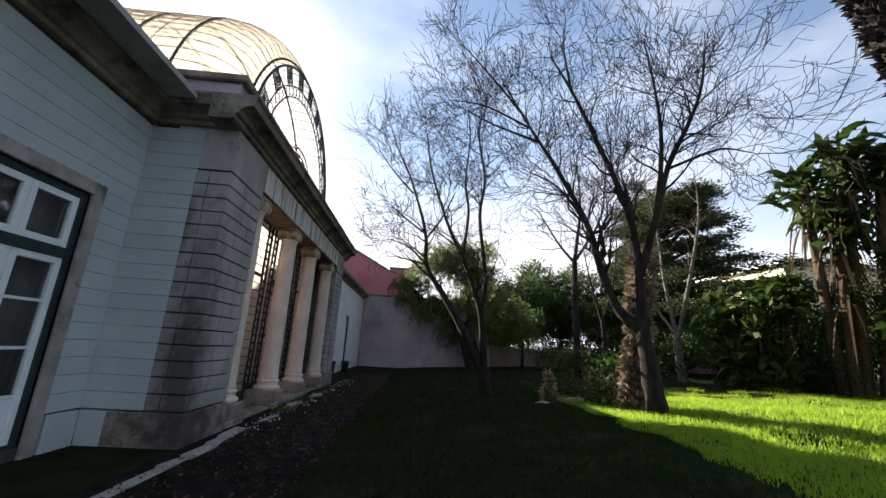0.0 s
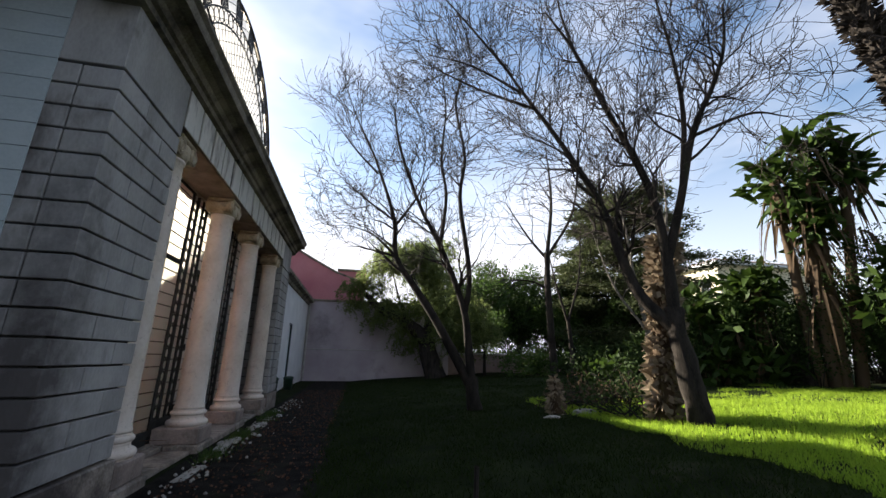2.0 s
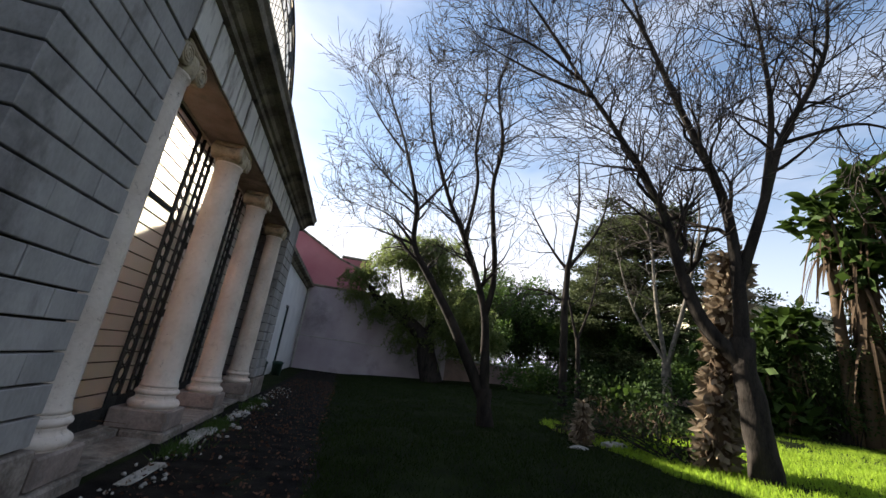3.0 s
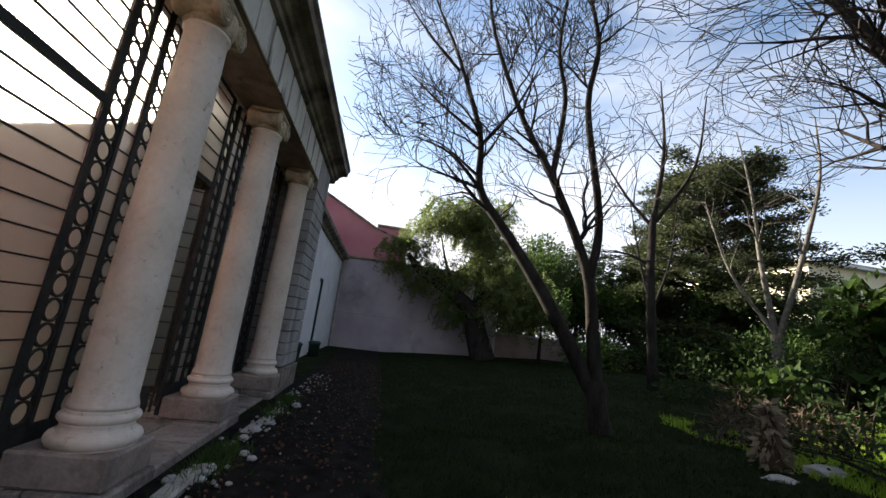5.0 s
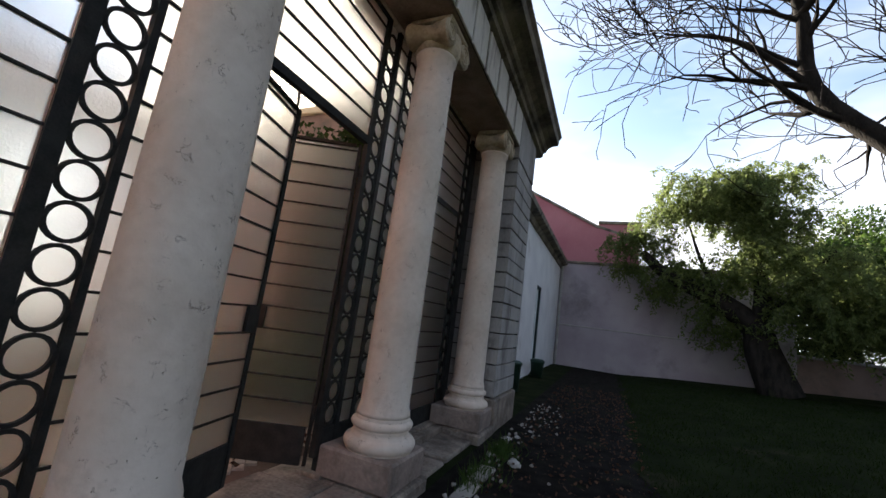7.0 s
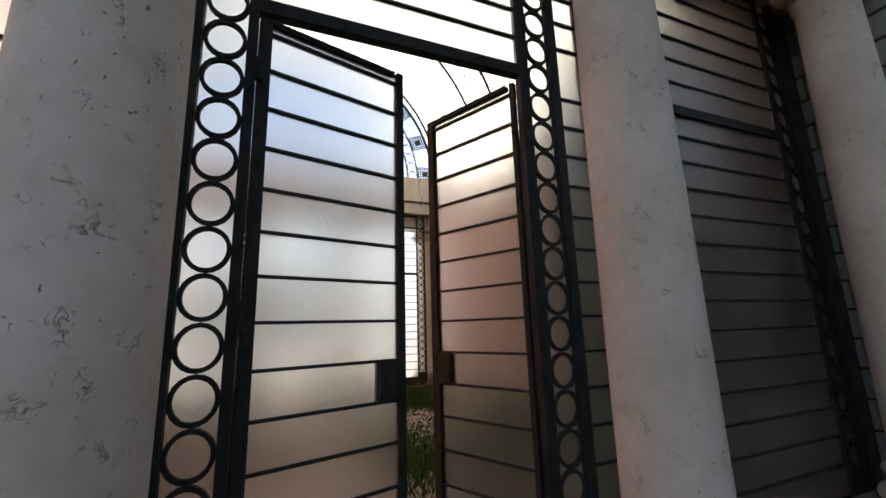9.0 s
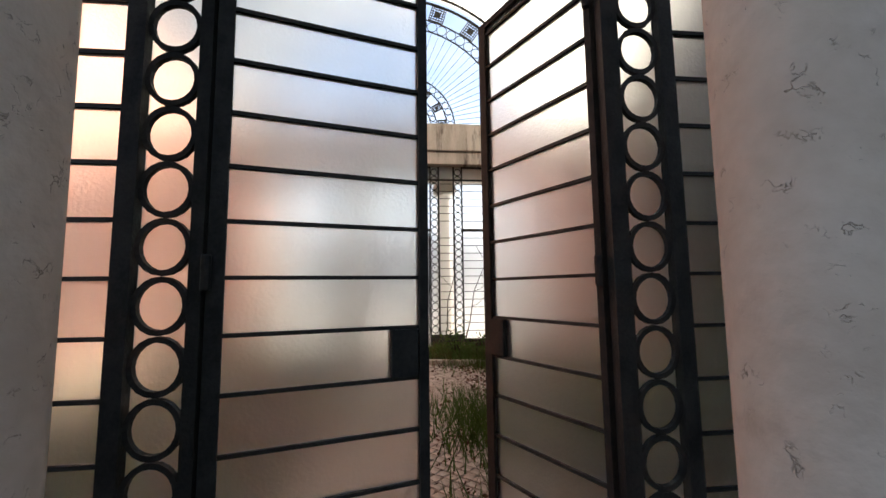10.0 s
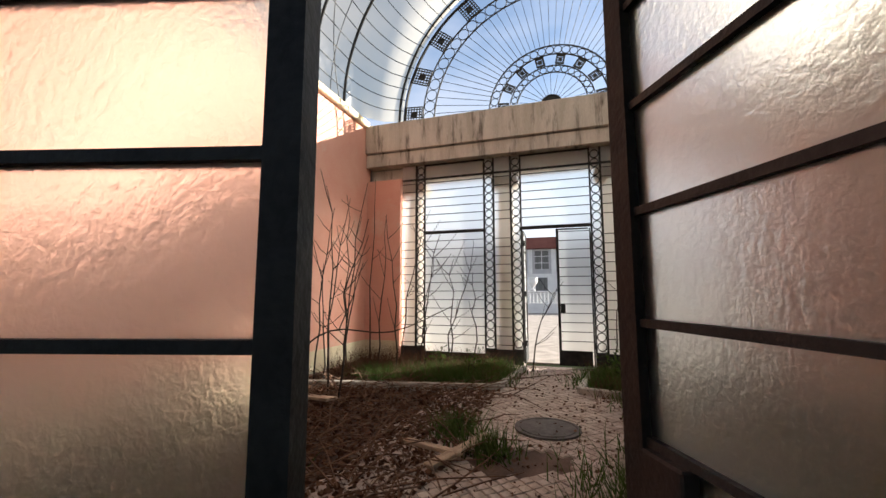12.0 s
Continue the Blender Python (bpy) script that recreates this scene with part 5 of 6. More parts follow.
def leafy_tree(name, label, base, height, spread, seed, material, leaf=0.14, per=420, n=16, crown_at=0.62, trunk_r=0.16, aspect=0.32):
    """A broadleaf evergreen: forked trunk and a crown of uneven clumps with gaps."""
    rng = random.Random(seed)
    ob = thing(name, label, "tree", base)
    b = Vector(base)
    top = b + Vector((rng.uniform(-0.4, 0.4), rng.uniform(-0.4, 0.4), height * 0.8))
    path = smooth_path([b - Vector((0, 0, 0.1)), b.lerp(top, 0.4) + Vector((rng.uniform(-0.2, 0.2), 0, 0)), top])
    v, f = tubes([[(q, trunk_r * (1 - 0.75 * k / (len(path) - 1))) for k, q in enumerate(path)]], 9)
    raw_part("trunk", v, f, M_BARK, ob, smooth=True)
    c = (b.x, b.y, b.z + height * crown_at)
    clumps = crown_clumps(rng, c, spread, spread, height * (1 - crown_at) * 0.85, n, spread * 0.42)
    limbs = []
    for cx, cy, cz, r in clumps[: n // 2]:
        s = b.lerp(top, rng.uniform(0.35, 0.8))
        e = Vector((cx, cy, cz))
        limbs.append([(s, trunk_r * 0.4), (s.lerp(e, 0.5) + Vector((0, 0, 0.15)), trunk_r * 0.25), (e, 0.015)])
    v, f = tubes(limbs, 5)
    raw_part("limbs", v, f, M_BARK, ob, smooth=True, kind="stuff")
    p, d = cloud(clumps, per, seed)
    leaf_part("crown", p, d, leaf, aspect, material, ob, seed)
    return ob


# the two big bare trees on the lawn
bare_tree("bare_tree", "tall leafless tree with dark bark at the lawn's edge", (4.95, 8.5, 0.4), ([(4.95, 8.50, 0.30), (4.87, 8.55, 1.2), (4.80, 8.62, 1.97), (4.80, 8.62, 2.3)], 0.20, 0.14), [
    ([(4.80, 8.62, 1.90), (4.39, 8.92, 2.54), (4.16, 9.09, 3.46), (3.95, 9.25, 4.47), (3.43, 9.64, 5.91), (2.83, 10.09, 7.36), (2.2, 10.6, 9.0)], 0.12, 0.02),
    ([(4.80, 8.62, 2.1), (4.80, 8.62, 3.21), (4.68, 8.70, 4.62), (4.20, 9.06, 6.49), (3.63, 9.2, 8.0), (3.2, 9.5, 9.2)], 0.11, 0.02),
    ([(4.80, 8.62, 3.1), (5.09, 8.39, 4.33), (5.37, 8.19, 5.59), (5.72, 7.95, 6.45), (6.0, 7.8, 7.3), (6.2, 7.8, 8.4)], 0.085, 0.018),
    ([(5.12, 8.38, 4.4), (5.28, 8.25, 6.0), (5.26, 8.27, 7.4), (5.1, 8.3, 8.8)], 0.06, 0.016),
    ([(5.35, 8.20, 5.5), (6.1, 7.65, 5.75), (6.6, 7.4, 5.6)], 0.035, 0.01),
    ([(3.0, 9.95, 6.9), (1.9, 10.6, 7.7), (0.9, 11.2, 8.6)], 0.04, 0.012),
    ([(2.83, 10.09, 7.36), (1.6, 10.2, 8.0), (0.6, 10.2, 8.1)], 0.035, 0.01),
    ([(2.6, 10.2, 7.9), (1.6, 10.3, 9.2), (0.7, 10.3, 10.2)], 0.035, 0.01),
    ([(3.63, 9.2, 8.0), (3.6, 9.6, 9.6), (3.8, 9.9, 11.0)], 0.035, 0.01),
    ([(4.0, 9.2, 4.3), (3.2, 9.0, 5.2), (2.4, 9.2, 5.7)], 0.035, 0.01),
    ([(4.7, 8.7, 4.5), (4.9, 9.1, 5.2), (4.9, 9.4, 6.0)], 0.045, 0.014)], 11, depth=3, spread=1.25, start=0.28, lift=0.06)
bare_tree("bare_tree", "leafless tree with two leaning stems on the shaded grass", (2.14, 11.9, 0.2), ([(2.16, 11.9, 0.12), (2.12, 11.92, 0.5), (2.05, 11.95, 0.95)], 0.19, 0.15), [
    ([(2.08, 11.93, 0.72), (1.35, 12.36, 2.16), (0.80, 12.68, 3.08), (0.28, 12.98, 3.96), (0.18, 13.04, 5.04), (-0.33, 13.34, 6.7), (-0.8, 13.6, 7.9)], 0.125, 0.02),
    ([(2.08, 11.93, 0.75), (2.01, 11.98, 1.71), (1.88, 12.05, 2.66), (1.34, 12.36, 4.20), (0.85, 12.65, 5.31), (0.25, 13.0, 7.2), (0.0, 13.1, 8.6)], 0.11, 0.02),
    ([(1.36, 12.35, 4.15), (1.48, 12.29, 5.57), (1.34, 12.37, 6.63), (1.43, 12.31, 8.2), (1.3, 12.3, 9.2)], 0.05, 0.015),
    ([(1.93, 12.02, 2.39), (2.03, 11.96, 3.40), (1.81, 12.10, 5.42), (1.92, 12.03, 6.63), (1.69, 12.16, 8.3), (1.9, 12.0, 9.4)], 0.075, 0.018),
    ([(0.28, 12.98, 3.96), (-0.35, 12.9, 4.5), (-1.0, 12.9, 4.7)], 0.04, 0.01),
    ([(-0.33, 13.34, 6.5), (-1.0, 13.4, 7.2), (-1.6, 13.5, 8.0)], 0.035, 0.01),
    ([(0.18, 13.04, 5.0), (-0.6, 13.2, 5.6), (-1.3, 13.3, 6.2)], 0.035, 0.01),
    ([(-0.4, 13.34, 6.9), (-1.0, 13.5, 8.2), (-1.4, 13.5, 9.2)], 0.03, 0.01),
    ([(0.2, 13.0, 4.8), (0.7, 12.6, 5.5), (1.0, 12.4, 6.2)], 0.04, 0.012)], 23, depth=3, spread=1.1, start=0.36, lift=0.05, density=0.7)
bare_tree("bare_tree", "slender leafless tree with a straight stem", (6.95, 17.4, 0.5), ([(6.96, 17.39, 0.40), (6.87, 17.46, 3.65), (6.90, 17.43, 5.66)], 0.17, 0.11), [
    ([(6.90, 17.43, 5.5), (7.14, 17.26, 8.0), (7.05, 17.33, 10.6)], 0.09, 0.02),
    ([(6.91, 17.43, 5.4), (6.29, 17.88, 6.46), (5.52, 18.44, 8.19)], 0.07, 0.018),
    ([(6.97, 17.39, 5.6), (7.84, 16.75, 7.4), (8.1, 16.56, 9.8)], 0.07, 0.018),
    ([(6.86, 17.47, 4.18), (6.33, 17.85, 4.53), (5.64, 18.35, 4.61)], 0.05, 0.014)], 31, depth=2, spread=1.4, start=0.3)
bare_tree("bare_tree", "pale leafless tree with many upright stems", (11.5, 17.6, 0.7), ([(11.55, 17.55, 0.6), (11.5, 17.6, 1.6), (11.48, 17.64, 2.6)], 0.2, 0.16), [
    ([(11.5, 17.62, 2.3), (11.27, 17.89, 5.0), (11.17, 18.02, 7.4), (10.9, 18.3, 10.0)], 0.10, 0.02),
    ([(11.5, 17.6, 2.4), (11.96, 17.05, 5.2), (12.29, 16.64, 7.8), (12.28, 16.65, 10.0)], 0.10, 0.02),
    ([(11.5, 17.6, 2.5), (10.6, 18.4, 4.6), (10.0, 18.8, 7.2)], 0.07, 0.018)], 41, depth=2, spread=1.5, start=0.3, bark=M_PALE_BARK)
bare_tree("bare_tree", "distant leafless tree by the low wall", (10.2, 21.8, 0.7), ([(10.2, 21.8, 0.5), (10.2, 21.8, 2.0), (10.1, 21.8, 3.4)], 0.14, 0.10), [
    ([(10.1, 21.8, 3.2), (9.6, 22.0, 5.5), (9.2, 22.2, 8.2)], 0.07, 0.018),
    ([(10.1, 21.8, 3.3), (10.7, 21.5, 5.6), (11.0, 21.4, 8.6)], 0.07, 0.018)], 43, depth=2, spread=1.4, start=0.3)

# the weeping pepper tree against the end wall
rp = random.Random(5)
pep = thing("pepper_tree", "weeping evergreen pepper tree with a dark leaning trunk", "tree", (3.7, 24.7, 0.3))
for pts, r0, r1 in (([(3.75, 24.7, 0.25), (3.3, 24.9, 1.6), (3.1, 25.0, 2.4), (2.0, 25.3, 3.3), (0.5, 25.6, 4.1), (-0.3, 25.8, 4.9)], 0.60, 0.14), ([(3.2, 24.95, 2.0), (3.3, 24.9, 3.6), (3.0, 25.1, 5.4), (2.5, 25.2, 7.4)], 0.34, 0.05), ([(3.3, 24.9, 2.6), (4.3, 24.5, 4.0), (5.0, 24.3, 5.0)], 0.14, 0.04), ([(2.2, 25.2, 3.2), (1.6, 25.3, 4.6), (1.2, 25.4, 6.0)], 0.1, 0.03)):
    path = smooth_path(pts)
    v, f = tubes([[(q, r0 + (r1 - r0) * k / (len(path) - 1)) for k, q in enumerate(path)]], 10)
    raw_part("limb", v, f, M_BARK, pep, smooth=True)
pp, pd, strands = [], [], []
cl = crown_clumps(rp, (2.5, 25.0, 6.6), 2.5, 1.3, 1.8, 19, 0.62) + [(4.6, 24.4, 3.2, 0.9), (5.4, 24.2, 2.7, 0.8), (4.2, 24.3, 3.9, 0.9), (2.6, 24.9, 4.2, 0.8), (3.3, 24.6, 4.9, 0.9), (0.2, 25.8, 5.2, 0.6), (-0.5, 25.9, 5.6, 0.55), (-1.1, 26.0, 5.3, 0.45), (-0.8, 26.0, 4.3, 0.4), (0.3, 25.9, 3.5, 0.4), (2.0, 25.4, 2.9, 0.5), (2.4, 25.3, 2.2, 0.45), (0.9, 25.6, 4.3, 0.6), (4.9, 24.3, 4.6, 0.9), (5.6, 24.2, 4.0, 0.8), (1.5, 25.4, 3.9, 0.6), (5.9, 24.1, 3.2, 0.8), (6.4, 24.0, 2.7, 0.7), (4.9, 24.2, 2.5, 0.7), (4.0, 24.3, 3.0, 0.7)]
for cx, cy, cz, r in cl:
    for _ in range(int(66 * r)):
        p = Vector((cx + rp.gauss(0, r * 0.5), min(cy + rp.gauss(0, r * 0.45), 26.75), cz + rp.gauss(0, r * 0.4)))
        ln = rp.uniform(0.5, 1.3)
        d = Vector((rp.gauss(0, 0.5), rp.gauss(0, 0.4), 0.5)).normalized()
        path = [(p.copy(), 0.006)]
        for k in range(7):
            d = (d + Vector((0, 0, -0.42))).normalized()
            p = p + d * ln / 7
            p.y = min(p.y, 26.85)
            path.append((p.copy(), 0.004))
            for _ in range(7):
                pp.append((p.x + rp.gauss(0, 0.04), min(p.y + rp.gauss(0, 0.04), 26.9), p.z + rp.gauss(0, 0.05)))
                pd.append((rp.gauss(0, 0.6), rp.gauss(0, 0.6), rp.uniform(-1.1, 0.0)))
        strands.append(path)
v, f = tubes(strands, 3)
raw_part("strand_growth", v, f, M_TWIG, pep, kind="stuff")
pd = np.array(pd)
pd /= np.linalg.norm(pd, axis=1)[:, None] + 1e-9
leaf_part("crown", np.array(pp), pd, 0.14, 0.17, M_LEAF_PEPPER, pep, 6)

# evergreens behind the low wall and round the lawn
for k, (x, y, h, s) in enumerate(((7.5, 28.8, 6.2, 2.2), (10.5, 29.5, 5.6, 2.3), (13.5, 28.5, 5.2, 2.2), (5.6, 30.5, 7.2, 2.3), (9.0, 32.5, 8.0, 2.6), (16.5, 25.5, 5.0, 2.4), (12.0, 33.0, 8.5, 3.0), (15.5, 31.0, 7.5, 2.8), (18.5, 22.5, 3.4, 1.8), (20.5, 19.0, 3.4, 2.0), (22.0, 15.0, 4.6, 2.4), (21.5, 10.5, 6.5, 2.8), (22.0, 6.0, 6.0, 2.8), (25.0, 25.5, 4.2, 2.4))):
    leafy_tree("evergreen_tree", "dense dark evergreen tree beyond the low wall", (x, y, 0.7), h, s, 60 + k, M_LEAF_DARK if k % 2 else M_LEAF_MID, 0.16, 480, 24)
leafy_tree("evergreen_tree", "rounded glossy evergreen beside the pepper tree", (6.6, 25.2, 0.55), 4.4, 1.5, 81, M_LEAF_MID, 0.12, 420, 13, 0.6, 0.1)

# the layered cedar
rc = random.Random(9)
cedar = thing("cedar_tree", "tall dark cedar with flat layered branches", "tree", (17.4, 26.8, 0.8))
v, f = tubes([[(Vector((17.4, 26.8, 0.6)), 0.45), (Vector((17.3, 26.8, 6)), 0.32), (Vector((17.4, 26.8, 12.6)), 0.06)]], 12)
raw_part("trunk", v, f, M_BARK, cedar, smooth=True)
plates, arms = [], []
for k in range(130):
    z = 1.8 + 11.2 * (k / 130)
    a = k * 2.4 + rc.uniform(-0.4, 0.4)
    reach = (6.4 - 3.6 * abs(z - 6.0) / 7.5) * rc.uniform(0.55, 1.05)
    e = Vector((17.4 + reach * math.cos(a), 26.8 + reach * math.sin(a), z + rc.uniform(-0.5, 0.9)))
    arms.append([(Vector((17.4, 26.8, z - 0.3)), 0.09), (Vector((17.4, 26.8, z)).lerp(e, 0.5) + Vector((0, 0, 0.2)), 0.06), (e, 0.02)])
    for t in (0.45, 0.65, 0.85, 1.0):
        q = Vector((17.4, 26.8, z)).lerp(e, t)
        plates.append((q.x + rc.gauss(0, 0.3), q.y + rc.gauss(0, 0.3), q.z + 0.1, 1.0 * rc.uniform(0.6, 1.3)))
v, f = tubes(arms, 5)
raw_part("branch_growth", v, f, M_BARK, cedar, smooth=True, kind="stuff")
p, d = cloud(plates, 260, 10, 0.1, 0.5)
d[:, 2] = np.abs(d[:, 2]) * 0.5
leaf_part("crown", p, d, 0.24, 0.17, M_LEAF_CEDAR, cedar, 10)


# shrubs, hedge and the tangle at the lawn's far side
def shrub(name, label, clumps, seed, material, leaf=0.1, per=500, aspect=0.3, base=None):
    x, y = clumps[0][0], clumps[0][1]
    ob = thing(name, label, "shrub", base or (x, y, rise(x, y)))
    rng = random.Random(seed)
    stems = []
    for cx, cy, cz, r in clumps:
        for _ in range(3):
            s = Vector((x + rng.gauss(0, 0.15), y + rng.gauss(0, 0.15), rise(x, y) - 0.03))
            e = Vector((cx + rng.gauss(0, r * 0.3), cy + rng.gauss(0, r * 0.3), cz))
            stems.append([(s, 0.02), (s.lerp(e, 0.6) + Vector((0, 0, 0.1)), 0.013), (e, 0.005)])
    v, f = tubes(stems, 4)
    raw_part("stem_growth", v, f, M_BARK, ob, kind="stuff")
    p, d = cloud(clumps, per, seed, 0.3)
    keep = p[:, 2] > np.array([rise(a, b) for a, b in p[:, :2]]) - 0.01
    leaf_part("foliage", p[keep], d[keep], leaf, aspect, material, ob, seed)
    return ob


for k, (x, y, h) in enumerate(((9.0, 24.5, 1.3), (11.5, 23.0, 1.8), (13.8, 21.5, 2.2), (15.5, 19.5, 2.6), (17.0, 17.5, 2.8), (18.0, 15.0, 3.2), (18.5, 12.5, 3.4), (18.5, 10.0, 3.2), (18.0, 7.0, 3.0), (17.5, 4.0, 3.0))):
    g = rise(x, y)
    rng = random.Random(100 + k)
    cl = [(x + rng.gauss(0, 0.9), y + rng.gauss(0, 0.9), g + rng.uniform(0.3, 1.0) * h * 0.8, rng.uniform(0.55, 1.0)) for _ in range(13)]
    shrub("shrub", "dark evergreen shrub in the garden border", cl, 100 + k, M_LEAF_DARK if k % 3 else M_LEAF_MID, 0.15, 330)
for k in range(15):
    x, y = 5.6 + 1.5 * k, 28.4
    rng = random.Random(160 + k)
    cl = [(x + rng.gauss(0, 0.7), y + abs(rng.gauss(0, 0.6)), 0.8 + rng.uniform(0.2, 3.6), rng.uniform(0.6, 1.0)) for _ in range(15)]
    shrub("hedge_shrub", "dark hedge shrub behind the low wall", cl, 160 + k, M_LEAF_DARK if k % 2 else M_LEAF_MID, 0.18, 240)
for k, (x, y, h) in enumerate(((12.4, 16.4, 3.0), (13.6, 15.6, 3.4), (14.6, 14.6, 3.8), (15.2, 13.0, 5.0), (15.8, 11.6, 4.6), (16.2, 9.4, 4.2), (12.9, 15.0, 2.4), (14.0, 13.4, 2.6))):
    g = rise(x, y)
    rng = random.Random(140 + k)
    cl = [(x + rng.gauss(0, 0.55), y + rng.gauss(0, 0.55), g + rng.uniform(0.1, 1.0) * h, rng.uniform(0.5, 0.9)) for _ in range(14)]
    shrub("climbing_shrub", "dark tangled creeper mass beside the lawn", cl, 140 + k, M_LEAF_DARK, 0.10, 700, 0.26)
shrub("shrub", "low leafy shrub with sunlit tips near the bare tree", [(5.2, 11.0, 0.65, 0.45), (5.0, 11.1, 0.95, 0.33), (4.7, 11.3, 0.6, 0.4), (5.4, 10.8, 1.15, 0.28)], 131, M_LEAF_DARK, 0.08, 700)
shrub("shrub", "low tangle of dead brown brush between the trees", [(3.9, 11.6, 0.4, 0.4), (4.6, 12.3, 0.5, 0.45), (5.5, 12.0, 0.5, 0.45), (5.9, 11.6, 0.55, 0.45), (4.3, 10.9, 0.45, 0.45), (6.4, 12.4, 0.6, 0.5), (5.6, 13.1, 0.6, 0.5), (4.9, 11.3, 0.5, 0.4)], 134, M_LEAF_DRY, 0.15, 900, 0.07)
shrub("shrub", "dark brambles behind the thicket", [(7.0, 14.2, 1.0, 0.9), (8.2, 14.8, 1.1, 0.9), (6.0, 15.0, 0.9, 0.9), (9.2, 15.6, 1.2, 1.0), (7.4, 16.0, 1.0, 0.9), (10.2, 16.4, 1.2, 1.0)], 135, M_LEAF_DARK, 0.1, 450)
shrub("shrub", "dark trailing undergrowth around the tree foot", [(4.5, 9.6, 0.6, 0.5), (4.2, 10.2, 0.6, 0.5), (4.9, 9.9, 0.75, 0.45), (3.9, 10.8, 0.55, 0.4)], 132, M_LEAF_DARK, 0.08, 700)
shrub("shrub", "broad-leaved light green shrub by the rocks", [(6.2, 13.0, 1.1, 0.4), (6.5, 12.8, 1.3, 0.35), (5.9, 13.2, 0.9, 0.4)], 133, M_LEAF_PALM, 0.2, 260, 0.35)


def arching_leaf(base, heading, length, width, droop, rng):
    """A long folded leaf that rises and droops: two strips along a midrib."""
    v, f = [], []
    d = Vector((math.cos(heading), math.sin(heading), 0))
    side = Vector((-d.y, d.x, 0))
    n = 7
    for k in range(n + 1):
        t = k / n
        c = base + d * (length * 0.75 * t) + Vector((0, 0, length * (0.85 * t - droop * t * t)))
        w = width * math.sin(math.pi * min(0.98, 0.1 + 0.88 * t)) ** 0.7
        v += [c - side * w + Vector((0, 0, w * 0.35)), c, c + side * w + Vector((0, 0, w * 0.35))]
        if k:
            q = 3 * k
            f += [(q - 3, q, q + 1, q - 2), (q - 2, q + 1, q + 2, q - 1)]
    return v, f


def broadleaf(name, label, base, heads, seed, green=M_LEAF_PALM, size=1.0, dry=10):
    """A giant strelitzia or palm clump: stout stems, fans of broad leaves, a skirt of dead fronds."""
    rng = random.Random(seed)
    ob = thing(name, label, "palm", base)
    for hx, hy, hz in heads:
        h = Vector((hx, hy, hz))
        s = Vector((base[0] + (hx - base[0]) * 0.5, base[1] + (hy - base[1]) * 0.5, base[2] - 0.05))
        v, f = tubes([[(s, 0.17), (s.lerp(h, 0.5), 0.15), (h, 0.12)]], 9)
        raw_part("trunk", v, f, M_LEAF_DRY, ob, "shaggy brown stem", smooth=True)
        vs, fs = [], []
        for k in range(22):
            v, f = arching_leaf(h + Vector((rng.gauss(0, 0.25), rng.gauss(0, 0.25), rng.uniform(-0.9, 0.3))), rng.uniform(0, 6.28), rng.uniform(0.7, 1.5) * size, rng.uniform(0.12, 0.2) * size, rng.uniform(0.4, 1.1), rng)
            fs += [tuple(i + len(vs) for i in q) for q in f]
            vs += v
        raw_part("leaves", vs, fs, green, ob, smooth=True, kind="stuff")
        p, d = cloud([(hx, hy, hz - 0.1, 0.9 * size), (hx + rng.gauss(0, 0.4), hy + rng.gauss(0, 0.4), hz - 0.7, 0.8 * size)], 70, seed + int(hz * 10), 0.2)
        leaf_part("leaf_mass", p, d, 0.55, 0.2, green, ob, seed)
        vs, fs = [], []
        for k in range(dry):
            v, f = arching_leaf(h - Vector((0, 0, rng.uniform(0, 0.8 + 0.06 * dry))), rng.uniform(0, 6.28), rng.uniform(0.6, 1.1) * size, rng.uniform(0.02, 0.05) * size, rng.uniform(1.7, 2.8), rng)
            fs += [tuple(i + len(vs) for i in q) for q in f]
            vs += v
        if vs:
            raw_part("dead_fronds", vs, fs, M_LEAF_DRY, ob, "hanging dry brown fronds", smooth=True, kind="stuff")
    return ob


broadleaf("giant_strelitzia", "giant broad-leaved clump with dead brown fronds", (14.2, 13.2, 0.75), [(13.7, 13.1, 7.9), (14.6, 12.4, 9.0), (14.9, 13.2, 7.3), (14.1, 12.6, 6.3), (15.5, 12.1, 8.1)], 71, size=1.15, dry=34)
broadleaf("giant_strelitzia", "lower broad-leaved clump in deep shade", (13.3, 14.4, 0.75), [(12.8, 14.8, 3.4), (13.4, 14.2, 4.0), (12.5, 15.2, 2.6), (13.7, 14.9, 4.4), (12.2, 15.8, 3.6)], 72, size=1.0, dry=34)
broadleaf("fan_palm", "low palm clump with yellowing leaves", (12.0, 14.6, 0.7), [(11.9, 14.5, 1.6), (12.3, 14.2, 1.2), (12.6, 13.8, 1.4)], 73, size=0.9, dry=5)
broadleaf("giant_strelitzia", "tall broad-leaved clump beside the lawn", (15.5, 10.5, 0.75), [(15.4, 10.8, 4.2), (15.8, 10.2, 5.2), (15.1, 10.0, 3.4), (16.2, 9.4, 4.5)], 74, size=1.2, dry=4)

# leaning palm trunk at the lawn's edge
lean = thing("leaning_palm", "shaggy brown palm trunk leaning over the lawn", "palm", (13.3, 6.9, 0.75))
path = smooth_path([(13.3, 6.9, 0.6), (13.0, 7.8, 3.5), (12.81, 8.43, 6.3), (12.59, 8.93, 10.0), (12.4, 9.4, 13.0), (12.2, 9.9, 16.5)], 8)
v, f = tubes([[(q, 0.30 + 0.05 * math.sin(k * 2.1)) for k, q in enumerate(path)]], 12)
v = [q + Vector((noise.noise(q * 3), noise.noise(q * 3 + Vector((5, 5, 0))), 0)) * 0.12 for q in v]
raw_part("trunk", v, f, M_BARK, lean, smooth=True)
rl = random.Random(8)
sp, sd = [], []
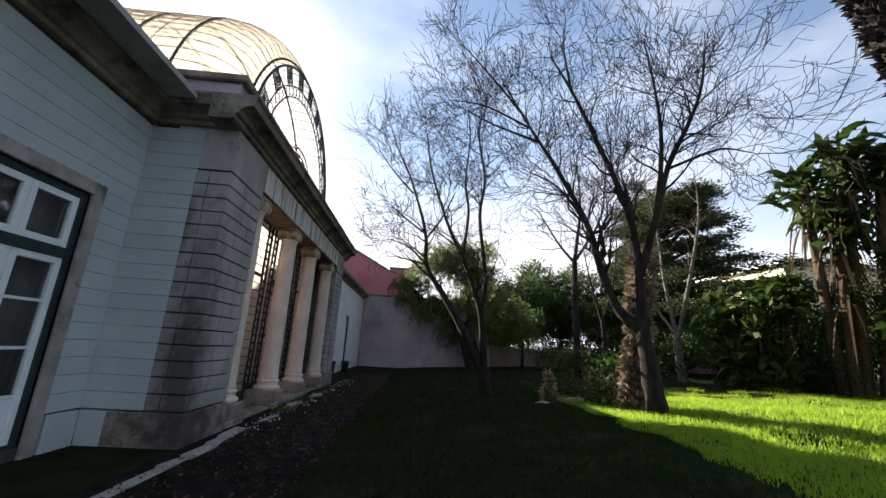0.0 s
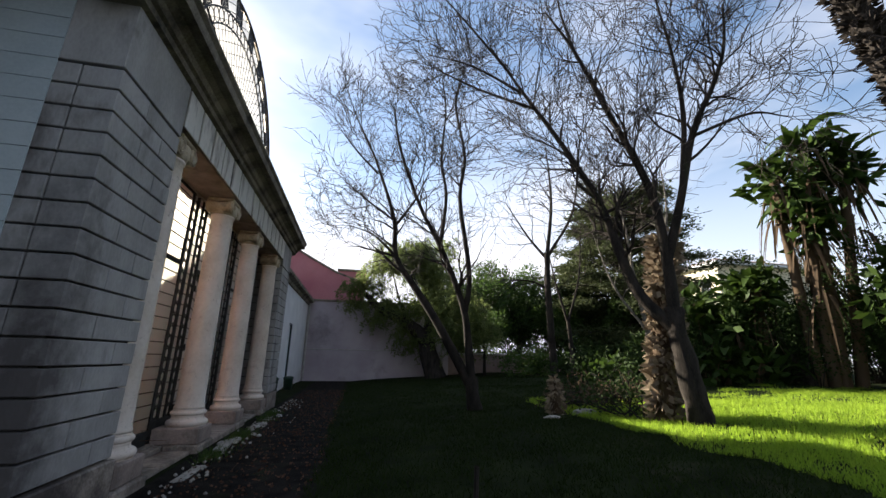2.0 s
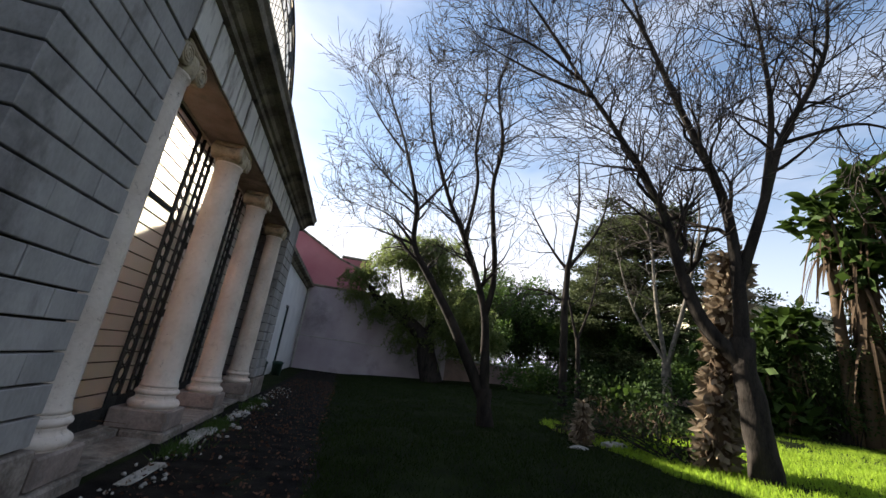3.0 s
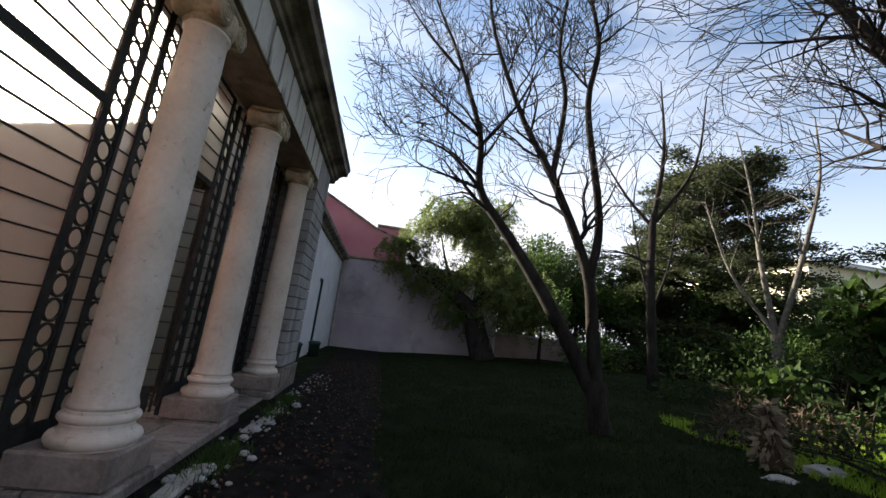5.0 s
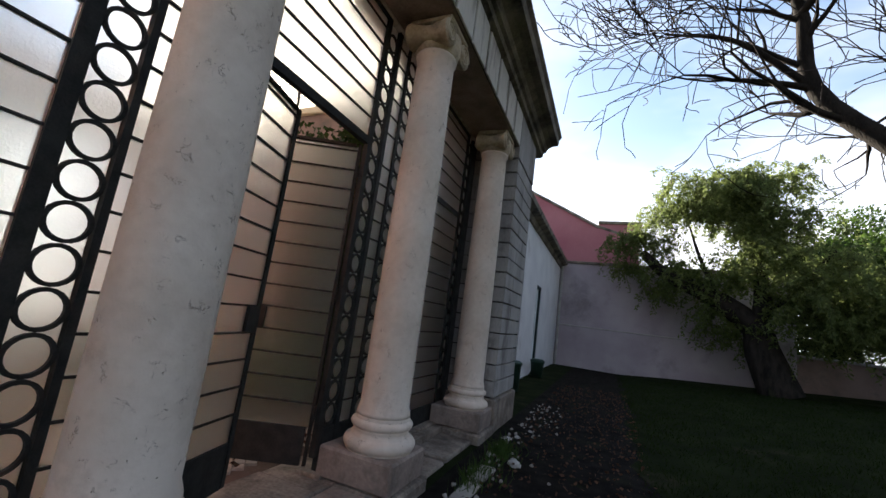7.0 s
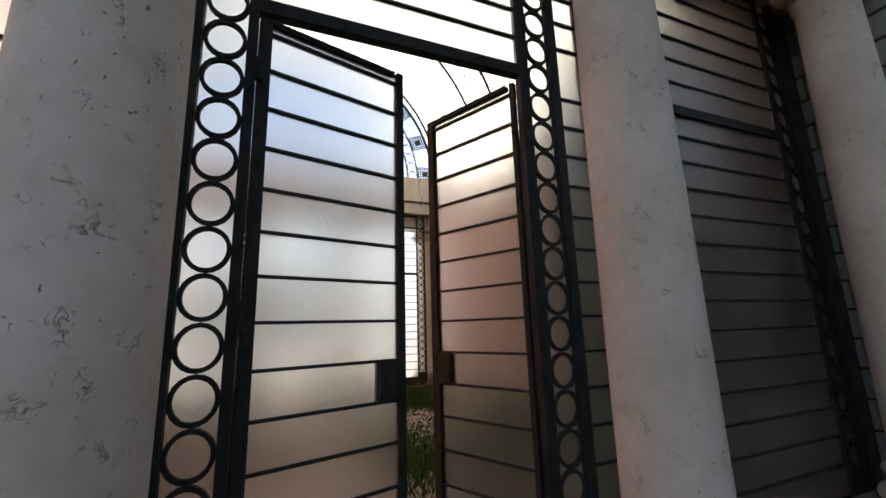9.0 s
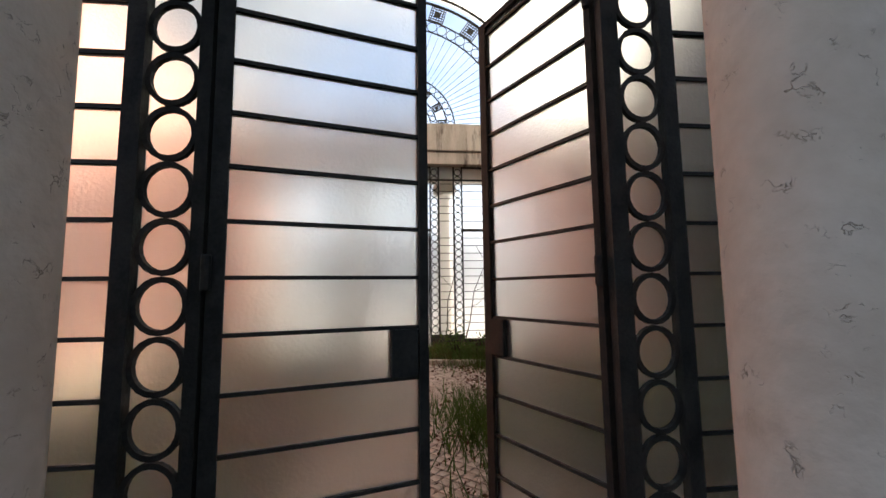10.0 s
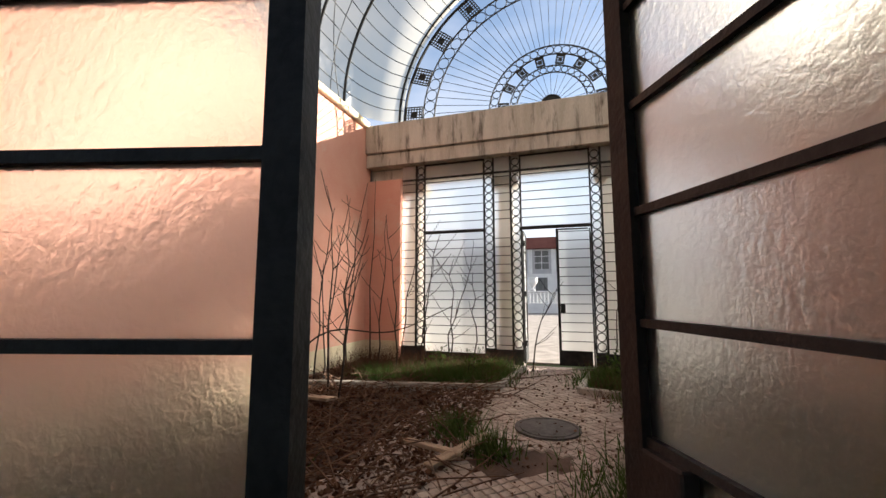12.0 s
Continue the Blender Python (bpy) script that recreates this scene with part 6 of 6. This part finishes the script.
for k in range(3600):
    i = rl.randrange(len(path) - 1)
    q, a = path[i].lerp(path[i + 1], rl.random()), rl.uniform(0, 6.28)
    sp.append((q.x + 0.30 * math.cos(a), q.y + 0.30 * math.sin(a), q.z))
    sd.append((math.cos(a) * 0.9, math.sin(a) * 0.9, rl.uniform(-0.2, 1.3)))
sd = np.array(sd)
leaf_part("leaf_base_sheath", np.array(sp), sd / np.linalg.norm(sd, axis=1)[:, None], 0.26, 0.22, M_BARK, lean, 13)
vs, fs = [], []
rl = random.Random(3)
for k in range(26):
    v, f = arching_leaf(Vector((12.2, 9.9, 16.5)), rl.uniform(0, 6.28), rl.uniform(2.0, 3.0), 0.22, rl.uniform(0.6, 1.4), rl)
    fs += [tuple(i + len(vs) for i in q) for q in f]
    vs += v
raw_part("fronds", vs, fs, M_LEAF_PALM, lean, smooth=True, kind="stuff")

# old palm stump wrapped in leaf bases beside the big tree
stump = thing("palm_stump", "shaggy palm trunk covered with dry leaf bases", "palm", (4.82, 9.2, 0.4))
path = [(Vector((4.82, 9.2, 0.3)), 0.20), (Vector((4.90, 9.14, 1.4)), 0.17), (Vector((5.02, 9.06, 2.6)), 0.19), (Vector((5.12, 9.0, 3.75)), 0.13)]
v, f = tubes([path], 12)
raw_part("trunk", v, f, M_LEAF_DRY, stump, smooth=True)
rs = random.Random(12)
sp, sd = [], []
for k in range(1100):
    z = rs.uniform(0.35, 3.75)
    a, lean_x = rs.uniform(0, 6.28), 4.82 + 0.087 * (z - 0.3)
    sp.append((lean_x + 0.16 * math.cos(a), 9.2 - 0.058 * (z - 0.3) + 0.16 * math.sin(a), z))
    sd.append((math.cos(a) * 0.8, math.sin(a) * 0.8, rs.uniform(-0.9, 0.9)))
sd = np.array(sd)
leaf_part("leaf_base_sheath", np.array(sp), sd / np.linalg.norm(sd, axis=1)[:, None], 0.21, 0.22, M_SHEATH, stump, 12)


def rock(name, label, at, size, seed, material=None):
    rng = random.Random(seed)
    bm = bmesh.new()
    bmesh.ops.create_icosphere(bm, subdivisions=2, radius=1.0)
    for v in bm.verts:
        v.co *= 1 + 0.35 * noise.noise(v.co * 1.6 + Vector((seed, 0, 0)))
        v.co = Vector((v.co.x * size[0], v.co.y * size[1], v.co.z * size[2]))
        v.co += Vector(at)
    return solid(name, bm, material or M_RUBBLE, label, "rock", kind="", smooth=False)


small = thing("palm_stump", "small shaggy brown stump among undergrowth", "stump", (3.45, 10.55, rise(3.45, 10.55)))
foot_z = rise(3.45, 10.55)
v, f = tubes([[(Vector((3.45, 10.55, foot_z - 0.05)), 0.12), (Vector((3.45, 10.55, foot_z + 0.3)), 0.11), (Vector((3.45, 10.55, foot_z + 0.70)), 0.03)]], 9)
raw_part("trunk", v, f, M_LEAF_DRY, small, smooth=True)
sp, sd = [], []
for k in range(260):
    t, a = rs.random(), rs.uniform(0, 6.28)
    r = 0.12 * (1 - t) + 0.02
    sp.append((3.45 + r * math.cos(a), 10.55 + r * math.sin(a), foot_z + 0.70 * t))
    sd.append((math.cos(a) * 0.6, math.sin(a) * 0.6, rs.uniform(-1.0, 0.5)))
sd = np.array(sd)
leaf_part("leaf_base_sheath", np.array(sp), sd / np.linalg.norm(sd, axis=1)[:, None], 0.13, 0.22, M_SHEATH, small, 15)
rock("garden_rock", "flat pale stone half sunk in the grass", (4.0, 10.4, 0.37), (0.28, 0.16, 0.07), 6, M_KERB)
rock("garden_rock", "flat pale stone half sunk in the grass", (3.2, 10.2, 0.30), (0.18, 0.12, 0.05), 8, M_KERB)
rr = random.Random(44)
for k in range(24):
    y = rr.uniform(9.6, 14.6)
    s = rr.uniform(0.02, 0.065)
    ob = rock("rubble_stone", "pale broken stone lying beside the path", (-2.28 + rr.gauss(0, 0.13), y, 0.035 + s * 0.3), (s, s * rr.uniform(0.6, 1.2), s * 0.55), 200 + k)
    tagged(ob, group="rubble beside the path")

# stake in the grass
stake = thing("garden_stake", "short dark stake standing in the grass", "stake", (0.18, 5.22, 0.1))
v, f = tubes([[(Vector((0.18, 5.22, rise(0.18, 5.22) - 0.03)), 0.018), (Vector((0.20, 5.22, 0.72)), 0.016)]], 7)
raw_part("rod", v, f, M_BARK, stake)


# ---- grass ----
def sow(name, label, spots, height, width, material, seed, lean=0.35):
    rng = np.random.default_rng(seed)
    p = np.array(spots)
    n = len(p)
    h = height * rng.uniform(0.5, 1.4, n)
    a = rng.uniform(0, 2 * np.pi, n)
    dx, dy = np.cos(a) * width / 2, np.sin(a) * width / 2
    bx, by = rng.normal(size=n) * lean * h, rng.normal(size=n) * lean * h
    v = np.stack([np.stack([p[:, 0] - dx, p[:, 1] - dy, p[:, 2]], 1), np.stack([p[:, 0] + dx, p[:, 1] + dy, p[:, 2]], 1), np.stack([p[:, 0] + bx, p[:, 1] + by, p[:, 2] + h], 1)], 1).reshape(-1, 3)
    me = bpy.data.meshes.new(name)
    me.from_pydata(v.tolist(), [], np.arange(3 * n).reshape(-1, 3).tolist())
    me.materials.append(material)
    return tagged(new(name, me), label, "grass", kind="stuff")


rg = random.Random(17)
spots, shade = [], []
while len(spots) < 110000:
    x, y = rg.uniform(-1.0, 15.0), rg.uniform(-0.5, 25.5)
    if rg.random() > 1.0 / (1 + 0.02 * ((x - 2) ** 2 + (y - 6) ** 2)) + 0.12:
        continue
    c = noise.noise(Vector((x * 1.3, y * 1.3, 7.0)))
    if c < -0.25 and rg.random() < 0.6:
        continue
    # inside the shadow edge, blades go to the turf with shade in its colour
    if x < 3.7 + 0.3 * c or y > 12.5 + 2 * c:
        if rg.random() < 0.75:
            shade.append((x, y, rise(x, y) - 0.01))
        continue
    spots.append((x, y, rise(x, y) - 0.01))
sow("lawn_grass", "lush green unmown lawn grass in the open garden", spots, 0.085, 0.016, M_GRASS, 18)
sow("shaded_turf", "short mossy turf between path and lawn, darkened for the house shade", shade, 0.06, 0.012, M_TURF_SHADED, 20, 0.6)
spots = [(-2.45 + abs(rg.gauss(0, 0.12)), rg.choice((10.1, 10.4, 12.2, 13.0, 9.0)) + rg.gauss(0, 0.2), 0.02) for _ in range(1600)]
sow("weeds", "weeds sprouting between the step and the path", spots, 0.12, 0.012, M_LEAF_MID, 19, 0.5)

# ---- pavilion floor and what lies on it ----
ri = random.Random(77)
setts = thing("floor_setts", "small pale diamond-laid paving setts, half buried", "paving", (-7, MID, FLOOR - 0.03), kind="structure")
SETT = 0.082
sett_meshes = []
for k in range(5):
    bm = boxes((-SETT / 2 + 0.006, SETT / 2 - 0.006, -SETT / 2 + 0.006, SETT / 2 - 0.006, -0.03, 0.0), bevel=0.005)
    for v in bm.verts:
        v.co += Vector((ri.uniform(-0.004, 0.004), ri.uniform(-0.004, 0.004), ri.uniform(-0.004, 0.003)))
    sett_meshes.append(mesh_of("sett", bm, M_PAVE))
sv, sf, single = [], [], 0
half = SETT * math.sqrt(0.5)
rows_n = int(6.9 / half)
for i in range(rows_n):
    for j in range(int(4.4 / (2 * half))):
        x = -3.75 - i * half
        y = 8.2 + (2 * j + i % 2) * half
        edge = 8.9 + 0.35 * noise.noise(Vector((x * 0.7, 0, 3)))
        if y < edge or y > 12.3 or noise.noise(Vector((x * 0.9, y * 0.9, 1.5))) > 0.62:
            continue
        z = FLOOR - 0.012 + 0.006 * noise.noise(Vector((x * 2, y * 2, 0)))
        if single < 300 and -6.6 < x < -4.6 and 9.9 < y < 11.2:
            single += 1
            piece("sett", ri.choice(sett_meshes), setts, pose(x, y, z, ri.uniform(-2, 2), ri.uniform(-2, 2), 45 + ri.uniform(-4, 4)))
            continue
        h, zz = half - 0.008, z + ri.uniform(-0.004, 0.004)
        q = len(sv)
        sv += [(x - h, y, zz), (x, y - h, zz), (x + h, y, zz), (x, y + h, zz), (x - half, y, zz - 0.018), (x, y - half, zz - 0.018), (x + half, y, zz - 0.018), (x, y + half, zz - 0.018)]
        sf += [(q, q + 1, q + 2, q + 3), (q + 4, q + 5, q + 1, q), (q + 5, q + 6, q + 2, q + 1), (q + 6, q + 7, q + 3, q + 2), (q + 7, q + 4, q, q + 3)]
raw_part("sett_field", sv, sf, M_PAVE, setts, "field of small pale setts", kind="stuff")

manhole = thing("manhole_cover", "round grey iron manhole cover set in the paving", "manhole", (-7.4, 10.42, FLOOR))
bm = bmesh.new()
lathe(bm, [(0.32, 0.12), (0.32, 0.158), (0.29, 0.160), (0.285, 0.153), (0.27, 0.153), (0.265, 0.160), (0.02, 0.160)], (-7.4, 10.42, 0), 28)
part("cover", bm, M_COVER, manhole)


def bed_edge(a, b):
    ob = thing("bed_edging", "low pale concrete edging of a planting bed", "edging", (a[0], a[1], FLOOR), "bed edgings")
    d = Vector((b[0] - a[0], b[1] - a[1], 0))
    me = mesh_of("edging", boxes((0, d.length, -0.045, 0.045, -0.05, 0.075), bevel=0.012), M_KERB)
    piece("edging", me, ob, pose(a[0], a[1], FLOOR, 0, 0, math.degrees(math.atan2(d.y, d.x))))


bed_edge((-8.15, 6.65), (-8.8, 9.66))
bed_edge((-8.8, 9.66), (-10.3, 9.85))
bed_edge((-8.95, 10.75), (-8.3, 14.1))
bed_edge((-10.3, 10.95), (-8.95, 10.75))

for a, ln, w, rot, tilt in (((-6.15, 9.62), 0.75, 0.09, 155, 3), ((-6.6, 9.25), 0.6, 0.07, 70, 2), ((-5.6, 8.9), 0.9, 0.06, 20, 4), ((-7.6, 7.4), 0.8, 0.14, 60, 8), ((-7.9, 7.0), 0.7, 0.12, 40, 10)):
    pl = thing("timber_plank", "broken weathered timber lying on the litter", "plank", (a[0], a[1], FLOOR + 0.01), "fallen timbers")
    bm = boxes((0, ln, -w / 2, w / 2, 0, 0.035), bevel=0.006)
    piece("board", mesh_of("board", bm, M_PLANK), pl, pose(a[0], a[1], FLOOR + 0.012, 0, -tilt, rot))


def litter(name, label, n, spread, z, size, seed, material):
    rng = np.random.default_rng(seed)
    pts, dirs = [], []
    r = random.Random(seed)
    while len(pts) < n:
        x, y = spread(r)
        pts.append((x, y, z + abs(r.gauss(0, 0.02))))
        dirs.append((r.gauss(0, 1), r.gauss(0, 1), r.gauss(0, 0.28)))
    d = np.array(dirs)
    d /= np.linalg.norm(d, axis=1)[:, None]
    v, f = blades(np.array(pts), d, size, 0.33, rng)
    me = bpy.data.meshes.new(name)
    me.from_pydata(v.tolist(), [], f.tolist())
    me.materials.append(material)
    return tagged(new(name, me), label, "litter", kind="stuff")


litter("leaf_litter", "deep brown litter of fallen leaves", 24000, lambda r: (r.uniform(-10.3, -3.7), 6.7 + 3.0 * r.random() ** 1.4), FLOOR - 0.015, 0.052, 3, M_LITTER)
litter("leaf_litter", "scattered brown leaves on the setts", 3200, lambda r: (r.uniform(-10.3, -3.7), r.uniform(9.0, 14.0)), FLOOR - 0.01, 0.04, 4, M_LITTER)
litter("leaf_litter", "brown leaves drifted along the far side", 6000, lambda r: (r.uniform(-10.3, -3.7), 14.1 - 2.8 * r.random() ** 1.3), FLOOR - 0.015, 0.05, 5, M_LITTER)
litter("leaf_litter", "dry leaves scattered on the asphalt path", 2600, lambda r: (r.uniform(-2.4, -0.9), r.uniform(4, 20)), 0.045, 0.04, 6, M_LITTER)

pebbles = []
for k in range(240):
    x, y, s = -2.48 + abs(ri.gauss(0, 0.24)), ri.uniform(6.5, 16.5), ri.uniform(0.006, 0.02)
    a = ri.uniform(0, 6.28)
    pebbles.append([(Vector((x, y, 0.045)), s * 0.5), (Vector((x + math.cos(a) * s, y + math.sin(a) * s, 0.047 + s * 0.3)), s), (Vector((x + math.cos(a) * 2.2 * s, y + math.sin(a) * 2.2 * s, 0.045)), s * 0.4)])
v, f = tubes(pebbles, 5)
tagged(new("gravel", raw_mesh("gravel", v, f, M_KERB)), "pale crumbs of stone strewn on the path", "gravel", kind="stuff")

# dead sticks on the litter
sticks = []
for k in range(620):
    x, y = ri.uniform(-9.5, -3.8), 6.8 + 3.1 * ri.random() ** 1.2
    a = ri.uniform(0, 6.28)
    ln = ri.uniform(0.2, 0.9)
    p = Vector((x, y, FLOOR + ri.uniform(0.0, 0.05)))
    e = p + Vector((math.cos(a) * ln, math.sin(a) * ln, ri.uniform(-0.02, 0.22)))
    sticks.append([(p, 0.007), (p.lerp(e, 0.5) + Vector((ri.gauss(0, 0.03), ri.gauss(0, 0.03), 0.02)), 0.006), (e, 0.003)])
v, f = tubes(sticks, 4)
tagged(new("dead_sticks", raw_mesh("dead_sticks", v, f, M_STICK)), "tangle of dead sticks over the litter", "sticks", kind="stuff")

spots = []
for cx, cy, sx, sy, n in ((-9.3, 8.6, 0.18, 0.35, 3000), (-9.0, 7.7, 0.16, 0.2, 900), (-9.5, 9.35, 0.22, 0.2, 2600), (-10.1, 8.9, 0.15, 0.5, 1500), (-9.6, 11.35, 0.3, 0.25, 4200), (-9.1, 11.9, 0.25, 0.3, 2600), (-8.6, 12.2, 0.3, 0.4, 1600), (-9.0, 9.0, 0.12, 0.25, 1400), (-6.6, 10.0, 0.12, 0.1, 260), (-7.0, 9.6, 0.15, 0.1, 300), (-5.8, 11.2, 0.5, 0.25, 1300), (-5.0, 8.6, 0.2, 0.2, 300), (-4.2, 10.8, 0.08, 0.1, 160)):
    spots += [(min(max(ri.gauss(cx, sx), -10.5), -3.7), min(max(ri.gauss(cy, sy), 6.7), 14.1), FLOOR - 0.01) for _ in range(n)]
sow("bed_grass", "tufts of bright grass in the planting beds", spots, 0.20, 0.013, M_LEAF_MID, 21, 0.45)
spots = [(ri.uniform(-10.4, -8.9), ri.uniform(6.8, 9.6), FLOOR - 0.01) for _ in range(4200)] + [(ri.uniform(-10.4, -8.5), ri.uniform(10.9, 13.6), FLOOR - 0.01) for _ in range(1200)]
sow("dry_grass", "dry brown grass and stems in the planting beds", spots, 0.30, 0.008, M_LITTER, 22, 0.6)
for k, (x, y, r) in enumerate(((-9.4, 9.3, 0.3), (-9.7, 8.6, 0.28), (-9.4, 11.4, 0.38), (-9.0, 11.9, 0.36), (-4.7, 12.3, 0.42), (-5.6, 12.1, 0.40), (-6.5, 12.0, 0.36), (-4.4, 13.1, 0.45), (-4.0, 7.3, 0.4), (-4.05, 8.0, 0.36))):
    shrub("weed_shrub", "bushy green weeds growing through the pavilion floor", [(x, y, FLOOR + 0.6 * r, r), (x + 0.15, y - 0.1, FLOOR + 0.9 * r, 0.7 * r)], 171 + k, M_LEAF_MID, 0.06, 1500, 0.22, base=(x, y, FLOOR))

vine = random.Random(91)
for n, (x0, x1, y0, y1, z1, count) in enumerate(((-4.5, -3.95, 12.6, 13.9, 4.0, 52), (-5.4, -4.3, 12.8, 13.9, 4.4, 70), (-6.5, -5.2, 13.3, 13.95, 4.2, 52), (-4.3, -4.02, 11.95, 13.5, 2.35, 48))):
    cl = [(vine.uniform(x0, x1), vine.uniform(y0, y1), FLOOR + 0.25 + (z1 - 0.4) * vine.random() ** 0.85, vine.uniform(0.26, 0.42)) for _ in range(count)]
    cl[0] = ((x0 + x1) / 2, y1 - 0.3, 0.5, 0.4)
    shrub("creeper", "overgrown dark creeper climbing the inside wall", cl, 410 + n, M_LEAF_DARK, 0.11, 620, 0.36, base=(cl[0][0], cl[0][1], FLOOR))
hang = [(vine.uniform(-4.6, -3.9), vine.uniform(11.9, 12.9), vine.uniform(2.5, 3.2), vine.uniform(0.16, 0.28)) for _ in range(9)]
shrub("creeper", "withered brown creeper hanging near the glazed door", [(-4.3, 12.9, 0.5, 0.3)] + hang, 420, M_LITTER, 0.09, 520, 0.36, base=(-4.3, 12.9, FLOOR))
for k, (x, y, r) in enumerate(((-3.78, 7.85, 0.42), (-3.76, 8.25, 0.44), (-3.8, 8.62, 0.42), (-3.78, 9.02, 0.42), (-4.65, 11.5, 0.36), (-4.5, 8.7, 0.45), (-4.05, 9.55, 0.30), (-4.35, 11.75, 0.46), (-5.0, 11.9, 0.5), (-3.9, 12.3, 0.42))):
    shrub("weed_shrub", "knee-high green weeds behind the glazed screen", [(x, y, FLOOR + 0.6 * r, r), (x - 0.1, y + 0.12, FLOOR + 1.25 * r, 0.75 * r)], 431 + k, M_LEAF_MID, 0.06, 1500, 0.22, base=(x, y, FLOOR))


def stalk(x, y, h, seed, lean=(0, 0)):
    """A dead, upright stalk with a few thin side shoots."""
    rng = random.Random(seed)
    ob = thing("dry_stalk", "tall dry leafless stalk standing in the bed", "plant", (x, y, FLOOR), "dry stalks in the bed")
    p = [Vector((x, y, FLOOR - 0.03))]
    n = 7
    for k in range(1, n + 1):
        t = k / n
        p.append(Vector((x + lean[0] * t * t + rng.gauss(0, 0.03), y + lean[1] * t * t + rng.gauss(0, 0.03), FLOOR + h * t)))
    v, f = tubes([[(q, 0.014 * (1 - 0.7 * k / n)) for k, q in enumerate(p)]], 6)
    raw_part("stem", v, f, M_TWIG, ob, smooth=True)
    for k in range(2, n):
        for _ in range(rng.choice((0, 1, 1, 2))):
            a = rng.uniform(0, 6.28)
            e = p[k] + Vector((math.cos(a), math.sin(a), rng.uniform(0.5, 1.4))) * rng.uniform(0.2, 0.5)
            v, f = tubes([[(p[k], 0.006), (p[k].lerp(e, 0.5) + Vector((0, 0, -0.03)), 0.005), (e, 0.003)]], 4)
            raw_part("shoot", v, f, M_TWIG, ob)


for k, (x, y, h) in enumerate(((-9.9, 7.1, 3.4), (-9.6, 7.4, 2.8), (-9.2, 7.0, 3.1), (-9.9, 8.1, 2.4), (-10.2, 8.5, 2.0), (-9.3, 7.9, 2.6), (-8.8, 7.2, 2.2), (-8.0, 7.5, 2.9), (-7.6, 7.9, 2.3), (-10.2, 9.0, 1.7), (-9.8, 8.7, 1.9), (-10.1, 11.3, 1.8), (-9.9, 11.7, 2.1), (-8.5, 6.9, 2.7), (-9.0, 6.8, 3.0), (-7.9, 6.9, 2.5), (-9.6, 6.8, 3.2), (-8.3, 7.2, 1.9), (-10.0, 7.7, 2.9), (-9.5, 8.3, 2.2), (-10.3, 10.0, 1.5))):
    stalk(x, y, h, 300 + k, (random.Random(k).uniform(-0.4, 0.4), random.Random(k + 50).uniform(-0.2, 0.6)))
arch = thing("dry_branch", "thin dead branch arching across the doorway view", "plant", (-6.9, 7.6, FLOOR))
path = smooth_path([(-6.9, 7.4, 0.1), (-6.7, 7.9, 0.75), (-6.5, 8.5, 1.12), (-6.6, 9.1, 1.12), (-6.9, 9.6, 1.35)])
v, f = tubes([[(q, 0.011 * (1 - 0.6 * k / (len(path) - 1))) for k, q in enumerate(path)]], 6)
raw_part("stem", v, f, M_TWIG, arch, smooth=True)
for a, b in (((-6.6, 8.2, 0.98), (-6.6, 8.1, 1.9)), ((-6.5, 8.6, 1.13), (-6.4, 8.9, 1.75)), ((-6.7, 7.9, 0.75), (-6.3, 7.9, 1.5))):
    v, f = tubes([[(Vector(a), 0.006), (Vector(a).lerp(Vector(b), 0.5) + Vector((0.03, 0.04, 0)), 0.005), (Vector(b), 0.003)]], 4)
    raw_part("shoot", v, f, M_TWIG, arch)

# bins and a drain spout by the annex
for k, (x, y, h) in enumerate(((-3.22, 17.3, 0.62), (-3.2, 20.6, 0.5))):
    b = thing("dustbin", "small dark plastic bin beside the annex door", "bin", (x, y, 0.03), "bins by the annex")
    bm = bmesh.new()
    lathe(bm, [(0.13, 0.035), (0.16, 0.04), (0.19, h - 0.06), (0.205, h - 0.05), (0.205, h - 0.02)], (x, y, 0), 18)
    part("body", bm, M_BIN, b, smooth=True)
    bm = bmesh.new()
    lathe(bm, [(0.21, h - 0.02), (0.21, h), (0.15, h + 0.04), (0.03, h + 0.05)], (x, y, 0), 18)
    part("lid", bm, M_BIN, b, smooth=True)
pipe = thing("downpipe", "grey downpipe in the corner of the annex", "pipe", (-3.4, 26.8, 0))
v, f = tubes([[(Vector((-3.4, 26.8, 0.03)), 0.05), (Vector((-3.4, 26.8, 2.2)), 0.05), (Vector((-3.4, 26.8, 4.3)), 0.05)]], 10)
raw_part("tube", v, f, M_CONC, pipe, smooth=True)
